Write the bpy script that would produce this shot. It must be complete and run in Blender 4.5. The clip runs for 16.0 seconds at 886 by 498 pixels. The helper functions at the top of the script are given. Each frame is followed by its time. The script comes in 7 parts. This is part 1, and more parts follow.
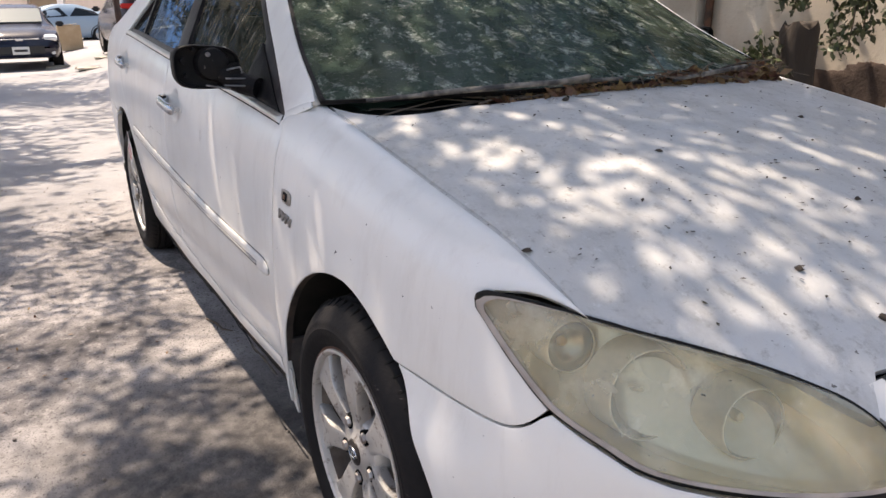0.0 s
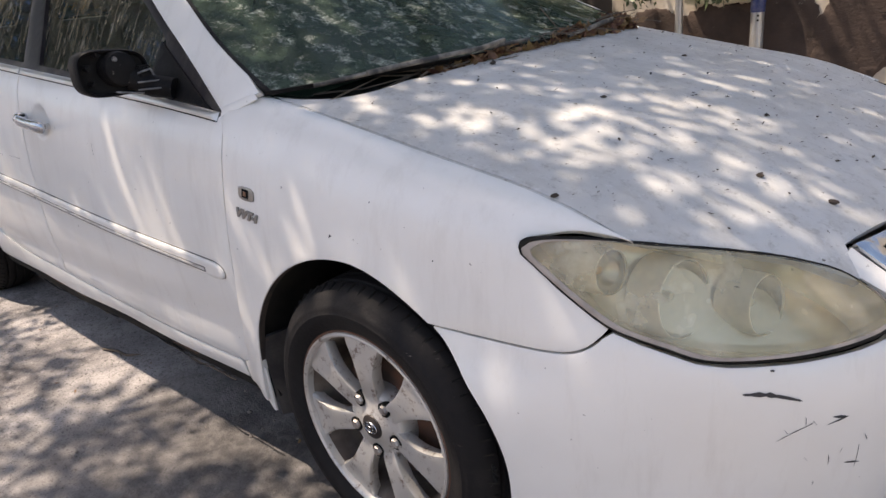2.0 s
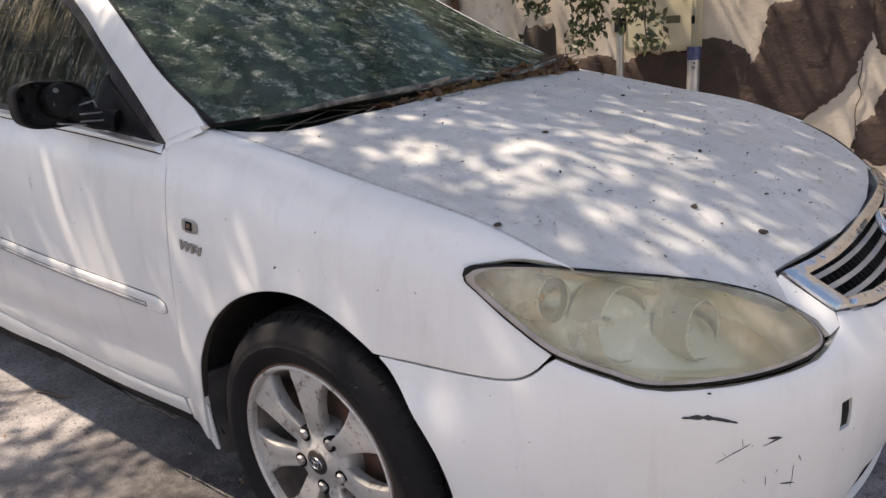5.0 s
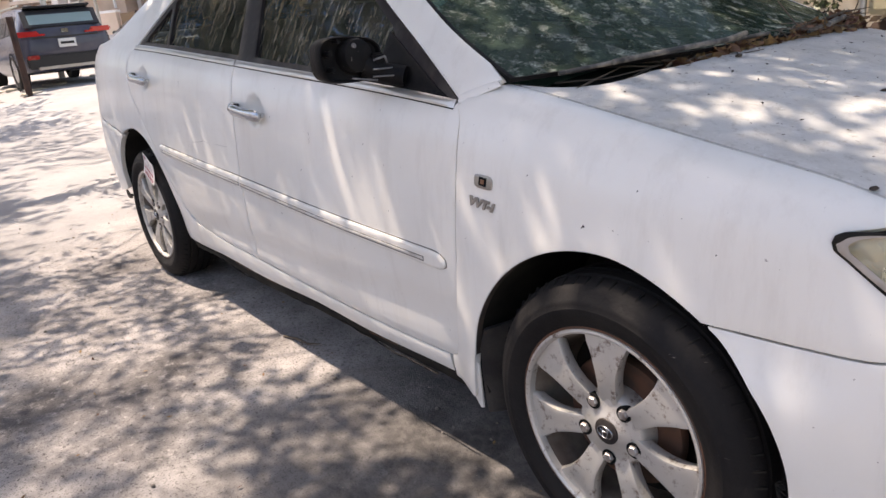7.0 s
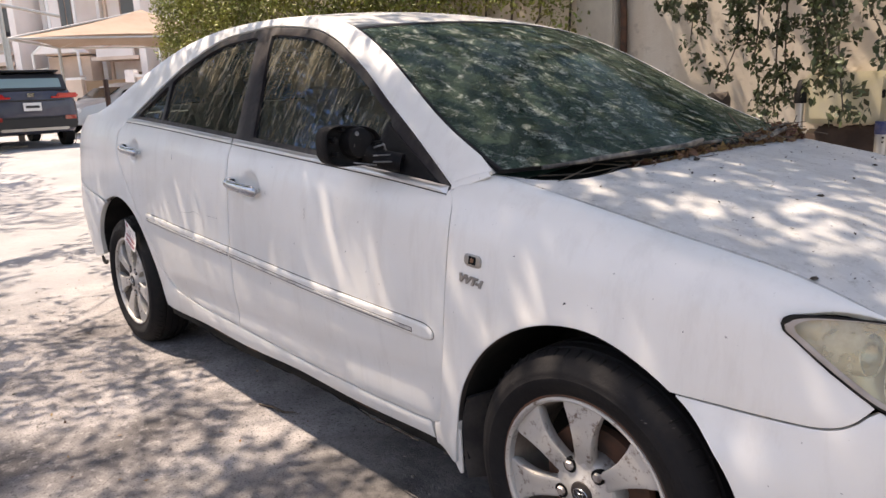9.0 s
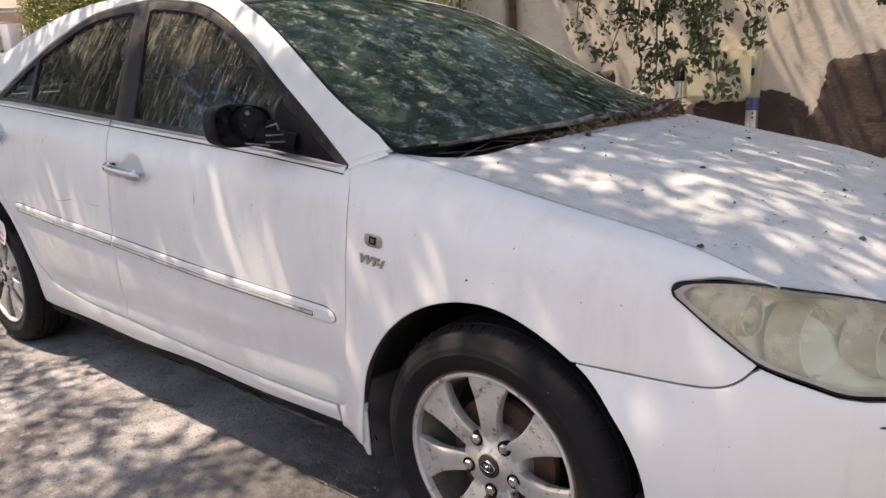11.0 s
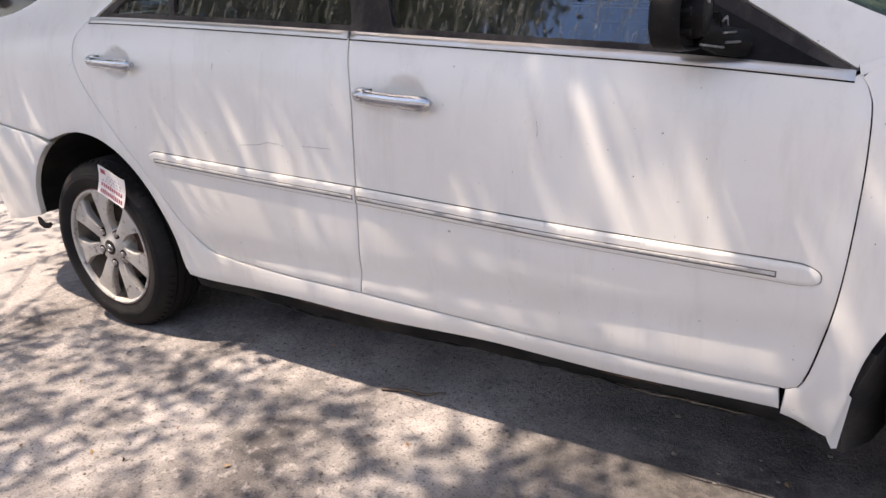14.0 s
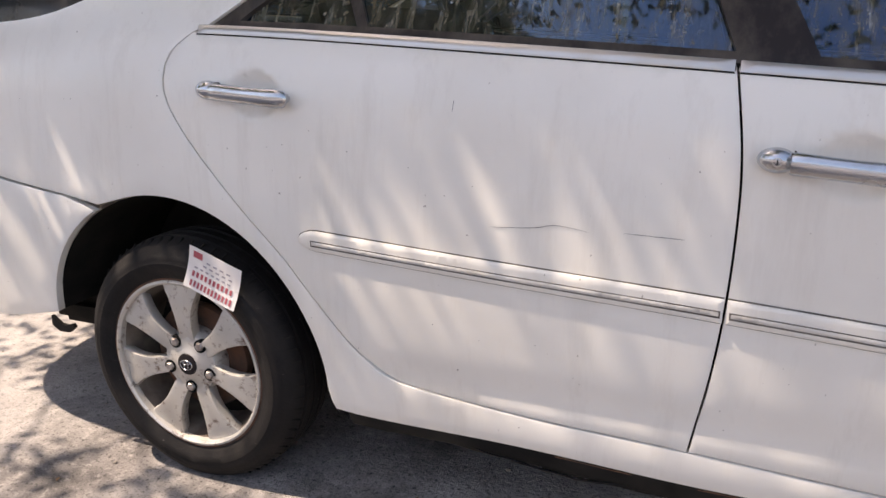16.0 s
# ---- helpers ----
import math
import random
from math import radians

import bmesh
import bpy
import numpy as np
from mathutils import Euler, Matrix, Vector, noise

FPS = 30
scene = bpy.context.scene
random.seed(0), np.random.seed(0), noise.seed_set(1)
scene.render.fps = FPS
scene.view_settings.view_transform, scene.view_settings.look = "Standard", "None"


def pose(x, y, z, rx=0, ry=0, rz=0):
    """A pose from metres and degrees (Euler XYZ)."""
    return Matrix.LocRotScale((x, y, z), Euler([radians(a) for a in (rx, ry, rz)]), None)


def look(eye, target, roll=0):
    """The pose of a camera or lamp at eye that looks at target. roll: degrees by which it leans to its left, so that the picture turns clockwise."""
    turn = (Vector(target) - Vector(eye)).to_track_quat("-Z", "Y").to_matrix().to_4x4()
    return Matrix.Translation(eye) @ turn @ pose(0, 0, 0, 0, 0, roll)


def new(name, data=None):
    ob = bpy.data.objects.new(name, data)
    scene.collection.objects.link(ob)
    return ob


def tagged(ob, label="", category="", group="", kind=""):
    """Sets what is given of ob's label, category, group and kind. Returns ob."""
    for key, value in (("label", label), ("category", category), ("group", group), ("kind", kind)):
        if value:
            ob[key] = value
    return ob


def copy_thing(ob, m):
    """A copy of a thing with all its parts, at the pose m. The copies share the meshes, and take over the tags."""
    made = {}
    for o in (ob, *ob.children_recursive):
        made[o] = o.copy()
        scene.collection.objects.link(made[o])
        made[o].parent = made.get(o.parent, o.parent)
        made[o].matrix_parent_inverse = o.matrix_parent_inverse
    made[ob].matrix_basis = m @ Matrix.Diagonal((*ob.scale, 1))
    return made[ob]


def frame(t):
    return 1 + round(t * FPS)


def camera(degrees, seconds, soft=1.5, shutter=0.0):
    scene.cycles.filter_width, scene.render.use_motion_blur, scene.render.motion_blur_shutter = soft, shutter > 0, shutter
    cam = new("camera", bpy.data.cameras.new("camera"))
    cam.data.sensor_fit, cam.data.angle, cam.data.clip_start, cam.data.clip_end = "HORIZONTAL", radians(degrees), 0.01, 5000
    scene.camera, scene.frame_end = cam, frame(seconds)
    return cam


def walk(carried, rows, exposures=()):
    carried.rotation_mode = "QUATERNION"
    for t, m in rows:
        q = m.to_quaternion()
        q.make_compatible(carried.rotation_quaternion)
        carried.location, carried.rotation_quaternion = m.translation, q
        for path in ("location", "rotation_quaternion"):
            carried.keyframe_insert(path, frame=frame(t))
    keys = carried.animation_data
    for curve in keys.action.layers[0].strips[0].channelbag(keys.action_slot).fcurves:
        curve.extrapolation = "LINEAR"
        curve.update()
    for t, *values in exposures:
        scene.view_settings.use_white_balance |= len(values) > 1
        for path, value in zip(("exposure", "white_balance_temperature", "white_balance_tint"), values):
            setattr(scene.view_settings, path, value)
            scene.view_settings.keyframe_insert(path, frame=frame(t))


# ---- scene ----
from mathutils import geometry

cam = camera(63.5, 16.0)
PATH = [
    (0, (2.539, -1.323, 1.157), (0.902, -0.363, 0.525), -0.94),
    (0.5, (2.423, -1.506, 1.189), (0.964, -0.264, 0.615), -1.6),
    (1, (2.363, -1.648, 1.189), (1.035, -0.346, 0.454), -4.0),
    (1.5, (2.371, -1.638, 1.18), (1.041, -0.315, 0.489), -5.2),
    (2, (2.379, -1.64, 1.171), (1.083, -0.293, 0.46), -5.8),
    (2.5, (2.388, -1.641, 1.159), (1.146, -0.205, 0.53), -3.6),
    (3, (2.401, -1.648, 1.153), (1.182, -0.182, 0.547), -3.1),
    (5.5, (2.396, -1.647, 1.153), (1.183, -0.182, 0.533), -4.8),
    (6, (2.38, -1.68, 1.137), (1.071, -0.328, 0.463), -3.2),
    (6.5, (2.264, -1.747, 1.134), (0.835, -0.549, 0.412), -6.3),
    (7, (2.157, -1.818, 1.132), (0.651, -0.668, 0.491), -5.6),
    (7.5, (2.151, -1.897, 1.153), (0.747, -0.581, 0.608), -6.8),
    (8, (2.231, -2.007, 1.179), (0.567, -0.977, 0.767), -3.2),
    (8.5, (2.216, -1.975, 1.175), (0.627, -0.829, 0.776), -2.8),
    (9, (2.214, -1.975, 1.169), (0.755, -0.679, 0.731), -2.4),
    (9.5, (2.213, -1.963, 1.166), (0.85, -0.572, 0.713), -2.5),
    (12, (2.156, -1.99, 1.154), (0.921, -0.503, 0.642), -2.4),
    (12.5, (1.953, -2.056, 1.108), (0.557, -0.743, 0.537), -2.8),
    (13, (1.636, -2.161, 1.064), (0.409, -0.694, 0.48), -1.5),
    (13.5, (1.336, -2.306, 1.075), (0.308, -0.736, 0.383), -1.2),
    (14, (0.986, -2.264, 1.107), (-0.038, -0.685, 0.429), -3.6),
    (14.5, (0.695, -2.254, 1.024), (-0.109, -0.5, 0.499), 1.9),
    (15, (0.348, -2.285, 1.086), (-0.257, -0.48, 0.475), -2.5),
    (15.5, (0.057, -2.168, 1.108), (-0.746, -0.433, 0.521), -3.5),
    (16, (-0.178, -2.081, 1.072), (-0.908, -0.31, 0.494), -0.6),
]
walk(cam, [(t, look(eye, target, roll)) for t, eye, target, roll in PATH], [(0.0, 1.32, 7780, 15), (5.5, 1.28, 7780, 15), (6.5, 1.42, 7850, 16), (8.5, 1.40, 7900, 16), (9.5, 1.42, 7950, 16), (12.0, 1.44, 7950, 16), (13.5, 1.56, 7980, 17), (16.0, 1.48, 8250, 17)])

SUN = Vector((-0.46, -0.165, 1.0)).normalized()          # towards the sun
world = bpy.data.worlds.new("sky")
world.use_nodes = True
scene.world = world
sky = world.node_tree.nodes.new("ShaderNodeTexSky")
sky.sky_type, sky.sun_disc = "NISHITA", False
sky.sun_elevation, sky.sun_rotation = math.asin(SUN.z), math.atan2(SUN.x, SUN.y)
sky.air_density, sky.dust_density = 1.0, 1.5
back = world.node_tree.nodes["Background"]
back.inputs[1].default_value = 0.114
world.node_tree.links.new(sky.outputs[0], back.inputs[0])
sun_data = bpy.data.lights.new("sun", "SUN")
sun_data.energy, sun_data.angle, sun_data.color = 2.95, radians(0.5), (1.0, 0.955, 0.90)
sun = new("sun", sun_data)
sun.matrix_world = look(SUN * 30, (0, 0, 0))


# ---- materials ----
def node(nt, kind, **vals):
    n = nt.nodes.new("ShaderNode" + kind)
    for k, v in vals.items():
        if k in n.inputs:
            n.inputs[k].default_value = v
    return n


def noise_node(nt, scale, detail=4.0, rough=0.55, stretch=(1, 1, 1), coords="Object", lo=0.4, hi=0.65, distort=0.0):
    """A noise mask between lo and hi, stretched along the axes."""
    tc = nt.nodes.new("ShaderNodeTexCoord")
    mp = nt.nodes.new("ShaderNodeMapping")
    mp.inputs["Scale"].default_value = stretch
    tex = node(nt, "TexNoise", Scale=scale, Detail=detail, Roughness=rough, Distortion=distort)
    ramp = nt.nodes.new("ShaderNodeMapRange")
    ramp.inputs["From Min"].default_value, ramp.inputs["From Max"].default_value = lo, hi
    nt.links.new(tc.outputs[coords], mp.inputs[0])
    nt.links.new(mp.outputs[0], tex.inputs["Vector"])
    nt.links.new(tex.outputs["Fac"], ramp.inputs["Value"])
    return ramp.outputs[0]


def mix_colour(nt, fac, a, b):
    m = nt.nodes.new("ShaderNodeMix")
    m.data_type = "RGBA"
    for sock, v in ((m.inputs[0], fac), (m.inputs[6], a), (m.inputs[7], b)):
        if isinstance(v, bpy.types.NodeSocket):
            nt.links.new(v, sock)
        else:
            sock.default_value = (*v, 1) if isinstance(v, tuple) else v
    return m.outputs[2]


def times(nt, a, k, op="MULTIPLY"):
    m = nt.nodes.new("ShaderNodeMath")
    m.operation = op
    for sock, v in ((m.inputs[0], a), (m.inputs[1], k)):
        if isinstance(v, bpy.types.NodeSocket):
            nt.links.new(v, sock)
        else:
            sock.default_value = v
    return m.outputs[0]


def material(name, base, rough=0.5, metal=0.0, layers=(), bump=(), coat=0.0, spec=0.5, rough_noise=0.0, random_value=0.0):
    """layers: (colour, strength, noise keywords); bump: (height in m, noise keywords)."""
    m = bpy.data.materials.new(name)
    m.use_nodes = True
    nt = m.node_tree
    p = nt.nodes["Principled BSDF"]
    p.inputs["Roughness"].default_value, p.inputs["Metallic"].default_value = rough, metal
    p.inputs["Coat Weight"].default_value, p.inputs["Coat Roughness"].default_value = coat, 0.12
    p.inputs["Specular IOR Level"].default_value = spec
    col = base
    for colour, strength, kw in layers:
        col = mix_colour(nt, times(nt, noise_node(nt, **kw), strength), col, colour)
    if random_value:
        info = nt.nodes.new("ShaderNodeNewGeometry")
        hsv = nt.nodes.new("ShaderNodeHueSaturation")
        v = times(nt, times(nt, info.outputs["Random Per Island"], random_value), 1 - random_value / 2, "ADD")
        nt.links.new(v, hsv.inputs["Value"])
        h = times(nt, times(nt, info.outputs["Random Per Island"], 0.06), 0.47, "ADD")
        nt.links.new(h, hsv.inputs["Hue"])
        if isinstance(col, tuple):
            hsv.inputs["Color"].default_value = (*col, 1)
        else:
            nt.links.new(col, hsv.inputs["Color"])
        col = hsv.outputs[0]
    if isinstance(col, tuple):
        p.inputs["Base Color"].default_value = (*col, 1)
    else:
        nt.links.new(col, p.inputs["Base Color"])
    if rough_noise:
        r = times(nt, times(nt, noise_node(nt, 9.0), rough_noise), rough, "ADD")
        nt.links.new(r, p.inputs["Roughness"])
    last = None
    for height, kw in bump:
        b = node(nt, "Bump", Distance=height)
        nt.links.new(noise_node(nt, **{"lo": 0.0, "hi": 1.0, **kw}), b.inputs["Height"])
        if last:
            nt.links.new(last, b.inputs["Normal"])
        last = b.outputs[0]
    if last:
        nt.links.new(last, p.inputs["Normal"])
    return m


def glass(name, tint, dust, dust_amount, haze=0.06, streak=(1, 1, 1), speck=0.0, mottle=24.0, pale=(0.4, 0.4, 0.4), ior=1.52, sheen=(0.86, 0.96, 0.90), least=0.0):
    """A dusty pane: tinted clear glass with its gloss, under a film of dust with runs in it."""
    m = bpy.data.materials.new(name)
    m.use_nodes = True
    nt = m.node_tree
    nt.nodes.remove(nt.nodes["Principled BSDF"])
    clear = node(nt, "BsdfTransparent", Color=(*tint, 1))
    gloss = node(nt, "BsdfGlossy", Roughness=haze, Color=(*sheen, 1))
    fres = node(nt, "Fresnel", IOR=ior)
    a = nt.nodes.new("ShaderNodeMixShader")
    nt.links.new(fres.outputs[0], a.inputs[0])
    nt.links.new(clear.outputs[0], a.inputs[1])
    nt.links.new(gloss.outputs[0], a.inputs[2])
    film = node(nt, "BsdfDiffuse")
    shade = noise_node(nt, mottle * 0.9, 8.0, 0.78, streak, lo=0.52, hi=0.66, distort=0.3)
    nt.links.new(mix_colour(nt, shade, dust, pale), film.inputs["Color"])
    big = noise_node(nt, 3.0, 6.0, 0.65, streak, lo=0.38, hi=0.68)
    fine = noise_node(nt, mottle, 5.0, 0.7, streak, lo=0.46, hi=0.62)
    mask = times(nt, times(nt, big, 0.40), times(nt, fine, 0.60), "ADD")
    mask = times(nt, times(nt, mask, dust_amount), least, "ADD")
    if speck:
        mask = times(nt, mask, times(nt, noise_node(nt, 90.0, 3.0, 0.6, lo=0.62, hi=0.70), speck), "ADD")
    b = nt.nodes.new("ShaderNodeMixShader")
    nt.links.new(mask, b.inputs[0])
    nt.links.new(a.outputs[0], b.inputs[1])
    nt.links.new(film.outputs[0], b.inputs[2])
    nt.links.new(b.outputs[0], nt.nodes["Material Output"].inputs[0])
    return m


DUST = (0.50, 0.44, 0.36)
PAINT = material("white_paint", (0.81, 0.795, 0.757), 0.32, coat=0.35, rough_noise=0.12,
                 layers=((DUST, 0.22, dict(scale=2.2, detail=6, lo=0.42, hi=0.72)),
                         ((0.42, 0.37, 0.31), 0.26, dict(scale=14, detail=8, rough=0.7, stretch=(1, 1, 0.14), lo=0.52, hi=0.78)),
                         ((0.16, 0.13, 0.11), 0.6, dict(scale=85, detail=2, lo=0.75, hi=0.775))))
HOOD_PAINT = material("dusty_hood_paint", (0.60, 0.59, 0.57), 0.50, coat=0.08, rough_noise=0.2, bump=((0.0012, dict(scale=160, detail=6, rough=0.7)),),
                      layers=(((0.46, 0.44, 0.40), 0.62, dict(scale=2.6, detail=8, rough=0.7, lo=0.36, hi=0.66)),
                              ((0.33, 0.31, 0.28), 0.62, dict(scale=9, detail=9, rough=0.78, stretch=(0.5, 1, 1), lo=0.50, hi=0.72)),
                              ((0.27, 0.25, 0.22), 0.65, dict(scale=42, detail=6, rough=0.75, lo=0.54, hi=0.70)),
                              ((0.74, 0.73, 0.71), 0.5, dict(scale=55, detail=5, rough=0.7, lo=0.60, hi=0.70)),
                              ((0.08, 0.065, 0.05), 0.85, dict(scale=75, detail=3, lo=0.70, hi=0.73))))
BLACK = material("black_plastic", (0.006, 0.006, 0.007), 0.5, spec=0.10, layers=((DUST, 0.03, dict(scale=6, detail=7, rough=0.7, lo=0.4, hi=0.75)),
                 ((0.5, 0.47, 0.43), 0.35, dict(scale=70, detail=4, lo=0.68, hi=0.78))), bump=((0.0006, dict(scale=250)),))
DARK = material("underbody_black", (0.006, 0.006, 0.006), 0.85, spec=0.2, layers=((DUST, 0.04, dict(scale=5, detail=6)),))
TRIM = material("black_gloss_trim", (0.018, 0.014, 0.015), 0.42, spec=0.22, layers=((DUST, 0.20, dict(scale=5, detail=8, rough=0.7, stretch=(1, 1, 0.35), lo=0.42, hi=0.72)),))
RUBBER = material("tyre_rubber", (0.011, 0.010, 0.0105), 0.7, spec=0.2, layers=((DUST, 0.025, dict(scale=7, detail=8, rough=0.7, lo=0.45, hi=0.75)),
                  ((0.45, 0.42, 0.38), 0.40, dict(scale=28, detail=6, rough=0.7, stretch=(1, 1, 4), lo=0.66, hi=0.76))), bump=((0.0012, dict(scale=120)),))
STRIP = material("dull_bright_strip", (0.55, 0.54, 0.53), 0.3, 0.8, layers=((DUST, 0.5, dict(scale=9, detail=6, lo=0.45, hi=0.7)),))
CHROME = material("chrome", (0.54, 0.56, 0.59), 0.16, 1.0, layers=(((0.38, 0.37, 0.36), 0.35, dict(scale=30, detail=6, lo=0.50, hi=0.72)),), rough_noise=0.12)
ALLOY = material("weathered_alloy", (0.58, 0.56, 0.53), 0.42, 0.55, layers=((DUST, 0.35, dict(scale=8, detail=7, rough=0.7, lo=0.45, hi=0.7)),
                 ((0.13, 0.075, 0.05), 0.85, dict(scale=34, detail=7, rough=0.75, lo=0.545, hi=0.65))), rough_noise=0.15)
RUST = material("rusty_brake", (0.13, 0.06, 0.035), 0.85, layers=(((0.04, 0.03, 0.025), 0.8, dict(scale=14, detail=6)),))
# the film's pale mottle is dust, with sun dapples put into its colour
WINDSCREEN = glass("dusty_windscreen", (0.10, 0.24, 0.16), (0.056, 0.082, 0.062), 0.68, 0.10, (1.0, 1.0, 1.0), 1.0, 22.0, (0.60, 0.64, 0.55), sheen=(0.46, 0.56, 0.49), least=0.18)
# the blue of the mirrored sky is put into the sheen colour
SIDE_GLASS = glass("dusty_side_glass", (0.30, 0.34, 0.32), (0.19, 0.172, 0.125), 0.58, 0.03, (3.0, 1.0, 0.22), 0.5, 22.0, (0.58, 0.56, 0.48), 2.7, (0.15, 0.30, 0.56), 0.03)
LENS = bpy.data.materials.new("yellowed_lens")
ASPHALT = material("dusty_asphalt", (0.096, 0.086, 0.086), 0.9, layers=(
    ((0.58, 0.535, 0.515), 0.86, dict(scale=0.9, detail=7, rough=0.65, lo=0.36, hi=0.60)),
    ((0.075, 0.070, 0.067), 0.6, dict(scale=3.1, detail=7, rough=0.7, lo=0.50, hi=0.66)),
    ((0.49, 0.45, 0.43), 0.75, dict(scale=26, detail=6, rough=0.7, lo=0.53, hi=0.70)),
    ((0.04, 0.036, 0.034), 0.85, dict(scale=60, detail=4, rough=0.7, lo=0.555, hi=0.66)),
    ((0.035, 0.032, 0.030), 0.7, dict(scale=150, detail=3, rough=0.6, lo=0.56, hi=0.66))),
    bump=((0.008, dict(scale=7, detail=7)), (0.006, dict(scale=90, detail=6, rough=0.7))))
# further down the street the asphalt lies under pale sand
nt = ASPHALT.node_tree
pr = nt.nodes["Principled BSDF"]
near_colour = pr.inputs["Base Color"].links[0].from_socket
sand = mix_colour(nt, noise_node(nt, 0.7, 7.0, 0.6, lo=0.35, hi=0.65), (0.315, 0.304, 0.304), (0.41, 0.398, 0.40))
sand = mix_colour(nt, times(nt, noise_node(nt, 14.0, 6.0, 0.7, lo=0.5, hi=0.7), 0.5), sand, (0.28, 0.255, 0.245))
tc_ = nt.nodes.new("ShaderNodeTexCoord")
sx_ = nt.nodes.new("ShaderNodeSeparateXYZ")
nt.links.new(tc_.outputs["Object"], sx_.inputs[0])
mr_ = nt.nodes.new("ShaderNodeMapRange")
mr_.inputs["From Min"].default_value, mr_.inputs["From Max"].default_value = -2.4, -4.4
wob = times(nt, sx_.outputs["X"], times(nt, noise_node(nt, 0.8, 5.0, lo=0.0, hi=1.0), 1.6), "SUBTRACT")
nt.links.new(wob, mr_.inputs["Value"])
# a patch of darker asphalt by the front wheel
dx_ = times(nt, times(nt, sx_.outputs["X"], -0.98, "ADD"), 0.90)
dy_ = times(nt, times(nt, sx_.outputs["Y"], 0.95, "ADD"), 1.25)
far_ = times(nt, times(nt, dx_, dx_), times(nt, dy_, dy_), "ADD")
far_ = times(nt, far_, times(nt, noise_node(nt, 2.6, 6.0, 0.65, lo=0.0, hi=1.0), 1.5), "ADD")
dark_patch_ = nt.nodes.new("ShaderNodeMapRange")
dark_patch_.inputs["From Min"].default_value, dark_patch_.inputs["From Max"].default_value = 1.50, 0.80
nt.links.new(far_, dark_patch_.inputs["Value"])
patch_colour = mix_colour(nt, noise_node(nt, 30.0, 6.0, 0.7, lo=0.45, hi=0.65), (0.050, 0.045, 0.043), (0.13, 0.118, 0.110))
near_colour = mix_colour(nt, times(nt, dark_patch_.outputs[0], 0.9), near_colour, patch_colour)
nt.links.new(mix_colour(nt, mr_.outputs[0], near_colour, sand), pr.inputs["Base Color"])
PLASTER = material("stained_plaster", (0.64, 0.55, 0.44), 0.9, layers=(
    ((0.52, 0.43, 0.33), 0.8, dict(scale=1.1, detail=7, rough=0.6, lo=0.42, hi=0.66)),
    ((0.74, 0.68, 0.59), 0.6, dict(scale=2.7, detail=6, stretch=(1, 1, 0.25), lo=0.5, hi=0.7)),
    ((0.30, 0.24, 0.18), 0.6, dict(scale=12, detail=6, lo=0.58, hi=0.75))),
    bump=((0.005, dict(scale=6, detail=8)), (0.003, dict(scale=50, detail=4))))


# ---- mesh helpers ----
def mesh_object(name, verts, faces, mat, parent=None, label="", smooth=True):
    me = bpy.data.meshes.new(name)
    me.from_pydata([tuple(map(float, v)) for v in verts], [], [tuple(map(int, f)) for f in faces])
    me.materials.append(mat)
    me.shade_smooth() if smooth else me.shade_flat()
    me.update()
    ob = new(name, me)
    if parent is not None:
        ob.parent = parent
    return tagged(ob, label)


def part(name, bm, mat, parent=None, label="", smooth=False, sharp=None):
    me = bpy.data.meshes.new(name)
    bmesh.ops.recalc_face_normals(bm, faces=bm.faces)
    bm.to_mesh(me)
    bm.free()
    me.materials.append(mat)
    if smooth:
        me.shade_smooth()
        me.set_sharp_from_angle(angle=radians(sharp or 35))
    ob = new(name, me)
    if parent is not None:
        ob.parent = parent
    return tagged(ob, label)


def thing(name, label, category, place=(0, 0, 0), group="", kind="", turn=0.0):
    ob = new(name)
    ob.matrix_basis = pose(*place, 0, 0, turn)
    return tagged(ob, label, category, group, kind)


def box(bm, centre, size, m=Matrix(), bevel=0.0):
    got = bmesh.ops.create_cube(bm, size=1.0, matrix=m @ Matrix.Translation(centre) @ Matrix.Diagonal((*size, 1)))
    if bevel:
        edges = list({e for v in got["verts"] for e in v.link_edges})
        bmesh.ops.bevel(bm, geom=edges, offset=bevel, segments=2, affect="EDGES")


def tube(bm, points, radius, sides=8, closed=False, caps=True):
    """A round bar along points; radius may be a list."""
    pts = [Vector(p) for p in points]
    n = len(pts)
    rings = []
    side = None
    for i, p in enumerate(pts):
        a = pts[(i - 1) % n] if closed or i else p
        b = pts[(i + 1) % n] if closed or i < n - 1 else p
        d = (b - a).normalized()
        if side is None:
            side = d.orthogonal().normalized()
        side = (side - d * side.dot(d)).normalized()
        up = d.cross(side)
        r = radius[i] if isinstance(radius, (list, tuple)) else radius
        rings.append([bm.verts.new(p + (side * math.cos(k) + up * math.sin(k)) * r) for k in (2 * math.pi * j / sides for j in range(sides))])
    for i in range(n if closed else n - 1):
        a, b = rings[i], rings[(i + 1) % n]
        for j in range(sides):
            bm.faces.new((a[j], a[(j + 1) % sides], b[(j + 1) % sides], b[j]))
    if caps and not closed:
        bm.faces.new(rings[0][::-1])
        bm.faces.new(rings[-1])


def lathe(bm, profile, sides=48, m=Matrix(), closed=False):
    """profile: (radius, along) pairs turned round the local y axis."""
    rings = [[bm.verts.new(m @ Vector((r * math.cos(2 * math.pi * j / sides), a, r * math.sin(2 * math.pi * j / sides)))) for j in range(sides)] for r, a in profile]
    pairs = list(zip(rings, rings[1:])) + ([(rings[-1], rings[0])] if closed else [])
    for a, b in pairs:
        for j in range(sides):
            bm.faces.new((a[j], a[(j + 1) % sides], b[(j + 1) % sides], b[j]))


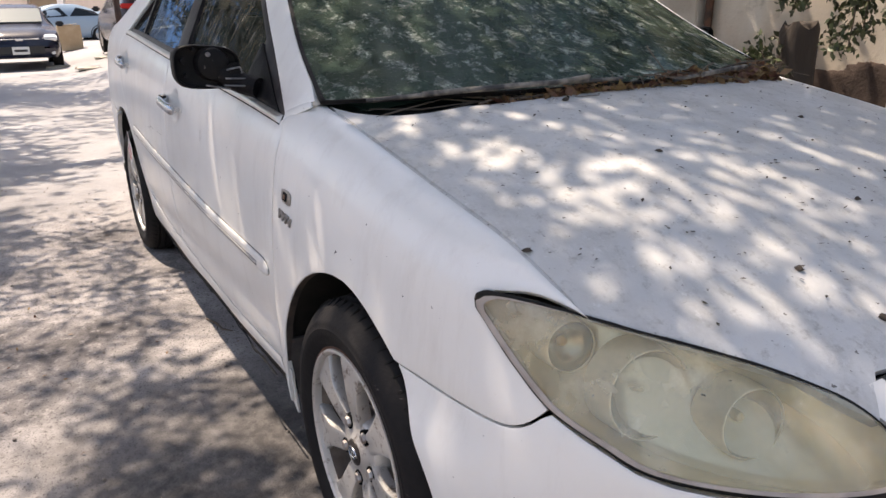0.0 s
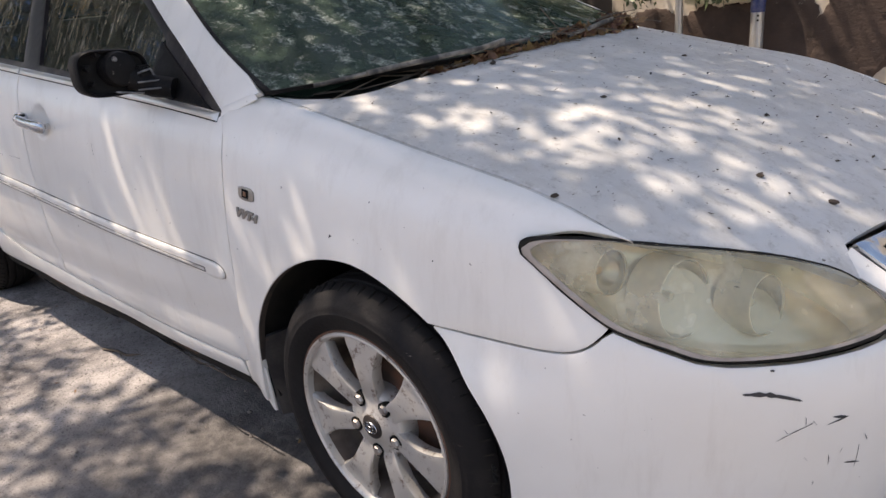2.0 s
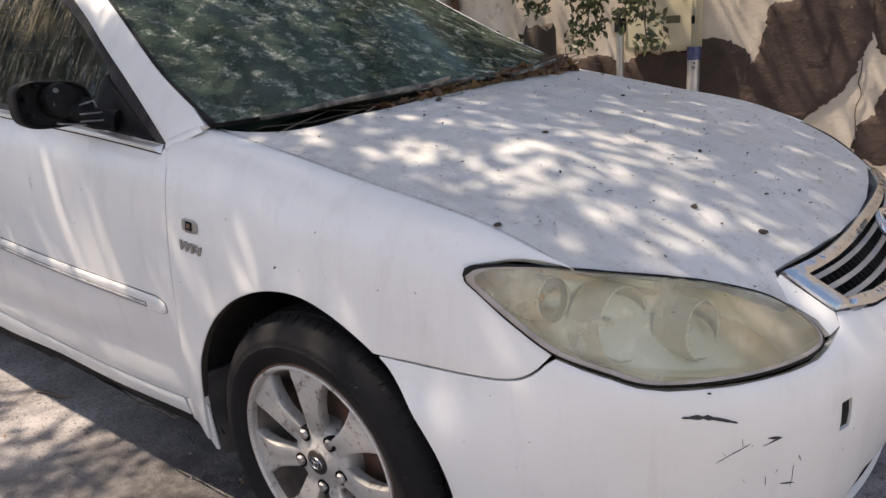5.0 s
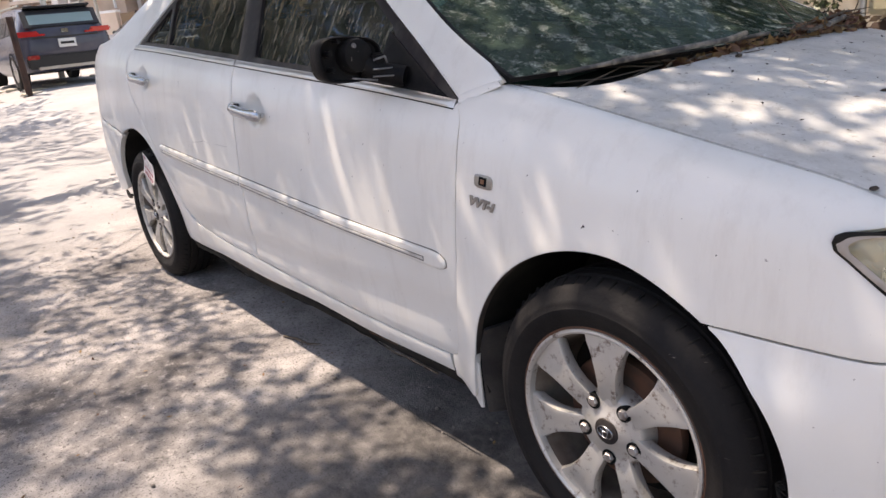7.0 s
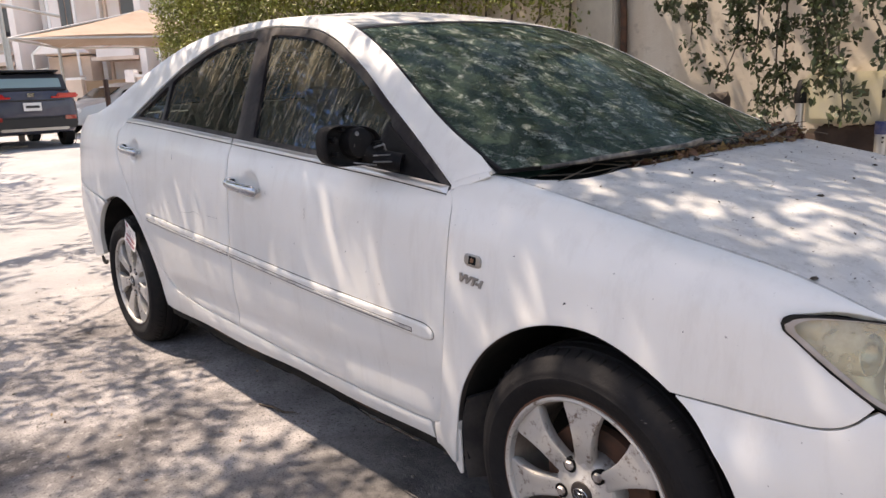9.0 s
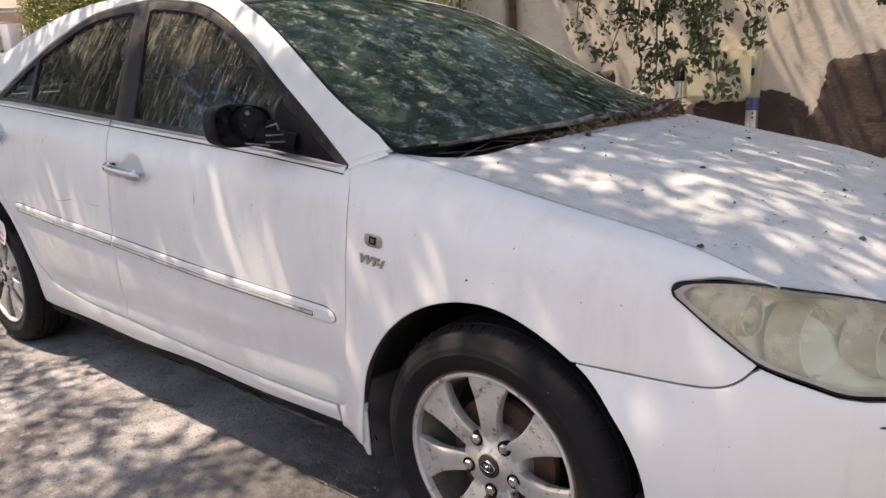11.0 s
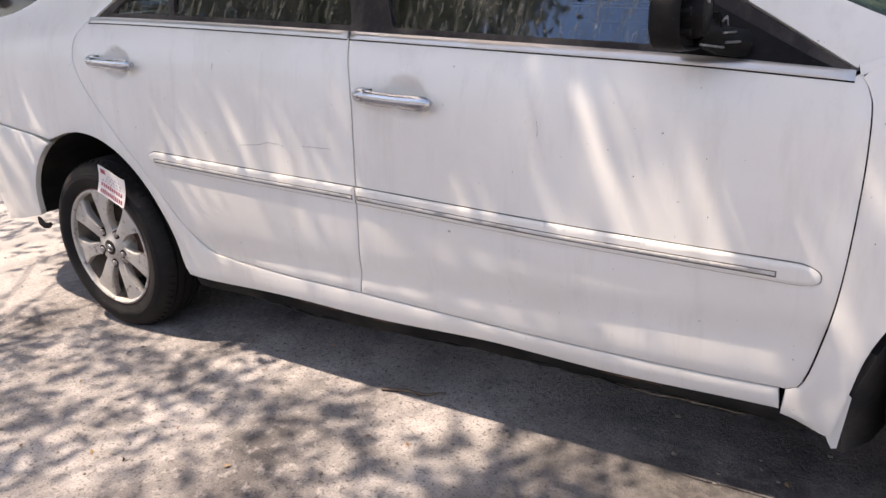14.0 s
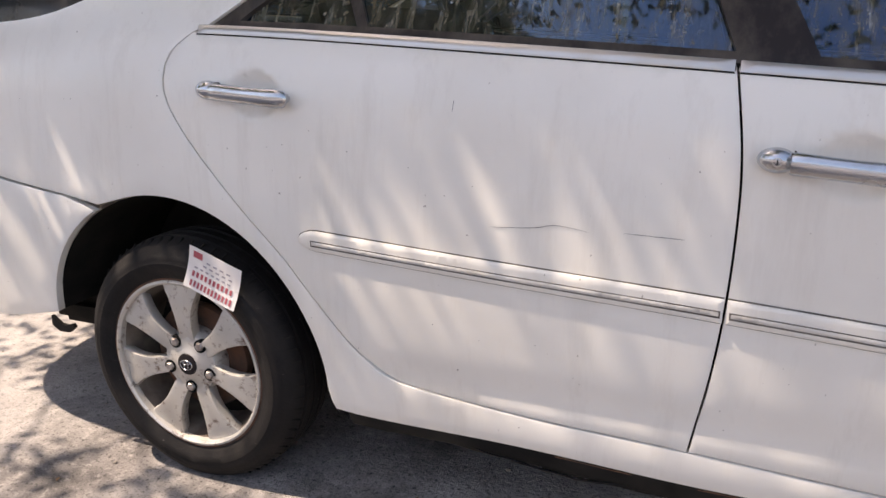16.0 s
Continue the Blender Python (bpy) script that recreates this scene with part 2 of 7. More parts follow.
def spline(*pts):
    """A natural cubic through (x, y) pairs, straight beyond its ends."""
    xs, ys = np.array(sorted(pts), float).T
    n, h = len(xs), np.diff(xs)
    a = np.eye(n)
    r = np.zeros(n)
    for i in range(1, n - 1):
        a[i, i - 1:i + 2] = h[i - 1], 2 * (h[i - 1] + h[i]), h[i]
        r[i] = 6 * ((ys[i + 1] - ys[i]) / h[i] - (ys[i] - ys[i - 1]) / h[i - 1])
    m = np.linalg.solve(a, r)

    def f(x):
        x = np.asarray(x, float)
        i = np.clip(np.searchsorted(xs, x) - 1, 0, n - 2)
        c = np.clip(x, xs[0], xs[-1])
        l, t = xs[i + 1] - c, c - xs[i]
        y = (m[i] * l ** 3 + m[i + 1] * t ** 3) / (6 * h[i]) + (ys[i] / h[i] - m[i] * h[i] / 6) * l + (ys[i + 1] / h[i] - m[i + 1] * h[i] / 6) * t
        s0 = (ys[1] - ys[0]) / h[0] - h[0] * m[1] / 6
        s1 = (ys[-1] - ys[-2]) / h[-1] + h[-1] * m[-2] / 6
        return y + np.where(x < xs[0], (x - xs[0]) * s0, 0) + np.where(x > xs[-1], (x - xs[-1]) * s1, 0)
    return f


def smooth_line(pts, step=0.02, closed=False):
    """Catmull-Rom through 2D points, sampled about every step."""
    p = np.array(pts, float)
    out = []
    n = len(p)
    for i in range(n if closed else n - 1):
        a, b, c, d = (p[(i + k) % n] if closed else p[min(max(i + k, 0), n - 1)] for k in (-1, 0, 1, 2))
        m = max(1, int(np.linalg.norm(c - b) / step))
        for t in np.arange(m) / m:
            out.append(0.5 * ((2 * b) + (c - a) * t + (2 * a - 5 * b + 4 * c - d) * t ** 2 + (3 * b - a - 3 * c + d) * t ** 3))
    if not closed:
        out.append(p[-1])
    return [tuple(map(float, v)) for v in out]


def resample(poly, step):
    out = []
    for a, b in zip(poly, poly[1:] + poly[:1]):
        d = math.dist(a, b)
        if d < 1e-5:
            continue
        m = max(1, int(d / step))
        out += [(a[0] + (b[0] - a[0]) * k / m, a[1] + (b[1] - a[1]) * k / m) for k in range(m)]
    return out


def inside(poly, x, y):
    px, py = np.array(poly).T
    qx, qy = np.roll(px, -1), np.roll(py, -1)
    hit = np.zeros(x.shape, bool)
    for x0, y0, x1, y1 in zip(px, py, qx, qy):
        c = (y0 > y) != (y1 > y)
        if y0 != y1:
            hit ^= c & (x < (x1 - x0) * (y - y0) / (y1 - y0) + x0)
    return hit


def edge_gap(poly, x, y):
    """The least distance of points to an outline."""
    best = np.full(x.shape, 9.0)
    for (x0, y0), (x1, y1) in zip(poly, poly[1:] + poly[:1]):
        dx, dy = x1 - x0, y1 - y0
        t = np.clip(((x - x0) * dx + (y - y0) * dy) / (dx * dx + dy * dy + 1e-12), 0, 1)
        best = np.minimum(best, np.hypot(x - x0 - t * dx, y - y0 - t * dy))
    return best


def surface_normal(fn, u, v, e=0.002):
    a = fn(u + e, v) - fn(u - e, v)
    b = fn(u, v + e) - fn(u, v - e)
    n = np.cross(a, b)
    return n / (np.linalg.norm(n, axis=1)[:, None] + 1e-9)


def panel(name, outline, fn, mat, parent=None, label="", step=0.035, edge=0.02, thick=0.014, out=1.0, lift=0.0, roll=0.0016, extra=(), holes=()):
    """A sheet of the surface fn(u, v) within an outline, with a turned-in, slightly rolled edge.
    out: the sign that makes the normal point outwards; lift: how far it stands off the surface."""
    rings = [resample(list(o), edge) for o in (outline, *holes)]
    poly = rings[0]
    u0, v0 = np.min(poly, 0)
    u1, v1 = np.max(poly, 0)
    gu, gv = np.meshgrid(np.arange(u0, u1, step), np.arange(v0, v1, step))
    gu[1::2] += step / 2
    gu, gv = gu.ravel(), gv.ravel()
    if len(extra):
        gu, gv = np.r_[gu, np.array(extra)[:, 0]], np.r_[gv, np.array(extra)[:, 1]]
    ok = inside(poly, gu, gv) & (edge_gap(poly, gu, gv) > min(step * 0.45, 0.018))
    for h in rings[1:]:
        ok &= ~inside(h, gu, gv) & (edge_gap(h, gu, gv) > min(step * 0.45, 0.018))
    border = [p for r in rings for p in r]
    inset = []
    for k, r in enumerate(rings):
        a = np.array(r)
        t = np.roll(a, -1, 0) - np.roll(a, 1, 0)
        nrm = np.stack([-t[:, 1], t[:, 0]], 1) / (np.linalg.norm(t, axis=1)[:, None] + 1e-9)
        area = np.sum(a[:, 0] * np.roll(a[:, 1], -1) - np.roll(a[:, 0], -1) * a[:, 1])
        q = a + nrm * 0.005 * np.sign(area) * (1 if k == 0 else -1)
        keep = inside(poly, q[:, 0], q[:, 1]) & (edge_gap(poly, q[:, 0], q[:, 1]) > 0.0035)
        for h in rings[1:]:
            keep &= ~inside(h, q[:, 0], q[:, 1]) & (edge_gap(h, q[:, 0], q[:, 1]) > 0.0035)
        inset += [tuple(p) for p in q[keep]]
    pts = [Vector(p) for p in border + inset + list(zip(gu[ok], gv[ok]))]
    edges, first = [], 0
    for r in rings:
        edges += [(first + i, first + (i + 1) % len(r)) for i in range(len(r))]
        first += len(r)
    vs, _, fs, _, _, _ = geometry.delaunay_2d_cdt(pts, edges, [], 2 if not holes else 0, 1e-6)
    uv = np.array([tuple(v) for v in vs])
    faces = []
    mid = np.array([uv[list(f)].mean(0) for f in fs])
    good = inside(poly, mid[:, 0], mid[:, 1])
    for h in rings[1:]:
        good &= ~inside(h, mid[:, 0], mid[:, 1])
    faces = [list(f) for f, g in zip(fs, good) if g]
    p = fn(uv[:, 0], uv[:, 1])
    n = surface_normal(fn, uv[:, 0], uv[:, 1]) * out
    count = {}
    for f in faces:
        for a, b in zip(f, f[1:] + f[:1]):
            count[(a, b)] = count.get((a, b), 0) + 1
    rim = [(a, b) for a, b in count if (b, a) not in count]
    onrim = np.zeros(len(uv))
    for a, b in rim:
        onrim[[a, b]] = 1
    p = p + n * (lift - roll * onrim)[:, None]
    verts = [tuple(x) for x in p]
    f0 = faces[0]
    flip = np.dot(np.cross(p[f0[1]] - p[f0[0]], p[f0[2]] - p[f0[0]]), n[f0[0]]) < 0
    if flip:
        faces = [f[::-1] for f in faces]
        rim = [(b, a) for a, b in rim]
    top, low = {}, {}
    for i in {i for e in rim for i in e}:
        top[i] = len(verts)
        verts.append(tuple(p[i]))
        low[i] = len(verts)
        verts.append(tuple(p[i] - n[i] * thick))
    for a, b in rim:
        faces.append((top[b], top[a], low[a], low[b]))
    return mesh_object(name, verts, faces, mat, parent, label)


# ---- the white saloon car: x forward, its right side towards -y ----
X0, X1 = 1.35, -1.45                                     # where the nose and the tail begin to round off
half_width = spline((-1.45, 0.866), (-1.0, 0.872), (-0.5, 0.880), (0.0, 0.881), (0.5, 0.874), (0.95, 0.862), (1.35, 0.858))
belt = spline((-2.4, 1.085), (-2.0, 1.095), (-1.6, 1.097), (-1.3, 1.090), (-0.92, 1.070), (-0.47, 1.040), (-0.19, 1.020), (0.29, 0.984),
              (0.69, 0.951), (0.91, 0.928), (1.1, 0.904), (1.35, 0.856), (1.55, 0.820), (1.75, 0.775), (1.89, 0.73), (2.1, 0.65), (2.3, 0.56))
lower = spline((0.15, -0.07), (0.20, -0.050), (0.25, -0.036), (0.30, -0.028), (0.36, -0.022), (0.45, -0.011), (0.55, -0.003), (0.65, 0.0), (0.75, 0.0), (1.6, 0.0))
upper = spline((-0.9, 0.0), (-0.45, 0.0), (-0.3, -0.003), (-0.2, -0.010), (-0.1, -0.024), (-0.05, -0.038), (0.0, -0.065), (0.1, -0.125), (0.2, -0.185), (0.3, -0.245), (0.38, -0.300), (0.46, -0.365))
nose = spline((0.15, 2.20), (0.20, 2.25), (0.30, 2.29), (0.45, 2.31), (0.55, 2.308), (0.60, 2.285), (0.65, 2.23), (0.71, 2.16), (0.78, 2.10), (0.85, 2.02))
tail = spline((0.15, -2.40), (0.30, -2.48), (0.50, -2.515), (0.68, -2.505), (0.75, -2.47), (0.90, -2.43), (1.05, -2.40), (1.15, -2.36))
roof_line = spline((1.036, 0.983), (0.8, 1.091), (0.63, 1.189), (0.374, 1.325), (0.2, 1.390), (0.0, 1.428), (-0.2, 1.445), (-0.5, 1.449), (-0.65, 1.443),
                   (-0.9, 1.412), (-1.09, 1.365), (-1.385, 1.255), (-1.6, 1.170), (-1.75, 1.128), (-2.0, 1.108), (-2.4, 1.090))
gap_line = spline((0.93, 0.982), (1.03, 0.963), (1.36, 0.901), (1.55, 0.865), (1.757, 0.822), (1.888, 0.775), (2.0, 0.733), (2.1, 0.69))
hood_line = spline((1.0, 0.992), (1.277, 0.966), (1.5, 0.928), (1.75, 0.868), (1.95, 0.797), (2.07, 0.748), (2.174, 0.700), (2.3, 0.64))
GAP_Y = 0.728


def corner_table(power, along, across):
    th = np.linspace(0, math.pi / 2, 800)
    fx, fy = np.sin(th) ** (2 / power), np.cos(th) ** (2 / power)
    arc = np.r_[0, np.cumsum(np.hypot(np.diff(fx * along), np.diff(fy * across)))]
    return arc, fx, fy


FRONT, REAR = corner_table(2.8, 0.95, 0.858), corner_table(3.7, 1.05, 0.866)
S_FRONT, S_REAR = X0 + FRONT[0][-1], X1 - REAR[0][-1]    # the middle of the nose and of the tail, along the skin


def skin(s, z, side=-1.0):
    """The outer skin: s runs along the side as x does, then round the corners; z is the height."""
    s, z = np.broadcast_arrays(np.asarray(s, float), np.asarray(z, float))
    fx, fy = np.interp(s - X0, FRONT[0], FRONT[1]), np.interp(s - X0, FRONT[0], FRONT[2])
    rx, ry = np.interp(X1 - s, REAR[0], REAR[1]), np.interp(X1 - s, REAR[0], REAR[2])
    x = np.where(s > X0, X0 + (nose(z) - X0) * fx, np.where(s < X1, X1 + (tail(z) - X1) * rx, s))
    mid = np.clip(s, X1, X0)
    fade = np.clip(1 - (x - X0) / 0.5, 0, 1) * np.clip(1 - (X1 - x) / 2.0, 0.3, 1)
    w = half_width(mid) + lower(z) + upper(z - belt(x)) * np.where(x > X0, fade, 1.0)
    y = w * np.where(s > X0, fy, np.where(s < X1, ry, 1.0))
    return np.stack([x, side * y, z], -1)


def door_skin(s, z, side=-1.0):
    """The skin with the hollows behind the two door handles and the crease over the sill."""
    p = skin(s, z, side)
    for hx, hz in ((-0.005, 0.873), (-1.10, 0.955)):
        r2 = ((s - hx) / 0.060) ** 2 + ((z - hz) / 0.047) ** 2
        p[..., 1] -= side * 0.023 * np.clip(1 - r2, 0, 1) ** 0.7
    p[..., 1] -= side * 0.006 * np.exp(-((z - 0.40 - 0.02 * s) / 0.03) ** 2)
    return p


def fender_skin(s, q, side=-1.0):
    """The skin of the front wing, which rolls over to the bonnet's edge for q beyond the shoulder."""
    s, q = np.broadcast_arrays(np.asarray(s, float), np.asarray(q, float))
    x_at = skin(s, np.full(s.shape, 0.72), side)[..., 0]
    za = belt(x_at) - 0.05
    a, a0 = skin(s, za, side), skin(s, za - 0.01, side)
    zg = gap_line(a[..., 0])
    c = a + (a - a0) * ((zg - 0.008 - za) / 0.01)[..., None]
    h = np.stack([a[..., 0], np.full(s.shape, side * (GAP_Y + 0.004)), zg], -1)
    t = np.clip((q - za) / 0.2, 0, 1.05)[..., None]
    roll = a * (1 - t) ** 2 + 2 * c * t * (1 - t) + h * t ** 2
    p = skin(s, np.minimum(q, za), side)
    # the wing stays full down to its foot behind the wheel, and swells a little round the arch
    k = np.clip((s - 0.866) / 0.10, 0, 1) * (s < 1.348)
    r = np.hypot(s - 1.348, q - 0.312)
    p[..., 1] += side * (0.6 * (0.006 - lower(np.minimum(q, 0.6))) * k * k * (3 - 2 * k) * np.clip((0.60 - q) / 0.14, 0, 1) + 0.004 * np.clip(1 - (r - 0.364) / 0.06, 0, 1) ** 2)
    return np.where((q > za)[..., None], roll, p)


def s_of(x, z):
    """The run along the skin at which it has this x."""
    s = np.linspace(S_REAR, S_FRONT, 4000)
    return float(np.interp(x, skin(s, np.full(4000, float(z)))[:, 0], s))


def q_of(s, z):
    q = np.linspace(0.2, 1.2, 2001)
    zz = fender_skin(np.full(2001, float(s)), q)[:, 2]
    return float(q[int(np.argmin(np.abs(zz - z)))])


def top_q(x):
    s = s_of(x, 0.72)
    return s, float(belt(skin(s, 0.72)[0])) - 0.05 + 0.2


def hood_skin(x, y):
    x, y = np.broadcast_arrays(np.asarray(x, float), np.asarray(y, float))
    zc, zh = hood_line(x), gap_line(x)
    crease = 0.006 * np.exp(-((np.abs(y) - 0.50 + 0.10 * (x - 1.0)) / 0.05) ** 2) * np.clip(1.95 - x, 0, 1)
    top = zc - (zc - zh) * (np.abs(y) / 0.73) ** 2.2 + crease
    reach = X0 + (x - X0) / np.clip(1 - (np.abs(y) / 0.855) ** 2.8, 0.02, 1) ** (1 / 2.8)
    tz = np.linspace(0.56, 0.95, 300)
    low = np.interp(reach, nose(tz)[::-1], tz[::-1]) + 0.004
    k = 0.010
    soft = -k * np.log(np.exp(-(top - 0.8) / k) + np.exp(-(low - 0.8) / k)) + 0.8
    return np.stack([x, y, np.where(x > 1.55, soft, top)], -1)


def circle(cx, cz, r, a0, a1, n=28):
    return [(cx + r * math.cos(radians(a0 + (a1 - a0) * i / n)), cz + r * math.sin(radians(a0 + (a1 - a0) * i / n))) for i in range(n + 1)]


DULL = material("dull_pale_insert", (0.66, 0.65, 0.63), 0.45, 0.2, layers=((DUST, 0.35, dict(scale=9, detail=6)), ((0.10, 0.09, 0.085), 0.7, dict(scale=30, detail=6, stretch=(0.3, 1, 1), lo=0.55, hi=0.68))))
GRIME_GAP = material("grey_grime_and_gap", (0.20, 0.185, 0.17), 0.8, layers=(((0.06, 0.05, 0.045), 0.8, dict(scale=12, detail=6)),))
FLANGE = material("dirty_arch_edge", (0.07, 0.052, 0.042), 0.85, layers=(((0.02, 0.017, 0.016), 0.8, dict(scale=16, detail=6)),))
G = 0.0021                                               # half a panel gap
DOOR_FRONT = smooth_line([(0.930, 0.930), (0.950, 0.885), (0.955, 0.80), (0.953, 0.70), (0.946, 0.58), (0.934, 0.48), (0.908, 0.355), (0.890, 0.312), (0.868, 0.303)])
DOOR_LOW = smooth_line([(0.868, 0.303), (0.73, 0.301), (0.40, 0.308), (-0.205, 0.334), (-0.46, 0.340), (-0.665, 0.352), (-0.79, 0.366), (-0.84, 0.388)])
DOOR_REAR = smooth_line([(-0.84, 0.388), (-0.897, 0.439), (-0.974, 0.531), (-1.051, 0.624), (-1.144, 0.715), (-1.262, 0.843), (-1.325, 0.93), (-1.338, 0.985), (-1.322, 1.040), (-1.275, 1.080)])
DOOR_SPLIT = smooth_line([(-0.188, 1.018), (-0.170, 0.90), (-0.164, 0.80), (-0.167, 0.65), (-0.180, 0.50), (-0.205, 0.334)])
WINDOW_TOP = smooth_line([(0.918, 0.934), (0.724, 1.050), (0.574, 1.135), (0.404, 1.234), (0.231, 1.318), (0.10, 1.366), (-0.012, 1.391), (-0.256, 1.418), (-0.40, 1.416),
                          (-0.644, 1.394), (-0.853, 1.322), (-0.965, 1.268), (-1.10, 1.185), (-1.235, 1.094)])
BUMPER_SEAM = smooth_line([(1.572, 0.602), (1.65, 0.602), (1.721, 0.601), (1.785, 0.600), (1.818, 0.602), (1.842, 0.609), (1.862, 0.623), (1.880, 0.645)], 0.012)
LAMP = [(1.737, 0.761), (1.749, 0.771), (1.770, 0.776), (1.804, 0.778), (1.845, 0.777), (1.886, 0.771), (1.971, 0.751), (2.03, 0.731), (2.075, 0.710), (2.120, 0.685), (2.160, 0.657), (2.190, 0.632), (2.201, 0.617),
        (2.195, 0.609), (2.170, 0.604), (2.111, 0.601), (2.033, 0.602), (1.995, 0.608), (1.959, 0.621), (1.920, 0.634), (1.880, 0.650), (1.835, 0.680), (1.793, 0.711), (1.758, 0.739), (1.741, 0.752)]


def on_skin(points):
    return [(s_of(x, z), z) for x, z in points]


LAMP_S = smooth_line(on_skin(LAMP), 0.008, closed=True)


def shift(line, du, dv=0.0):
    return [(a + du, b + dv) for a, b in line]


car = thing("car", "white dusty four-door saloon car, parked, scuffed and weathered", "car")


def build_side(side):
    """One flank of the car, side -1 right or +1 left."""
    out = 1.0 if side < 0 else -1.0
    on = lambda f: (lambda u, v: f(u, v, side))  # noqa: E731
    sk, dk, fk = on(skin), on(door_skin), on(fender_skin)
    wing_top = [top_q(x) for x in (1.815, 1.77, 1.70, 1.55, 1.36, 1.2, 1.08, 1.03)]
    wing = (shift(DOOR_FRONT, G * 0.3) + [(0.8628, 0.237), (0.940, 0.222), (0.955, 0.221), (0.962, 0.228), (0.973, 0.29), (0.986, 0.36)]
            + circle(1.348, 0.312, 0.364, 168, 53) + on_skin(BUMPER_SEAM)[1:]
            + [(s, q_of(s, z)) for s, z in on_skin([(1.835, 0.684), (1.793, 0.716), (1.756, 0.743), (1.738, 0.755), (1.733, 0.764), (1.747, 0.776), (1.768, 0.782), (1.804, 0.785), (1.832, 0.784)])]
            + wing_top + [(0.985, q_of(0.985, 0.957)), (0.945, q_of(0.945, 0.938))])
    panel("front_wing", wing, fk, PAINT, car, "", 0.03, 0.016, 0.016, out)
    bm = bmesh.new()
    ring_a = circle(1.348, 0.312, 0.3628, 174, 53, 40)
    ua, va = np.array(ring_a).T
    ea = fk(ua, va)
    na = surface_normal(fk, ua, va) * out
    rows_ = [[bm.verts.new(tuple(p)) for p in ea - na * d] for d in (0.0035, 0.020)]
    for i in range(len(ring_a) - 1):
        bm.faces.new((rows_[0][i], rows_[0][i + 1], rows_[1][i + 1], rows_[1][i]))
    part("arch_flange", bm, FLANGE, car, "dirty brown inner edge of the wheel arch")
    bm = bmesh.new()
    lip = [(0.948, 0.843, 0.230), (0.956, 0.839, 0.206), (0.963, 0.836, 0.190), (0.973, 0.836, 0.193), (0.979, 0.842, 0.25), (0.986, 0.850, 0.32), (0.978, 0.852, 0.33), (0.962, 0.847, 0.28)]
    la, lb = ([bm.verts.new((x, side * (y - d), z)) for x, y, z in lip] for d in (0.0, 0.004))
    for i in range(len(lip)):
        j = (i + 1) % len(lip)
        bm.faces.new((la[i], la[j], lb[j], lb[i]))
    bm.faces.new(la)
    bm.faces.new(lb[::-1])
    part("wing_lip", bm, PAINT, car, "scuffed white lip at the foot of the wing")
    cut = min(range(len(DOOR_LOW)), key=lambda i: abs(DOOR_LOW[i][0] + 0.205))
    belt_front = [(x, float(belt(x)) - 0.010) for x in np.linspace(-0.186, 0.91, 30)]
    belt_rear = [(x, float(belt(x)) - 0.010) for x in np.linspace(-1.262, -0.19, 30)]
    near = lambda hx, hz: [(hx + a * 0.011, hz + b * 0.011) for a in range(-7, 8) for b in range(-6, 7)]  # noqa: E731
    d1 = panel("front_door", shift(DOOR_FRONT, -G) + shift(DOOR_LOW[1:cut], 0, G) + shift(DOOR_SPLIT[::-1], G) + belt_front, dk, PAINT, car, "", 0.03, 0.016, 0.016, out, extra=near(-0.005, 0.873))
    d2 = panel("rear_door", shift(DOOR_SPLIT, -G) + shift(DOOR_LOW[cut + 1:], 0, G) + shift(DOOR_REAR[1:], G) + belt_rear, dk, PAINT, car, "", 0.03, 0.016, 0.016, out, extra=near(-1.10, 0.955))
    # the body side: quarter panel, rear pillar, roof rail and windscreen pillar are one pressing
    tail_s = s_of(-2.33, 0.9)
    rail = [(x, float(roof_line(x))) for x in np.linspace(-2.05, 1.03, 60)]
    body = (shift(WINDOW_TOP[::-1], 0, 0.004) + [(1.030, 0.975)] + rail[::-1][1:]
            + [(s_of(-2.2, 1.05), 1.095), (tail_s, 1.085), (tail_s, 0.90), (s_of(-2.35, 0.77), 0.778), (s_of(-2.134, 0.76), 0.766), (-1.87, 0.733), (-1.668, 0.710), (-1.560, 0.692)]
            + circle(-1.378, 0.318, 0.409, 116, 0)[2:] + [(-0.964, 0.285), (-0.955, 0.262)]
            + [(x, 0.262 - 0.025 * max(0.0, x - 0.2) + 0.004 * math.sin(9 * x)) for x in np.linspace(-0.90, 0.86, 44)]
            + [(p[0], p[1] - G) for p in DOOR_LOW if p[0] < 0.862] + shift(DOOR_REAR[1:], -G))
    panel("body_side", body, sk, PAINT, car, "", 0.04, 0.02, 0.016, out)
    panel("pillar_joint", [(0.921, 0.943), (0.985, 0.964), (1.020, 0.972), (1.034, 0.962), (0.985, 0.944), (0.926, 0.925)], sk, PAINT, car, "painted joint at the pillar's foot", 0.02, 0.01, 0.003, out, lift=0.0022, roll=0.0015)
    torn = lambda x: 0.226 - 0.022 * max(0.0, x - 0.2) + 0.009 * noise.noise(Vector((x * 5, 3, side))) + 0.006 * noise.noise(Vector((x * 17, 1, side))) - 0.014 * math.exp(-((x + 0.28) / 0.22) ** 2)  # noqa: E731
    low = [(x, 0.272 - 0.025 * max(0.0, x - 0.2)) for x in np.linspace(-0.93, 0.955, 40)] + [(x, torn(x)) for x in np.linspace(0.958, -0.92, 120)]
    panel("sill_flange", low, sk, DARK, car, "torn black underbody flange", 0.03, 0.02, 0.02, out, lift=-0.002)
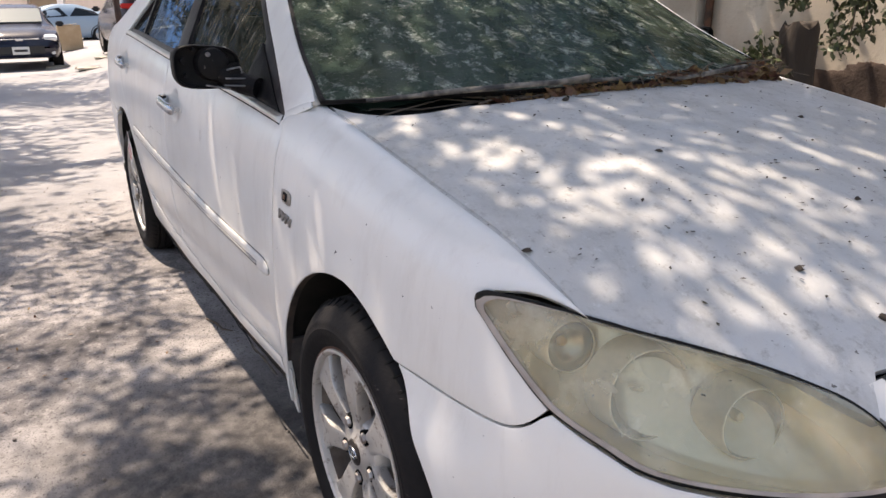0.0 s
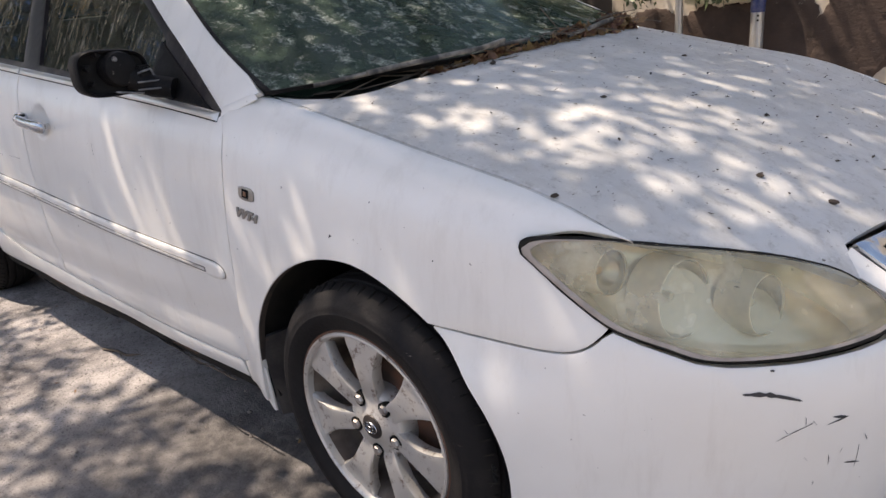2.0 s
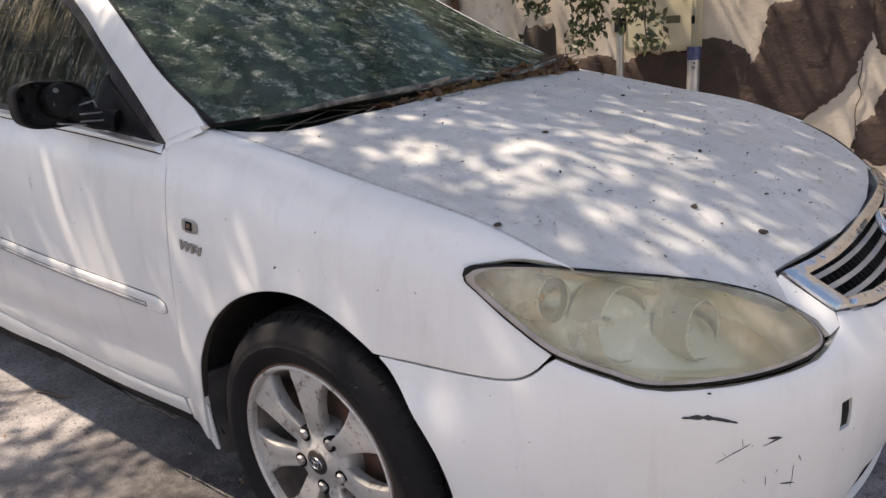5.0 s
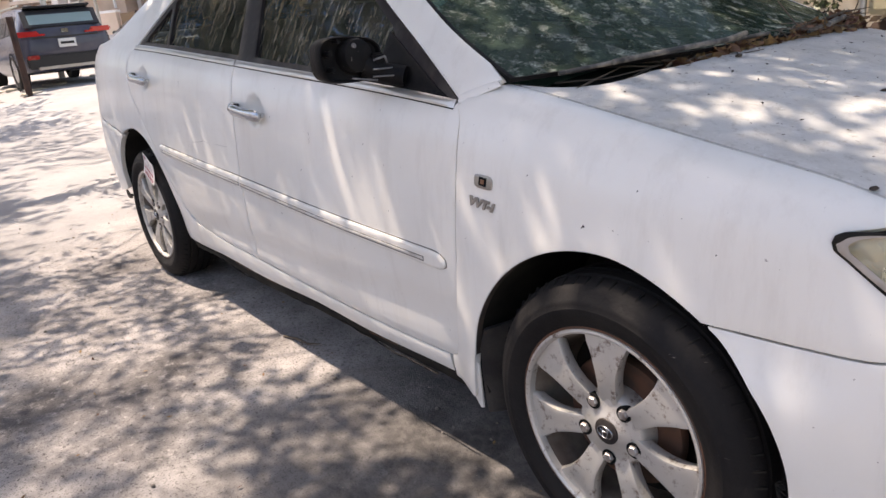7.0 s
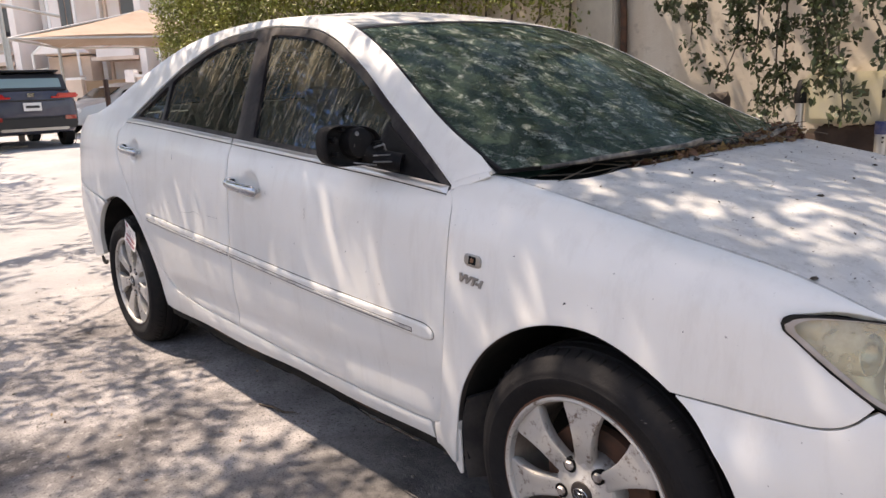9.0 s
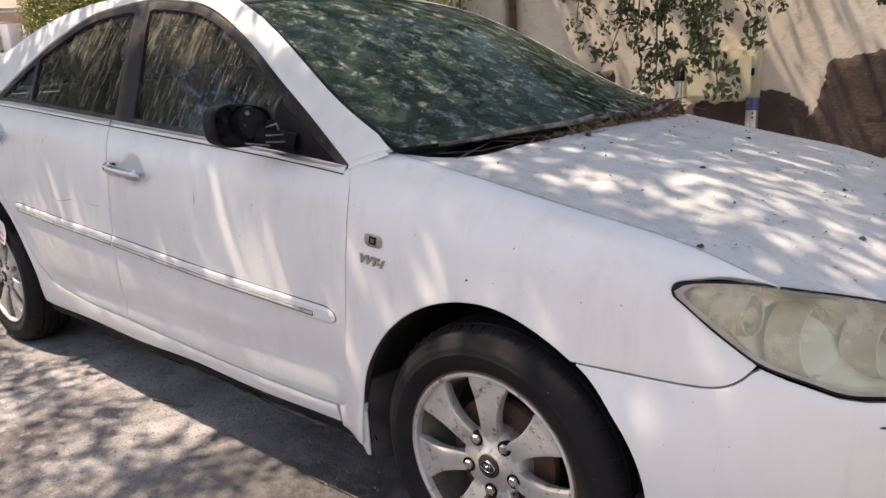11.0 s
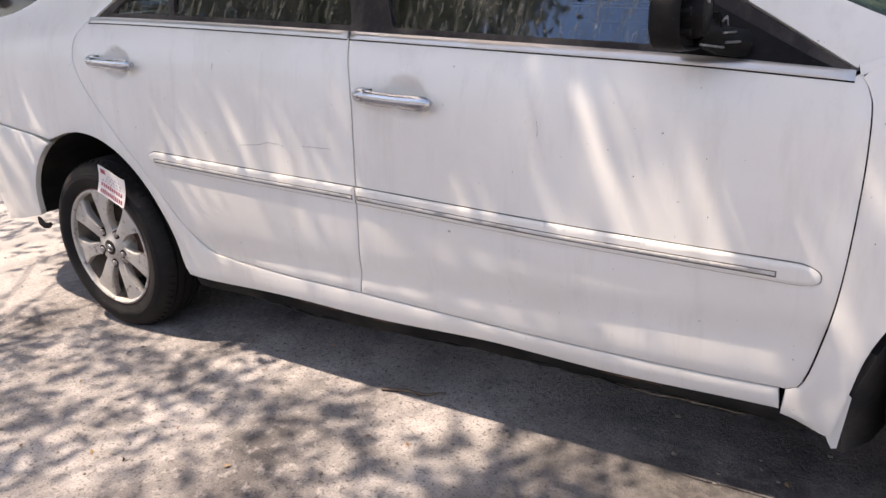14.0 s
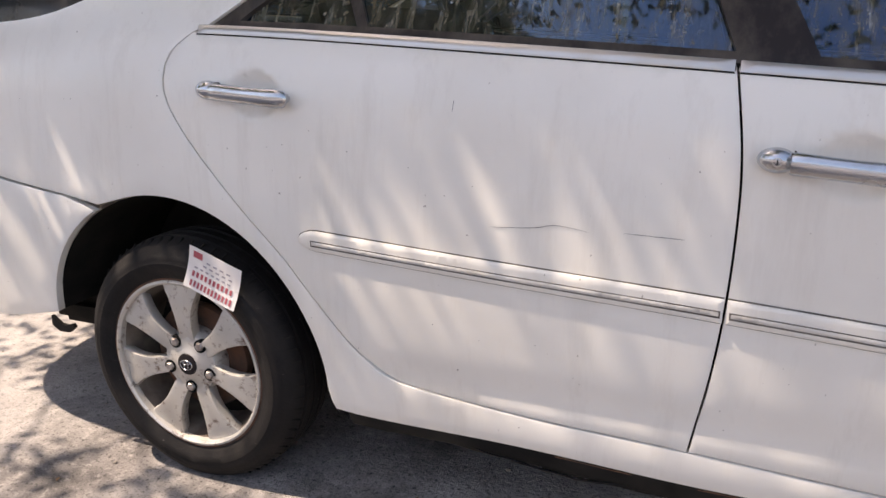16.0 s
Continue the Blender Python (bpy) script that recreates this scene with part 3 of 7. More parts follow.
    for k, (xa, xb) in enumerate(((-0.45, -0.30), (-0.18, -0.10), (0.48, 0.62))):
        lip = [(x, 0.2585 - 0.025 * max(0.0, x - 0.2) + 0.004 * math.sin(9 * x)) for x in np.linspace(xa, xb, 12)]
        panel("rust_scrape", lip + [(x, z + 0.001 + 0.007 * abs(noise.noise(Vector((x * 23, k, 2.0))))) for x, z in lip[::-1]], sk, RUST, car, "rusty scrape along the sill edge", 0.02, 0.01, 0.0004, out, lift=0.0009, roll=0)
    # behind the panels, dark
    shell = ([(0.95, 0.24)] + [(1.0, 0.30)] + circle(1.348, 0.312, 0.388, 180, 60) + [(1.75, 0.66), (1.74, 0.73)] + [(x, float(belt(x)) - 0.06) for x in (1.6, 1.4, 1.2, 1.0, 0.8, 0.4, 0.0, -0.5, -1.0, -1.4, -1.8, -2.1)]
             + [(-2.1, 0.75)] + circle(-1.378, 0.318, 0.425, 120, 5) + [(-0.93, 0.24)])
    panel("inner_shell", shell, sk, DARK, car, "", 0.08, 0.05, 0.005, out, lift=-0.034)
    # window frames and panes
    inner = [(0.850, 0.962), (0.724, 1.030), (0.574, 1.113), (0.404, 1.210), (0.231, 1.292), (0.10, 1.340), (-0.012, 1.364), (-0.245, 1.390), (-0.40, 1.389),
             (-0.630, 1.368), (-0.845, 1.296), (-0.95, 1.246), (-1.08, 1.165), (-1.17, 1.105)]
    inner = smooth_line(inner)
    bottom = [(x, float(belt(x)) + 0.004) for x in np.linspace(-1.235, 0.915, 50)]
    bfront = lambda z: -0.062 - (z - 1.015) * 0.50  # noqa: E731
    brear = lambda z: -0.185 - (z - 1.022) * 0.43  # noqa: E731
    split = lambda z: -0.110 - (z - 1.017) * 0.50  # noqa: E731
    qline = lambda z: -0.862 - (z - 1.078) * 0.575  # noqa: E731
    f_hole = [(0.70, float(belt(0.70)) + 0.022), (0.615, 1.082)] + [p for p in inner if -0.24 < p[0] < 0.61] + [(bfront(1.385), 1.385), (bfront(1.03), 1.034)] + [(x, float(belt(x)) + 0.022) for x in (0.1, 0.3, 0.5)]
    r_hole = [(brear(1.04), float(belt(-0.19)) + 0.022), (brear(1.38), 1.385)] + [p for p in inner if -0.955 < p[0] < -0.36] + [(qline(1.22) + 0.012, 1.22), (qline(1.10) + 0.012, float(belt(-0.86)) + 0.022)] + [(x, float(belt(x)) + 0.022) for x in (-0.7, -0.5, -0.3)]
    q_hole = [(qline(1.10) - 0.012, float(belt(-0.87)) + 0.022), (qline(1.235) - 0.012, 1.228)] + [p for p in inner if -1.15 < p[0] < -0.985] + [(-1.165, float(belt(-1.16)) + 0.020), (-1.0, float(belt(-1.0)) + 0.022)]
    surround = WINDOW_TOP + bottom
    panel("window_frame", surround, sk, TRIM, car, "black window frame streaked with dust", 0.03, 0.016, 0.02, out, lift=-0.005, roll=0.001, holes=(f_hole, r_hole, q_hole))
    for nm, hole, par in (("front_window", f_hole, d1), ("rear_window", r_hole, d2), ("quarter_window", q_hole, car)):
        c = np.mean(hole, 0)
        wide = [tuple(c + (np.array(p) - c) * 1.04) for p in hole]
        panel(nm, wide, sk, SIDE_GLASS, par, "dusty tinted window pane", 0.05, 0.03, 0.003, out, lift=-0.017, roll=0)
    # bright strips along the belt
    for a, b, par in ((-0.184, 0.918, d1), (-1.262, -0.192, d2)):
        xs = np.linspace(a, b, 50)
        strip = [(x, float(belt(x)) - 0.012) for x in xs] + [(x, float(belt(x)) + 0.006) for x in xs[::-1]]
        panel("belt_gap", [(x, float(belt(x)) - 0.0145) for x in xs] + [(x, float(belt(x)) - 0.010) for x in xs[::-1]], sk, DARK, par, "dark gap under the strip", 0.03, 0.02, 0.001, out, lift=0.0010, roll=0)
        panel("belt_strip", strip, sk, STRIP, par, "dull chrome strip", 0.03, 0.02, 0.014, out, lift=0.004, roll=0.003)
    # mouldings, split at the door gap
    mz = spline((-0.995, 0.664), (-0.54, 0.640), (-0.17, 0.622), (0.345, 0.589), (0.765, 0.567), (0.908, 0.560))
    for a, b, par in ((-0.165, 0.908, d1), (-0.998, -0.171, d2)):
        xs = np.unique(np.r_[np.linspace(a, b, 60), a + np.geomspace(0.0005, 0.045, 10), b - np.geomspace(0.0005, 0.045, 10)])
        round_end = (lambda x: math.sqrt(max(0.0, 1 - (1 - min(1, (b - x) / 0.045)) ** 2))) if a > -0.5 else (lambda x: math.sqrt(max(0.0, 1 - (1 - min(1, (x - a) / 0.045)) ** 2)))
        band = lambda h, x_=xs: [(x, float(mz(x)) - h * (0.12 + 0.88 * round_end(x))) for x in x_] + [(x, float(mz(x)) + 1.35 * h * (0.12 + 0.88 * round_end(x))) for x in x_[::-1]]  # noqa: E731
        # dark strip a little wider than the moulding: its shadow gap put into colour
        panel("moulding_shadow_gap", [(x + (0.002 if x > 0.9 else -0.002 if x < -0.99 else 0), z) for x, z in band(0.0200)], sk, GRIME_GAP, par, "dark line drawn as the moulding's shadow gap", 0.012, 0.006, 0.002, out, lift=0.0010, roll=0)
        mould = panel("side_moulding", band(0.0180), sk, PAINT, par, "white side moulding", 0.010, 0.006, 0.008, out, lift=0.007, roll=0.003)
        xs2 = np.linspace(a + (0.03 if a < -0.5 else 0.004), b - (0.075 if a > -0.5 else 0.004), 50)
        panel("moulding_groove", [(x, float(mz(x)) - 0.0085) for x in xs2] + [(x, float(mz(x)) + 0.0045) for x in xs2[::-1]], sk, GRIME_GAP, mould, "dirty groove", 0.01, 0.014, 0.002, out, lift=0.0078, roll=0)
        panel("moulding_insert", [(x, float(mz(x)) - 0.0060) for x in xs2] + [(x, float(mz(x)) + 0.0030) for x in xs2[::-1]], sk, DULL, mould, "tarnished pale insert", 0.008, 0.014, 0.003, out, lift=0.0095, roll=0.002)
    # handles
    for hx, hz, tilt, par, lock in ((-0.028, 0.8725, -0.080, d1, True), (-1.112, 0.957, -0.070, d2, False)):
        mat = CHROME
        place = lambda du, off: Vector(skin(np.array([hx + du]), np.array([hz + du * tilt]), side)[0]) + Vector((0, side * off, 0))  # noqa: E731
        runs = (-0.070, -0.066, -0.05, -0.02, 0.02, 0.055, 0.085, 0.100, 0.108, 0.111)
        bm = bmesh.new()
        tube(bm, [place(d, 0.024 + 0.010 * (1 - (d / 0.115) ** 2) - 0.10 * max(0.0, d - 0.08)) for d in runs], [0.0170, 0.0180, 0.0180, 0.0172, 0.0170, 0.0178, 0.0190, 0.0170, 0.0110, 0.0030], 16)
        for v_ in bm.verts:
            q_ = v_.co - place(v_.co.x - hx, 0.028)
            v_.co.y -= 0.35 * q_.y
        hd = part("door_handle", bm, mat, par, "worn chrome door handle", True, 50)
        bm = bmesh.new()
        bmesh.ops.create_uvsphere(bm, u_segments=20, v_segments=12, radius=1.0, matrix=Matrix.Translation(place(-0.090, 0.014)) @ Matrix.Rotation(tilt * -1.0, 4, "Y") @ Matrix.Diagonal((0.0290, 0.022, 0.0200, 1)))
        part("lock_cap", bm, mat, hd, "rounded lock end of the handle", True, 60)
        bm = bmesh.new()
        box(bm, place(-0.0655, 0.020), (0.0025, 0.026, 0.036), bevel=0.001)
        part("handle_gap", bm, DARK, hd, "dark joint")
        bm = bmesh.new()
        box(bm, place(0.094, 0.008), (0.016, 0.020, 0.016), bevel=0.004)
        part("handle_mount", bm, mat, hd, "", True)
        if lock:
            bm = bmesh.new()
            base = skin(np.array([hx - 0.090]), np.array([hz + 0.007]), side)[0] + np.array([0, side * 0.0065, 0])
            lathe(bm, [(0.0001, 0), (0.007, 0), (0.0075, 0.004), (0.0075, 0.03)], 16, Matrix.Translation((base[0], base[1] + side * 0.0285, base[2])) @ Matrix.Diagonal((1, -side, 1, 1)))
            kl = part("key_lock", bm, STRIP, hd, "round key lock", True)
            bm = bmesh.new()
            box(bm, (base[0], base[1] + side * 0.0288, base[2]), (0.0018, 0.002, 0.008))
            part("key_slot", bm, DARK, kl, "dark key slot")
    return d1, d2


def make_bumper_fn(front=True):
    def f(u, z):
        s = (S_FRONT - np.abs(u)) if front else (S_REAR + np.abs(u))
        p = skin(s, z, -1.0)
        if front:                                        # the bumper swells out round the wheel arch
            r = np.hypot(p[..., 0] - 1.348, z - 0.312)
            k = np.clip((0.602 - z) / 0.10, 0, 1)
            p[..., 1] -= 0.046 * np.clip(1 - (r - 0.37) / 0.32, 0, 1) ** 2 * k * k * (3 - 2 * k)
        p[..., 1] *= np.where(u >= 0, 1.0, -1.0) if front else np.where(u >= 0, -1.0, 1.0)
        return p
    return f


for side in (-1.0, 1.0):
    build_side(side)

# front bumper: u is the run along the skin from the middle of the nose, positive on the right flank
nose_fn = make_bumper_fn(True)
right_u = lambda pts: [(S_FRONT - s, z) for s, z in pts]  # noqa: E731
mirror_u = lambda pts: [(-u, z) for u, z in pts]  # noqa: E731
lamp_low = [p for p in on_skin(LAMP)[12:21]]
GRILLE_LOW = [(0.400, 0.640), (0.30, 0.622), (0.15, 0.612), (0.0, 0.609)]
edge_top = right_u([(s, z - 0.004) for s, z in on_skin(BUMPER_SEAM)[:-1]]) + [(u, z - 0.010) for u, z in right_u(lamp_low[::-1])]
half = edge_top + [(0.425, 0.624)] + GRILLE_LOW
arch = right_u([(1.348 + (0.364 + 0.018 * min(1.0, (51 - a) / 20)) * math.cos(radians(a)), 0.312 + (0.364 + 0.018 * min(1.0, (51 - a) / 20)) * math.sin(radians(a))) for a in np.linspace(-8, 51, 28)])
bottom = [(S_FRONT - s_of(1.72, 0.27), 0.25), (0.75, 0.205), (0.45, 0.195), (0.0, 0.19)]
outline = bottom[::-1] + arch + half
left = mirror_u(outline)[::-1]
intake = [(0.38, 0.235), (0.40, 0.285), (0.36, 0.325), (0.0, 0.335), (-0.36, 0.325), (-0.40, 0.285), (-0.38, 0.235), (0.0, 0.23)]
front_bumper = panel("front_bumper", outline[:-1] + left[:-1], nose_fn, PAINT, car, "white front bumper with black scuffs", 0.03, 0.018, 0.02, -1.0,
                     holes=(intake, [(0.464, 0.466), (0.490, 0.464), (0.492, 0.518), (0.466, 0.521)]))

# bonnet, roof, glass, boot
hood_front = [(1.890, 0.719), (1.971, 0.645), (2.03, 0.588), (2.075, 0.536), (2.118, 0.502), (2.150, 0.474), (2.130, 0.452), (2.112, 0.432), (2.140, 0.28), (2.158, 0.14), (2.164, 0.0)]
hood_back = [(1.035, 0.725), (1.10, 0.70), (1.175, 0.62), (1.215, 0.45), (1.235, 0.22), (1.24, 0.0)]
hood_back_s = smooth_line(hood_back, 0.03)
half_hood = [(x, 0.724) for x in np.linspace(1.06, 1.88, 40)] + hood_front
hood_out = [(x, -y) for x, y in hood_back_s[::-1]] + [(x, -y) for x, y in half_hood] + half_hood[::-1][1:] + hood_back_s[:-1]
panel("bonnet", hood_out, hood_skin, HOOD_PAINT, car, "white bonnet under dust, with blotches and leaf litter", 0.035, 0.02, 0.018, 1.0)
for sg in (-1, 1):
    seam = [(x, sg * 0.714) for x in np.linspace(1.07, 1.86, 30)] + [(x, sg * 0.736) for x in np.linspace(1.86, 1.07, 30)]
    panel("dust_in_seam", seam, hood_skin, HOOD_PAINT, car, "pale dust filling the bonnet seam", 0.02, 0.01, 0.003, 1.0, lift=-0.0035, roll=0)
under = [(1.05, -0.71), (1.86, -0.71), (2.08, -0.44), (2.13, 0.0), (2.08, 0.44), (1.86, 0.71), (1.05, 0.71)]
panel("engine_bay_shell", under, hood_skin, DARK, car, "", 0.1, 0.08, 0.005, 1.0, lift=-0.022)


def roof_skin(x, t):
    x, t = np.broadcast_arrays(np.asarray(x, float), np.asarray(t, float))
    z = roof_line(x)
    w = np.abs(skin(x, z)[..., 1])
    return np.stack([x, t * w, z + 0.032 * (1 - t ** 2) + 0.0 * x], -1)


def screen_skin(x_low, x_top, bow_low, bow_top):
    def f(k, t):
        k, t = np.broadcast_arrays(np.asarray(k, float), np.asarray(t, float))
        x = x_low + (x_top - x_low) * k
        z = roof_line(x)
        w = np.abs(skin(x, z)[..., 1])
        b = bow_low + (bow_top - bow_low) * k
        return np.stack([x + b * (1 - t ** 2), t * (w - 0.004), z + (0.012 + 0.018 * k) * (1 - t ** 2) - 0.004], -1)
    return f


roof_out = [(0.225 + 0.055 * (1 - t * t), t) for t in np.linspace(-0.985, 0.985, 30)] + [(-1.04 - 0.05 * (1 - t * t), t) for t in np.linspace(0.985, -0.985, 30)]
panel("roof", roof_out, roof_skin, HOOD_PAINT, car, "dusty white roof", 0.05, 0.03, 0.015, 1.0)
screen_fn = screen_skin(1.015, 0.262, 0.190, 0.045)
windscreen = panel("windscreen", [(-0.042, -0.992), (-0.042, 0.992), (0.995, 0.992), (0.995, -0.992)], screen_fn, WINDSCREEN, car, "green-tinted windscreen under dust, dirt and painted pale dapples", 0.06, 0.04, 0.004, -1.0, roll=0)
seal = [(-0.044, -1.0), (-0.044, 1.0), (1.012, 1.0), (1.012, -1.0)]
hole = [(-0.040, -0.986), (-0.040, 0.986), (0.985, 0.986), (0.985, -0.986)]
panel("screen_seal", seal, screen_fn, BLACK, car, "black rubber screen seal", 0.05, 0.03, 0.01, -1.0, lift=0.0022, roll=0.001, holes=(hole,))
back_fn = screen_skin(-1.70, -1.075, -0.13, -0.045)
panel("rear_screen", [(0, -0.97), (0, 0.97), (1, 0.97), (1, -0.97)], back_fn, SIDE_GLASS, car, "tinted rear window", 0.08, 0.05, 0.004, 1.0, roll=0)
deck_out = [(-1.73 - 0.12 * (1 - t * t), t) for t in np.linspace(-0.94, 0.94, 24)] + [(-2.30 - 0.06 * (1 - t * t), t) for t in np.linspace(0.94, -0.94, 24)]
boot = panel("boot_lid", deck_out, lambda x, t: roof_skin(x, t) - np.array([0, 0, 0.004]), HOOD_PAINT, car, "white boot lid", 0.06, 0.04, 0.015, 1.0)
tail_fn = make_bumper_fn(False)
uq = s_of(-2.33, 0.9) - S_REAR - 0.004
panel("boot_face", [(-uq, 0.76), (uq, 0.76), (uq, 1.07), (0.4, 1.10), (-0.4, 1.10), (-uq, 1.07)], tail_fn, PAINT, car, "", 0.06, 0.03, 0.015, -1.0)
half_b = ([(0.0, 0.25), (0.5, 0.255), (0.85, 0.29), (1.15, 0.34)] + [(s_of(x, z) - S_REAR, z) for x, z in circle(-1.378, 0.318, 0.409, 171, 119, 14)]
          + [(s_of(-1.668, 0.70) - S_REAR, 0.704), (s_of(-1.87, 0.72) - S_REAR, 0.727), (s_of(-2.134, 0.75) - S_REAR, 0.760), (s_of(-2.35, 0.77) - S_REAR, 0.770), (uq, 0.756), (0.0, 0.756)])
bump = half_b[:-1] + [(-u, z) for u, z in half_b[::-1]][:-1]
panel("rear_bumper", bump, tail_fn, PAINT, car, "white rear bumper", 0.05, 0.03, 0.02, -1.0)
RED = material("red_lamp_lens", (0.35, 0.015, 0.012), 0.12, coat=0.5, layers=((DUST, 0.25, dict(scale=9)),))
for sg in (-1, 1):
    panel("tail_lamp", [(sg * u, z) for u, z in ((uq - 0.01, 0.80), (uq - 0.24, 0.82), (uq - 0.26, 1.00), (uq - 0.01, 1.04))], tail_fn, RED, car, "red tail lamp", 0.05, 0.03, 0.02, -1.0, lift=0.005)

# headlamps: clouded lens, seal, reflector with bowls
LENS.use_nodes = True
nt_ = LENS.node_tree
nt_.nodes.remove(nt_.nodes["Principled BSDF"])
clear_ = node(nt_, "BsdfTransparent", Color=(1.0, 0.95, 0.82, 1))
haze_ = node(nt_, "BsdfDiffuse")
nt_.links.new(mix_colour(nt_, noise_node(nt_, 6.0, 6.0, lo=0.35, hi=0.7), (0.96, 0.91, 0.76), (0.88, 0.77, 0.52)), haze_.inputs["Color"])
gloss_ = node(nt_, "BsdfGlossy", Roughness=0.10)
mask_ = times(nt_, times(nt_, noise_node(nt_, 9.0, 8.0, 0.7, lo=0.40, hi=0.66), 0.27), 0.11, "ADD")
m1_ = nt_.nodes.new("ShaderNodeMixShader")
nt_.links.new(mask_, m1_.inputs[0])
nt_.links.new(clear_.outputs[0], m1_.inputs[1])
nt_.links.new(haze_.outputs[0], m1_.inputs[2])
m2_ = nt_.nodes.new("ShaderNodeMixShader")
nt_.links.new(node(nt_, "Fresnel", IOR=1.45).outputs[0], m2_.inputs[0])
nt_.links.new(m1_.outputs[0], m2_.inputs[1])
nt_.links.new(gloss_.outputs[0], m2_.inputs[2])
nt_.links.new(m2_.outputs[0], nt_.nodes["Material Output"].inputs[0])
REFLECT = material("lamp_reflector", (0.88, 0.81, 0.65), 0.24, 0.5, layers=(((0.80, 0.64, 0.38), 0.5, dict(scale=9, detail=5, lo=0.5, hi=0.65)),))
MIRROR_ = material("bowl_mirror", (0.52, 0.50, 0.42), 0.25, 0.8)
RIMGREY = material("lamp_rim_grey", (0.95, 0.90, 0.74), 0.30, 0.1)
BEZEL = material("dull_bezel", (0.40, 0.35, 0.31), 0.5, layers=(((0.22, 0.18, 0.15), 0.6, dict(scale=24, detail=6)),))
AMBER = material("amber_bulb", (0.70, 0.42, 0.12), 0.3)


def headlamp(side):
    out = 1.0 if side < 0 else -1.0
    fn = lambda u, v: skin(u, v, side)  # noqa: E731
    c = np.mean(LAMP_S, 0)
    shrink = lambda k: [tuple(c + (np.array(p) - c) * k) for p in LAMP_S]  # noqa: E731
    lamp = panel("headlamp", shrink(0.99), fn, LENS, car, "clouded yellowed headlamp lens", 0.025, 0.01, 0.004, out, lift=0.004, roll=0.002)
    lamp.visible_shadow = False
    panel("lamp_reflector", shrink(1.01), fn, REFLECT, lamp, "dull silver reflector", 0.03, 0.02, 0.01, out, lift=-0.090)
    bm = bmesh.new()
    ring_s = resample(list(LAMP_S), 0.006)
    fat = [0.0027 + 0.0045 * math.exp(-((u - 1.835) / 0.05) ** 2) * (v > 0.765) + 0.0014 * math.exp(-((v - 0.605) / 0.016) ** 2) + 0.0008 * noise.noise(Vector((u * 30, v * 30, 0))) for u, v in ring_s]
    tube(bm, [Vector(p) for p in fn(np.array(ring_s)[:, 0], np.array(ring_s)[:, 1])], fat, 8, closed=True)
    part("lamp_seal", bm, DARK, lamp, "black rubber lamp seal", True, 60)
    panel("lamp_bezel", shrink(0.985), fn, BEZEL, lamp, "dull grey-brown rubber band round the lens", 0.012, 0.01, 0.003, out, lift=0.0065, roll=0.001, holes=([(a + 0.008, b + 0.0015) for a, b in shrink(0.95)],))
    bm = bmesh.new()
    wall_a = fn(np.array(LAMP_S)[:, 0], np.array(LAMP_S)[:, 1])
    nrm = surface_normal(fn, np.array(LAMP_S)[:, 0], np.array(LAMP_S)[:, 1]) * out
    ra = [bm.verts.new(p) for p in wall_a - nrm * 0.004]
    rb = [bm.verts.new(p) for p in wall_a - nrm * 0.13]
    for i in range(len(ra)):
        j = (i + 1) % len(ra)
        bm.faces.new((ra[i], ra[j], rb[j], rb[i]))
    part("lamp_housing", bm, REFLECT, lamp, "", True)
    for x, z, r, deep, back_ in ((1.978, 0.690, 0.062, 0.055, 0.060), (2.078, 0.676, 0.048, 0.045, 0.062), (1.874, 0.724, 0.036, 0.03, 0.046)):
        s = s_of(x, z)
        p = fn(np.array([s]), np.array([z]))[0]
        q = surface_normal(fn, np.array([s]), np.array([z]))[0] * out
        aim = Vector((0.94, side * 0.20, 0.12)).normalized()
        m = Matrix.Translation(Vector(p) - Vector(q) * back_) @ aim.to_track_quat("-Y", "Z").to_matrix().to_4x4()
        bm = bmesh.new()
        lathe(bm, [(r * math.cos(a), 0.002 + deep * math.sin(a)) for a in np.linspace(0.0, 1.45, 12)], 40, m)
        bowl = part("reflector_bowl", bm, MIRROR_, lamp, "round reflector bowl", True, 50)
        bm = bmesh.new()
        lathe(bm, [(r, 0.003), (r * 1.01, -0.002), (r * 1.04, -0.001), (r * 1.06, 0.010), (r * 1.10, 0.06)], 40, m)
        part("bowl_rim", bm, RIMGREY, bowl, "pale bowl rim", True, 40)
        bm = bmesh.new()
        lathe(bm, [(0.0001, 0.022), (0.006, 0.024), (0.008, 0.030), (0.008, deep)], 16, m)
        part("bulb", bm, AMBER if r < 0.04 else RIMGREY, bowl, "", True)
    return lamp


for side in (-1.0, 1.0):
    headlamp(side)

# grille: chrome frame, slats, mesh of fins behind
top_g = [(0.432, 0.706), (0.30, 0.703), (0.15, 0.703), (0.0, 0.703)]
low_g = [(0.0, 0.612), (0.15, 0.615), (0.30, 0.625), (0.405, 0.642)]
ring_o = mirror_u(low_g[::-1])[:-1] + low_g + top_g + mirror_u(top_g[::-1])[1:]
ring_i = [(u * 0.885, 0.659 + (z - 0.659) * 0.66) for u, z in ring_o]
grille = panel("grille_frame", ring_o, nose_fn, CHROME, car, "chrome grille surround", 0.012, 0.015, 0.03, -1.0, lift=0.010, roll=0.004, holes=(ring_i,))
panel("grille_backing", [(u * 1.01, 0.659 + (z - 0.659) * 1.05) for u, z in ring_i], nose_fn, DARK, grille, "", 0.04, 0.03, 0.004, -1.0, lift=-0.045)
SLAT = material("grey_grille_slat", (0.30, 0.30, 0.31), 0.4, 0.4, layers=((DUST, 0.5, dict(scale=12, detail=6)),))
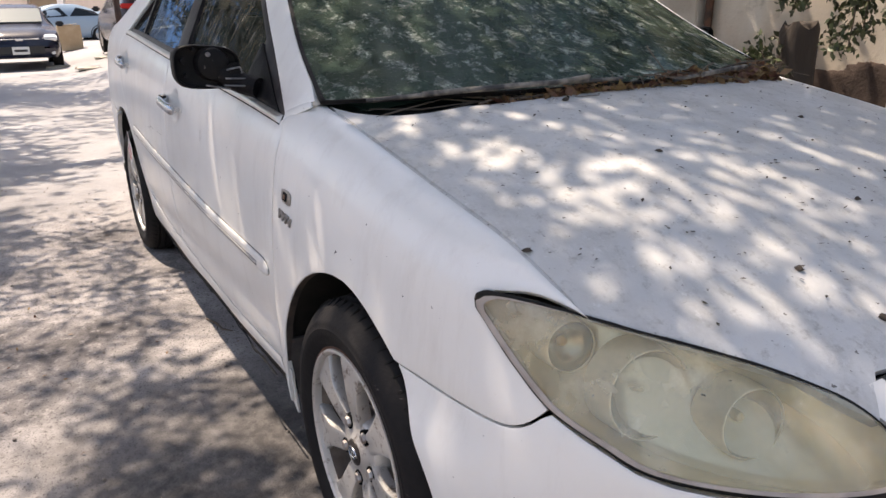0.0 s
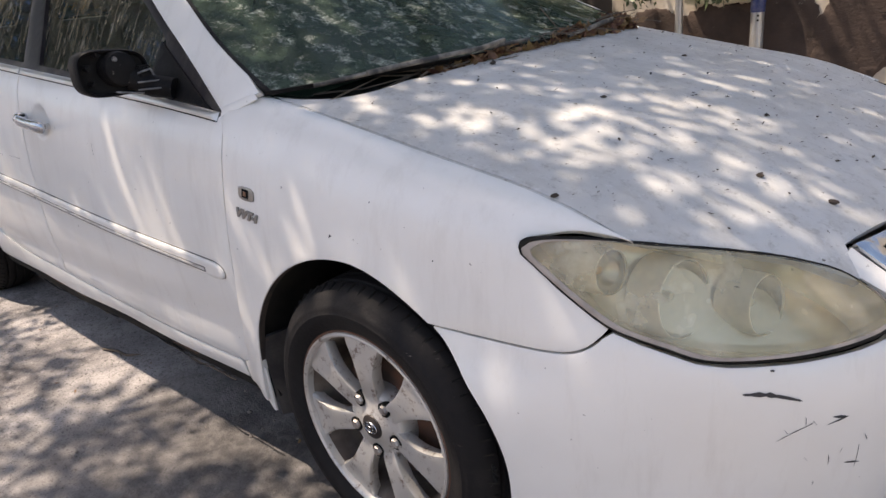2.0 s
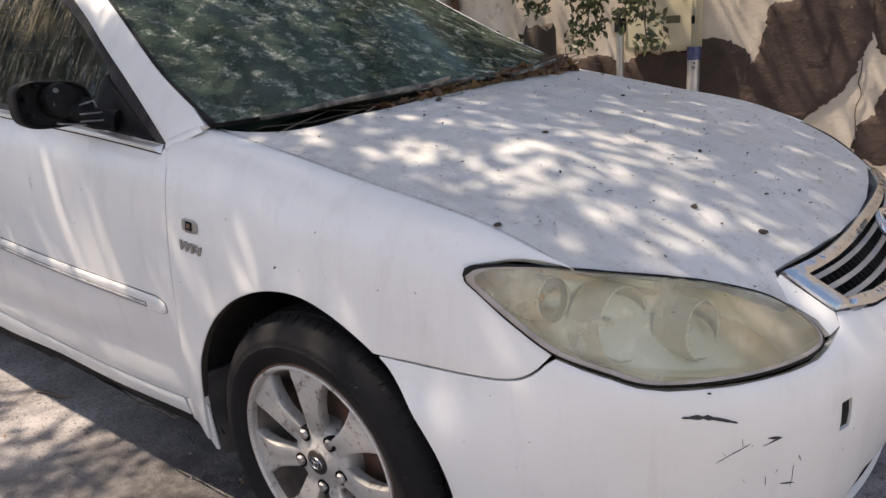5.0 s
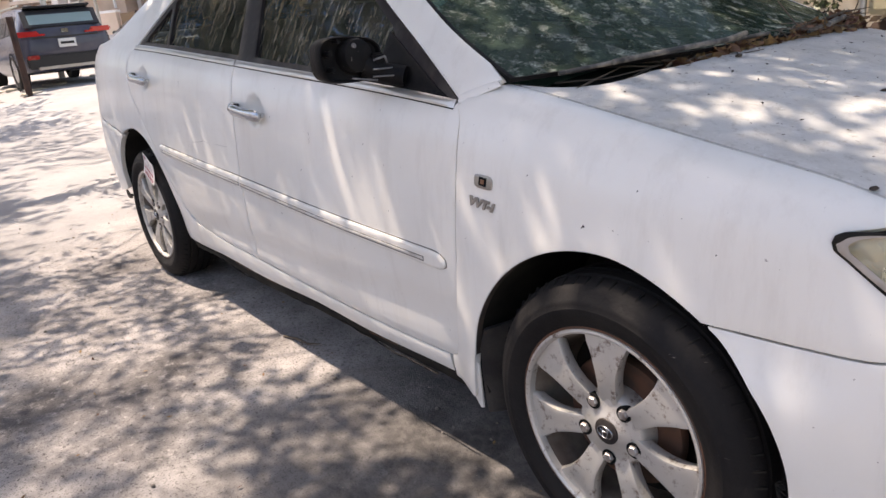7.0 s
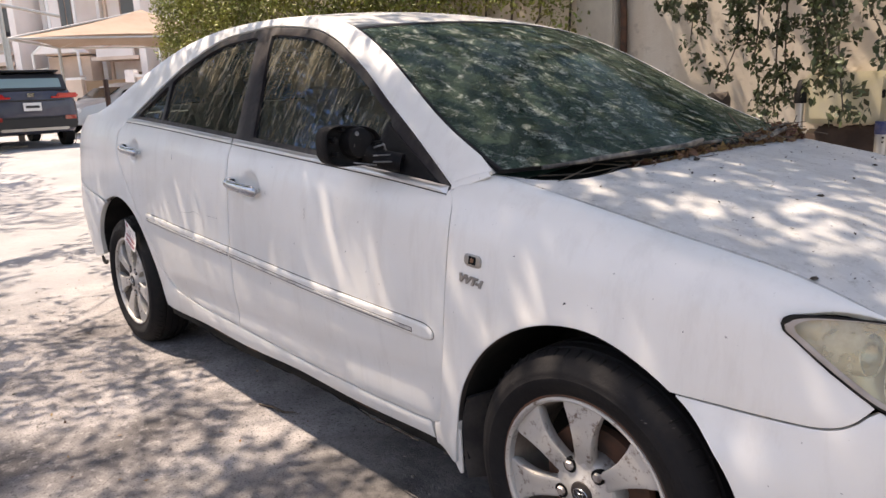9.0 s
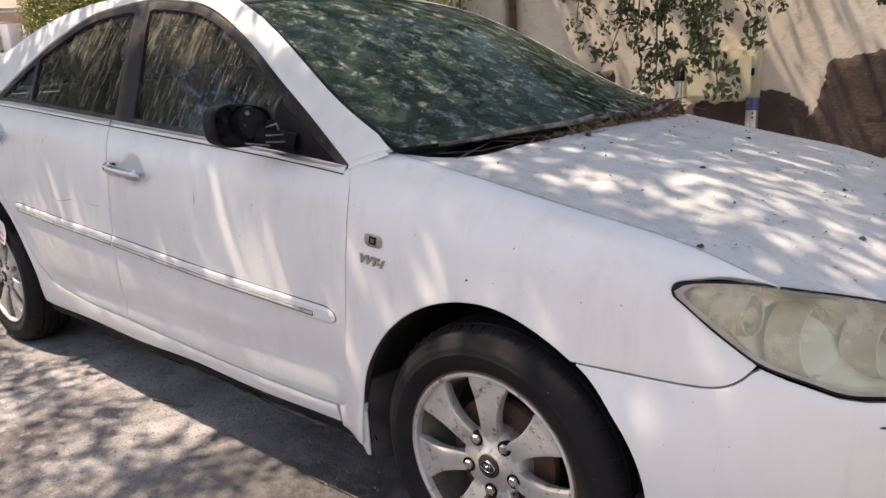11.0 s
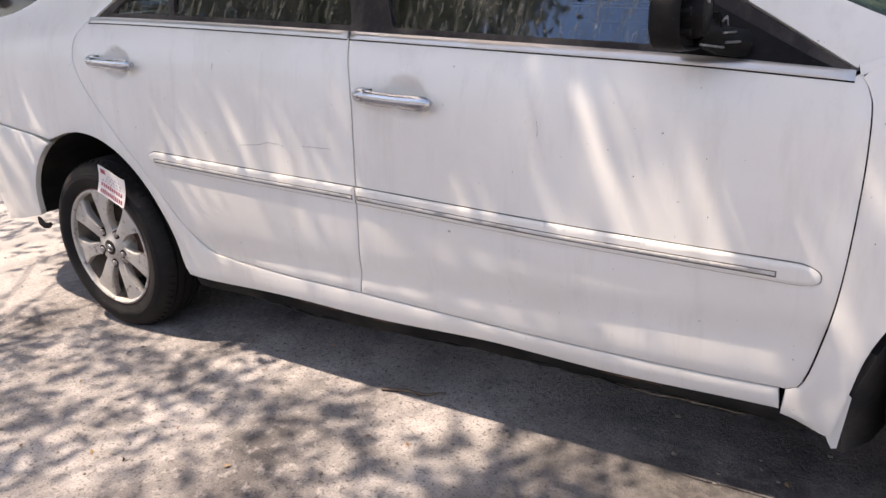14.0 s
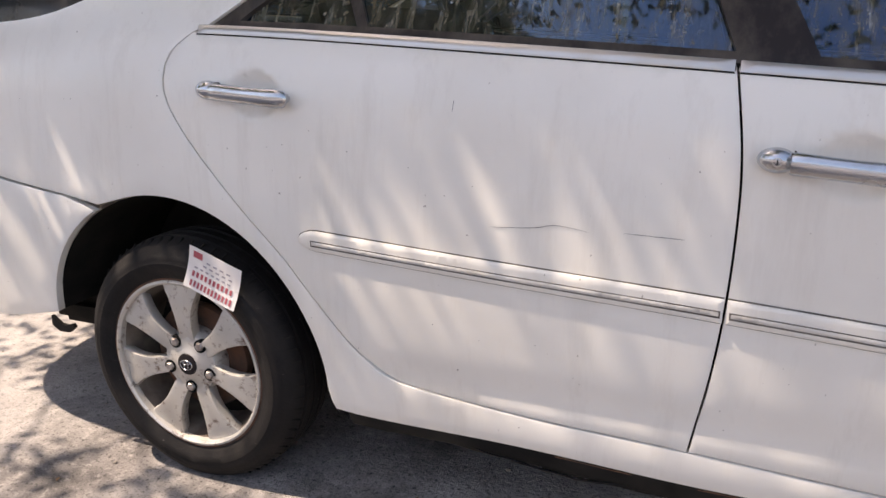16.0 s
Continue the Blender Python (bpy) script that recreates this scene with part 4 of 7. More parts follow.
for z0 in (0.632, 0.649, 0.666, 0.683):
    w = 0.365 + (z0 - 0.634) * 0.35
    us = np.linspace(-w, w, 40)
    bow = lambda u: -0.006 * (1 - (u / w) ** 2)  # noqa: E731
    panel("grille_slat", [(u, z0 - 0.003 + bow(u)) for u in us] + [(u, z0 + 0.003 + bow(u)) for u in us[::-1]], nose_fn, SLAT, grille, "", 0.01, 0.02, 0.03, -1.0, lift=0.0, roll=0.001)
for k in range(-17, 18):
    u = k * 0.021
    p = nose_fn(np.array([u]), np.array([0.659]))[0]
    bm = bmesh.new()
    box(bm, (p[0] - 0.022, p[1], p[2]), (0.03, 0.003, 0.058), bevel=0.0)
    for v in bm.verts:
        v.co.x -= (v.co.z - 0.659) * 1.05
    part("grille_fin", bm, DARK, grille)
fill = right_u([(s_of(x, z), z) for x, z in ((2.112, 0.694), (2.122, 0.687), (2.153, 0.665), (2.184, 0.643), (2.207, 0.621))]) + [(0.425, 0.625), (0.405, 0.640), (0.436, 0.704)]
for sg in (1, -1):
    panel("nose_corner", [(sg * u, z) for u, z in fill], nose_fn, PAINT, car, "white strip between lamp and grille", 0.012, 0.012, 0.02, -1.0, roll=0.001)
bm = bmesh.new()
pc = Vector(nose_fn(np.array([0.0]), np.array([0.668]))[0]) + Vector((0.022, 0, 0.012))
lean = pose(0, 0, 0, 0, -43, 0)
ring = lambda a, b, n=32: [pc + lean @ Vector((0, a * math.cos(2 * math.pi * i / n), b * math.sin(2 * math.pi * i / n))) for i in range(n)]  # noqa: E731
tube(bm, ring(0.062, 0.042), 0.006, 8, closed=True)
tube(bm, ring(0.026, 0.040), 0.004, 8, closed=True)
part("grille_emblem", bm, CHROME, grille, "oval chrome emblem", True, 60)
panel("intake_backing", [(u * 1.05, z) for u, z in intake], nose_fn, DARK, front_bumper, "", 0.08, 0.05, 0.004, -1.0, lift=-0.05)
panel("tow_cover_recess", [(0.455, 0.455), (0.505, 0.455), (0.505, 0.53), (0.455, 0.53)], nose_fn, DARK, front_bumper, "", 0.03, 0.03, 0.004, -1.0, lift=-0.006)
for k, z0 in enumerate((0.258, 0.284, 0.310)):
    us = np.linspace(-0.37, 0.37, 30)
    panel("intake_slat", [(u, z0 - 0.005) for u in us] + [(u, z0 + 0.005) for u in us[::-1]], nose_fn, BLACK, front_bumper, "", 0.02, 0.03, 0.03, -1.0, lift=-0.012, roll=0)

RUSTC = (0.13, 0.06, 0.035)
BARREL = material("dirty_rim_barrel", (0.10, 0.075, 0.06), 0.7, 0.3, layers=(((0.30, 0.26, 0.22), 0.7, dict(scale=10, detail=6)),))
NUT = material("tarnished_nut", (0.50, 0.47, 0.45), 0.40, 0.7, layers=((RUSTC, 0.6, dict(scale=60, detail=4)),))
# wheels
HUB_Z, TYRE_R, RIM_R = 0.306, 0.318, 0.213


def wheel(x, side, spin):
    """A seven-spoked alloy wheel on its tyre; its outer face looks to the side given."""
    m = Matrix.Translation((x, side * 0.765, HUB_Z)) @ Matrix.Diagonal((1, side, 1, 1))
    w = new("wheel")
    w.parent = car
    w.matrix_basis = Matrix()
    bm = bmesh.new()
    prof = [(RIM_R - 0.004, 0.076), (RIM_R + 0.006, 0.088), (RIM_R + 0.014, 0.092), (RIM_R + 0.016, 0.0945), (RIM_R + 0.030, 0.0985), (RIM_R + 0.032, 0.1005), (RIM_R + 0.048, 0.1022), (RIM_R + 0.050, 0.1008), (RIM_R + 0.058, 0.101), (0.278, 0.0985), (0.280, 0.0962), (0.291, 0.090), (0.301, 0.081), (0.308, 0.070), (0.313, 0.058),
            (0.314, 0.053), (0.306, 0.051), (0.306, 0.045), (0.3155, 0.043), (TYRE_R, 0.022), (TYRE_R - 0.009, 0.020), (TYRE_R - 0.009, 0.014), (TYRE_R, 0.012)]
    prof = prof + [(r, -a) for r, a in prof[::-1]]
    lathe(bm, prof, 96, m)
    for v in bm.verts:
        a = v.co.z
        if a < 0.055:
            k = (0.055 - a) / 0.055
            v.co.y += side * 0.006 * k * (1 if (v.co.y * side) > 0.765 else -1)
        v.co.z = max(v.co.z, 0.002)
    tyre = part("tyre", bm, RUBBER, w, "dusty worn black tyre", True, 40)
    # tread grooves on the shoulder
    bm = bmesh.new()
    for k in range(64):
        r = Matrix.Rotation(2 * math.pi * (k + 0.3) / 64, 4, "Y")
        if (m @ r @ Vector((0, 0.07, 0.302))).z > 0.03:
            box(bm, (0, 0, 0), (0.0036, 0.030, 0.005), m @ r @ Matrix.Translation((0, 0.0715, 0.3055)) @ pose(0, 0, 0, -42, 0, 12))
    tagged(part("tread_pattern", bm, DARK, tyre, ""), kind="stuff")
    bm = bmesh.new()
    lathe(bm, [(RIM_R + 0.004, 0.086), (RIM_R + 0.003, 0.092), (RIM_R - 0.002, 0.0935), (RIM_R - 0.007, 0.089), (RIM_R - 0.009, 0.074)], 72, m)
    rim = part("rim", bm, ALLOY, w, "dusty alloy rim", True, 40)
    bm = bmesh.new()
    lathe(bm, [(RIM_R + 0.003, 0.0885), (RIM_R + 0.008, 0.0895), (RIM_R + 0.011, 0.0885)], 72, m)
    part("rim_edge", bm, RUST, rim, "rust-brown edge of the rim", True, 40)
    bm = bmesh.new()
    lathe(bm, [(RIM_R - 0.009, 0.074), (RIM_R - 0.020, 0.045), (RIM_R - 0.026, -0.085), (RIM_R + 0.004, -0.090)], 72, m)
    part("rim_barrel", bm, BARREL, rim, "brown dusty inside of the rim", True, 40)
    ri = RIM_R - 0.008
    for k in range(7):
        bm = bmesh.new()
        a0 = spin + 2 * math.pi * k / 7
        rows = []
        stations = [(0.030, 0.0200, 0.070), (0.055, 0.0215, 0.075), (0.080, 0.0225, 0.081), (0.105, 0.0235, 0.085), (0.130, 0.0270, 0.087), (0.155, 0.0335, 0.087), (0.175, 0.0410, 0.086), (0.188, 0.0480, 0.085), (ri + 0.002, 0.0560, 0.082)]
        for r, hw, d in stations:
            bend = a0
            e = Vector((math.cos(bend), 0, math.sin(bend)))
            t = Vector((-math.sin(bend), 0, math.cos(bend)))
            sect = [(-0.86, -0.030), (-1.0, -0.010), (-0.93, -0.002), (-0.62, 0.0), (0.0, -0.004), (0.62, 0.0), (0.93, -0.002), (1.0, -0.010), (0.86, -0.030)]
            sag = lambda q: math.sqrt(max(0.0, r * r - (q * hw) ** 2)) if r > 0.15 else r  # noqa: E731
            rows.append([bm.verts.new(m @ (e * sag(q) + t * (q * hw) + Vector((0, d + y, 0)))) for q, y in sect])
        for ra, rb in zip(rows, rows[1:]):
            for i in range(len(ra) - 1):
                bm.faces.new((ra[i], ra[i + 1], rb[i + 1], rb[i]))
        part("spoke", bm, ALLOY, rim, "", True, 50)
    bm = bmesh.new()
    lathe(bm, [(0.028, 0.084), (0.034, 0.082), (0.042, 0.077), (0.062, 0.076), (0.074, 0.073), (0.080, 0.064), (0.082, 0.03)], 40, m)
    part("hub_face", bm, ALLOY, rim, "", True, 40)
    for k in range(5):
        a = spin + 0.26 + 2 * math.pi * k / 5
        mm = m @ Matrix.Translation((0.063 * math.cos(a), 0, 0.063 * math.sin(a)))
        bm = bmesh.new()
        lathe(bm, [(0.0001, 0.0845), (0.0090, 0.0845), (0.0112, 0.0815), (0.0112, 0.058)], 6, mm)
        part("wheel_nut", bm, NUT, rim, "", True, 40)
        bm = bmesh.new()
        lathe(bm, [(0.0001, 0.0765), (0.0150, 0.0775), (0.0165, 0.0790), (0.0170, 0.060)], 20, mm)
        part("nut_hole", bm, DARK, rim, "", True, 40)
    bm = bmesh.new()
    lathe(bm, [(0.0001, 0.0885), (0.020, 0.0882), (0.027, 0.0865), (0.029, 0.082), (0.029, 0.07)], 32, m)
    cap = part("centre_cap", bm, TRIM, w, "dark centre cap with bright emblem", True, 40)
    bm = bmesh.new()
    el = lambda a, b, dz=0.0: [m @ Vector((a * math.cos(q), 0.0892, b * math.sin(q) + dz)) for q in (2 * math.pi * i / 24 for i in range(24))]  # noqa: E731
    tube(bm, el(0.018, 0.0125), 0.0017, 6, closed=True)
    tube(bm, el(0.0065, 0.0118), 0.0013, 6, closed=True)
    tube(bm, el(0.0115, 0.005, 0.006), 0.0013, 6, closed=True)
    part("cap_emblem", bm, CHROME, cap, "small chrome emblem", True, 60)
    bm = bmesh.new()
    lathe(bm, [(0.06, 0.030), (0.135, 0.030), (0.138, 0.024), (0.138, 0.012), (0.10, 0.008), (0.10, -0.03)], 48, m)
    part("brake_disc", bm, RUST, w, "rusty brake disc", True, 40)
    bm = bmesh.new()
    lathe(bm, [(0.0001, -0.02), (RIM_R - 0.03, -0.03)], 32, m)
    part("wheel_back", bm, DARK, w)
    return w


for x, sp in ((1.362, 0.68), (-1.362, 0.66)):
    for side in (-1, 1):
        wheel(x, side, sp)


FLAP = material("dusty_flap_rubber", (0.030, 0.026, 0.025), 0.8, layers=((DUST, 0.12, dict(scale=9, detail=7, lo=0.42, hi=0.72)), (RUSTC, 0.3, dict(scale=40, detail=4, lo=0.66, hi=0.72))), bump=((0.001, dict(scale=120)),))


def wheel_well(x, r, side, end=192):
    bm = bmesh.new()
    rows = []
    for i in range(25):
        a = radians(-12 + (end + 12) * i / 24)
        p = Vector((x + r * math.cos(a), 0, 0.312 + r * math.sin(a)))
        rows.append([bm.verts.new(p + Vector((0, side * y, 0))) for y in ((min(0.842, 0.844 + 0.4 * float(lower(p.z))) if x > 0 else min(0.842, 0.856 + float(lower(p.z)) - 0.012)), min(0.82, 0.85 + float(lower(p.z)) - 0.02), 0.50)])
    hub = bm.verts.new((x, side * 0.50, 0.25))
    for a, b in zip(rows, rows[1:]):
        bm.faces.new((a[0], a[1], b[1], b[0]))
        bm.faces.new((a[1], a[2], b[2], b[1]))
        bm.faces.new((a[2], hub, b[2]))
    part("wheel_arch_liner", bm, DARK, car, "black wheel arch liner", True)


for side in (-1, 1):
    wheel_well(1.348, 0.368, side)
    wheel_well(-1.378, 0.412, side, 170)
    bm = bmesh.new()
    rows = []
    for z, x0_, x1_, w_ in ((0.42, 1.005, 1.035, 0.852), (0.36, 0.985, 1.035, 0.852), (0.28, 0.970, 1.035, 0.838), (0.22, 0.966, 1.035, 0.830), (0.180, 0.972, 1.03, 0.828)):
        rows.append([bm.verts.new((x, side * y, z)) for x, y in ((x0_, w_ - 0.010), (x0_ + 0.012, w_), (x1_, 0.76), (x1_ + 0.03, 0.66), (x1_ + 0.018, 0.66), (x1_ - 0.012, 0.76))])
    for a, b in zip(rows, rows[1:]):
        for i in range(6):
            bm.faces.new((a[i], a[(i + 1) % 6], b[(i + 1) % 6], b[i]))
    bm.faces.new(rows[0])
    bm.faces.new(rows[-1][::-1])
    part("mud_flap", bm, FLAP, car, "dusty grey-brown rubber mud flap", True, 50)
# the torn end of the rear bumper's fixing under the arch
bm = bmesh.new()
tn = [(-1.800, 0.372), (-1.772, 0.352), (-1.752, 0.350), (-1.728, 0.358), (-1.722, 0.348), (-1.742, 0.332), (-1.778, 0.330), (-1.802, 0.345)]
rows = [[bm.verts.new((x, y, z)) for x, z in tn] for y in (-0.852, -0.842)]
for i in range(len(tn)):
    j = (i + 1) % len(tn)
    bm.faces.new((rows[0][i], rows[0][j], rows[1][j], rows[1][i]))
bm.faces.new(rows[0])
bm.faces.new(rows[1][::-1])
part("bumper_bracket", bm, BLACK, car, "torn black end of the bumper fixing", True, 40)
bm = bmesh.new()
box(bm, (0.0, 0, 0.26), (1.9, 1.56, 0.10), bevel=0.03)
box(bm, (0.0, 0, 0.27), (4.2, 1.24, 0.10), bevel=0.03)
part("floor_pan", bm, DARK, car, "dark underbody")


# mirrors
GREYRIB = material("worn_grey_plastic", (0.10, 0.098, 0.10), 0.5, layers=(((0.35, 0.34, 0.33), 0.6, dict(scale=60, detail=4, lo=0.5, hi=0.65)),))


def mirror(side):
    """A door mirror whose painted cover is gone: an open frame with the motor and ribs showing."""
    c = Vector((0.655, side * 0.893, 1.036))

    def rounded(t, ry, rz, n=32, k=3.4, dy=0.0):
        out_ = []
        for i in range(n):
            a = 2 * math.pi * i / n
            cy, cz = (abs(f(a)) ** (2 / k) * math.copysign(1, f(a)) for f in (math.cos, math.sin))
            narrow = 1 - 0.10 * (1 - cy) * 0.5
            out_.append(bm.verts.new(c + Vector((t - 0.012 * cy, side * (cy * ry + dy), cz * rz * narrow - 0.004 * (1 - cy)))))
        return out_
    bm = bmesh.new()
    rows = [rounded(*q) for q in ((-0.045, 0.070, 0.047), (-0.040, 0.077, 0.054), (-0.010, 0.0795, 0.0565), (0.008, 0.0785, 0.0555), (0.011, 0.0765, 0.0535), (0.009, 0.0735, 0.0505), (-0.004, 0.0715, 0.0485), (-0.008, 0.060, 0.038))]
    for a, b in zip(rows, rows[1:]):
        for i in range(32):
            bm.faces.new((a[i], a[(i + 1) % 32], b[(i + 1) % 32], b[i]))
    bm.faces.new(rows[-1])
    mr = part("door_mirror", bm, BLACK, car, "black door mirror with its cover missing, dusty ribs showing", True, 45)
    bm = bmesh.new()
    box(bm, c + Vector((-0.040, 0, 0)), (0.006, 0.125, 0.085), bevel=0.002)
    part("mirror_glass", bm, CHROME, mr, "mirror glass")
    bm = bmesh.new()
    tube(bm, [c + Vector((x, side * -0.012, 0.004)) for x in (-0.012, 0.010, 0.024, 0.028)], [0.042, 0.0415, 0.037, 0.026], 28)
    part("mirror_motor", bm, BLACK, mr, "round black motor housing", True, 40)
    for dy, dz, r in ((0.056, 0.014, 0.0075), (0.052, -0.022, 0.006), (0.030, 0.040, 0.005)):
        bm = bmesh.new()
        tube(bm, [c + Vector((x, side * dy, dz)) for x in (-0.012, 0.012)], r, 12)
        part("screw_boss", bm, BLACK, mr, "", True, 40)
        bm = bmesh.new()
        tube(bm, [c + Vector((x, side * dy, dz)) for x in (0.0118, 0.0135)], r * 0.5, 10)
        part("screw_hole", bm, DARK, mr)
    bm = bmesh.new()
    tube(bm, [c + Vector((0.012, side * 0.006, 0.026)), c + Vector((0.030, side * 0.000, 0.028))], 0.006, 8)
    part("motor_plug", bm, GREYRIB, mr, "worn grey plug", True, 40)
    bm = bmesh.new()
    tube(bm, [c + Vector((0.004, side * -0.040, -0.022)), c + Vector((0.035, side * -0.075, -0.046)), c + Vector((0.075, side * -0.105, -0.056))], [0.030, 0.027, 0.026], 12)
    part("mirror_arm", bm, BLACK, mr, "", True, 50)
    bm = bmesh.new()
    box(bm, c + Vector((0.028, side * -0.058, -0.010)), (0.030, 0.030, 0.030), bevel=0.004)
    part("pivot_block", bm, BLACK, mr, "", True, 50)
    for a, b, r in (((0.046, -0.036, -0.010), (0.046, -0.070, -0.004), 0.0024), ((0.046, -0.070, -0.004), (0.048, -0.074, -0.020), 0.0024), ((0.050, -0.030, -0.030), (0.066, -0.086, -0.032), 0.0020), ((0.056, -0.024, -0.046), (0.078, -0.092, -0.050), 0.0022), ((0.020, 0.012, -0.046), (0.050, -0.040, -0.056), 0.0022)):
        bm = bmesh.new()
        tube(bm, [c + Vector((q[0], side * q[1], q[2])) for q in (a, b)], r, 6)
        part("mirror_rib", bm, GREYRIB, mr, "thin rib with a worn pale edge", True, 40)
    out = 1.0 if side < 0 else -1.0
    tri_ = [(0.60, float(belt(0.60)) + 0.006), (0.60, 1.085), (0.72, 1.022), (0.84, 0.958), (0.885, float(belt(0.885)) + 0.007)]
    panel("mirror_base", tri_, lambda u, v: skin(u, v, side), BLACK, mr, "black mirror base plate", 0.03, 0.02, 0.02, out, lift=0.002, roll=0.003)


mirror(-1)
mirror(1)

# cowl, wipers
cowl_y = np.linspace(-0.73, 0.73, 41)
bm = bmesh.new()
ra, rb = [], []
for y in cowl_y:
    hx = float(np.interp(abs(y), [p[1] for p in hood_back[::-1]], [p[0] for p in hood_back[::-1]])) + 0.03
    t = y / 0.745
    gx, gz = 1.0 + 0.190 * (1 - t * t) - 0.06, float(roof_line(1.015)) + 0.006
    hz = float(hood_skin(np.array([hx]), np.array([y]))[0][2]) - 0.045
    ra.append(bm.verts.new((hx, y, hz)))
    rb.append(bm.verts.new((gx, y, min(gz, hz + 0.05) - 0.02)))
for i in range(40):
    bm.faces.new((ra[i], ra[i + 1], rb[i + 1], rb[i]))
part("cowl_panel", bm, DARK, car, "black cowl panel under the windscreen")


WIPER = material("dusty_wiper", (0.035, 0.033, 0.032), 0.6, layers=((DUST, 0.5, dict(scale=18, detail=6, lo=0.45, hi=0.62)),))


def wiper(y0, y1):
    bm = bmesh.new()
    pts = []
    for i in range(13):
        t = i / 12
        k, ty = -0.040 + 0.030 * t, (y0 + (y1 - y0) * t) / 0.74
        p = screen_fn(np.array([k]), np.array([ty]))[0]
        pts.append(Vector(p) + Vector((0.024, 0, -0.002 + 0.006 * math.sin(t * math.pi))))
    tube(bm, pts, 0.005, 6)
    w = part("wiper", bm, WIPER, car, "dusty black wiper", True, 60)
    bm = bmesh.new()
    tube(bm, [p + Vector((0.02, 0, 0.004)) for p in pts[2:9]] + [pts[10] + Vector((0, 0, 0.01))], 0.006, 6)
    part("wiper_arm", bm, WIPER, w, "", True, 60)


wiper(-0.66, -0.05)
wiper(0.10, 0.66)

# cabin seen through the glass
SEAT = material("beige_upholstery", (0.30, 0.27, 0.23), 0.9, layers=(((0.18, 0.16, 0.14), 0.6, dict(scale=8, detail=5)),), bump=((0.002, dict(scale=80)),))
CABIN = material("grey_cabin_plastic", (0.13, 0.125, 0.12), 0.6, layers=((DUST, 0.3, dict(scale=6, detail=5)),))


def seat(name, x, y, w):
    st = bmesh.new()
    box(st, (x + 0.05, y, 0.50), (0.50, w, 0.18), bevel=0.05)
    base = part(name, st, SEAT, car, "worn beige seat", True, 60)
    b2 = bmesh.new()
    box(b2, (0, 0, 0.30), (0.15, w, 0.62), pose(x - 0.20, y, 0.55, 0, -16, 0), bevel=0.05)
    part("backrest", b2, SEAT, base, "", True, 60)
    for dy in ((0,) if w < 0.7 else (-0.38, 0.38)):
        b3 = bmesh.new()
        box(b3, (0, 0, 0.70), (0.10, 0.26, 0.17), pose(x - 0.20, y + dy, 0.55, 0, -16, 0), bevel=0.04)
        part("headrest", b3, SEAT, base, "", True, 60)


seat("front_seat", 0.10, -0.36, 0.50)
seat("driver_seat", 0.10, 0.36, 0.50)
seat("rear_bench", -0.78, 0.0, 1.20)
bm = bmesh.new()
box(bm, (0.86, 0, 0.84), (0.42, 1.36, 0.20), bevel=0.06)
part("dashboard", bm, CABIN, car, "dark dashboard", True, 60)
bm = bmesh.new()
tube(bm, [Vector((0.58, 0.36, 0.86)) + pose(0, 0, 0, 0, 62, 0) @ Vector((0.18 * math.cos(a), 0.18 * math.sin(a), 0)) for a in (2 * math.pi * i / 32 for i in range(32))], 0.014, 10, closed=True)
tube(bm, [Vector((0.58, 0.20, 0.86)), Vector((0.61, 0.36, 0.85)), Vector((0.58, 0.52, 0.86))], 0.02, 8)
part("steering_wheel", bm, BLACK, car, "black steering wheel", True, 60)
bm = bmesh.new()
box(bm, (-0.42, 0, 0.31), (2.6, 1.45, 0.04))
part("cabin_floor", bm, CABIN, car)
bm = bmesh.new()
box(bm, (-1.45, 0, 1.00), (0.65, 1.25, 0.03))
part("parcel_shelf", bm, CABIN, car)

# ---- ground: level round the car, with a raised verge further down the street ----
def ground_z(x, y):
    t = np.clip((-8.0 - np.asarray(x, float)) / 7.0, 0, 1)
    u = np.clip((np.asarray(y, float) + 0.6) / 2.2, 0, 1)
    return 0.28 * t * t * (3 - 2 * t) * u * u * (3 - 2 * u)


xs = np.r_[-160, -110, -80, -60, -48, np.arange(-40, -6, 1.0), np.arange(-6, 4.01, 0.1), 5, 6, 8, 11, 16, 25, 45, 90, 160]
ys = np.r_[-160, -90, -45, -25, -16, -11, -8, -6, -5, np.arange(-4, 4.01, 0.1), 5, 6, 8, 11, 16, 25, 45, 90, 160]
gx, gy = np.meshgrid(xs, ys, indexing="ij")
gz = ground_z(gx, gy)
verts = np.stack([gx, gy, gz], -1).reshape(-1, 3)
nx, ny = len(xs), len(ys)
faces = [(i * ny + j, (i + 1) * ny + j, (i + 1) * ny + j + 1, i * ny + j + 1) for i in range(nx - 1) for j in range(ny - 1)]
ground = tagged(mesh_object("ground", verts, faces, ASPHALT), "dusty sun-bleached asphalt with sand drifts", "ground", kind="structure")


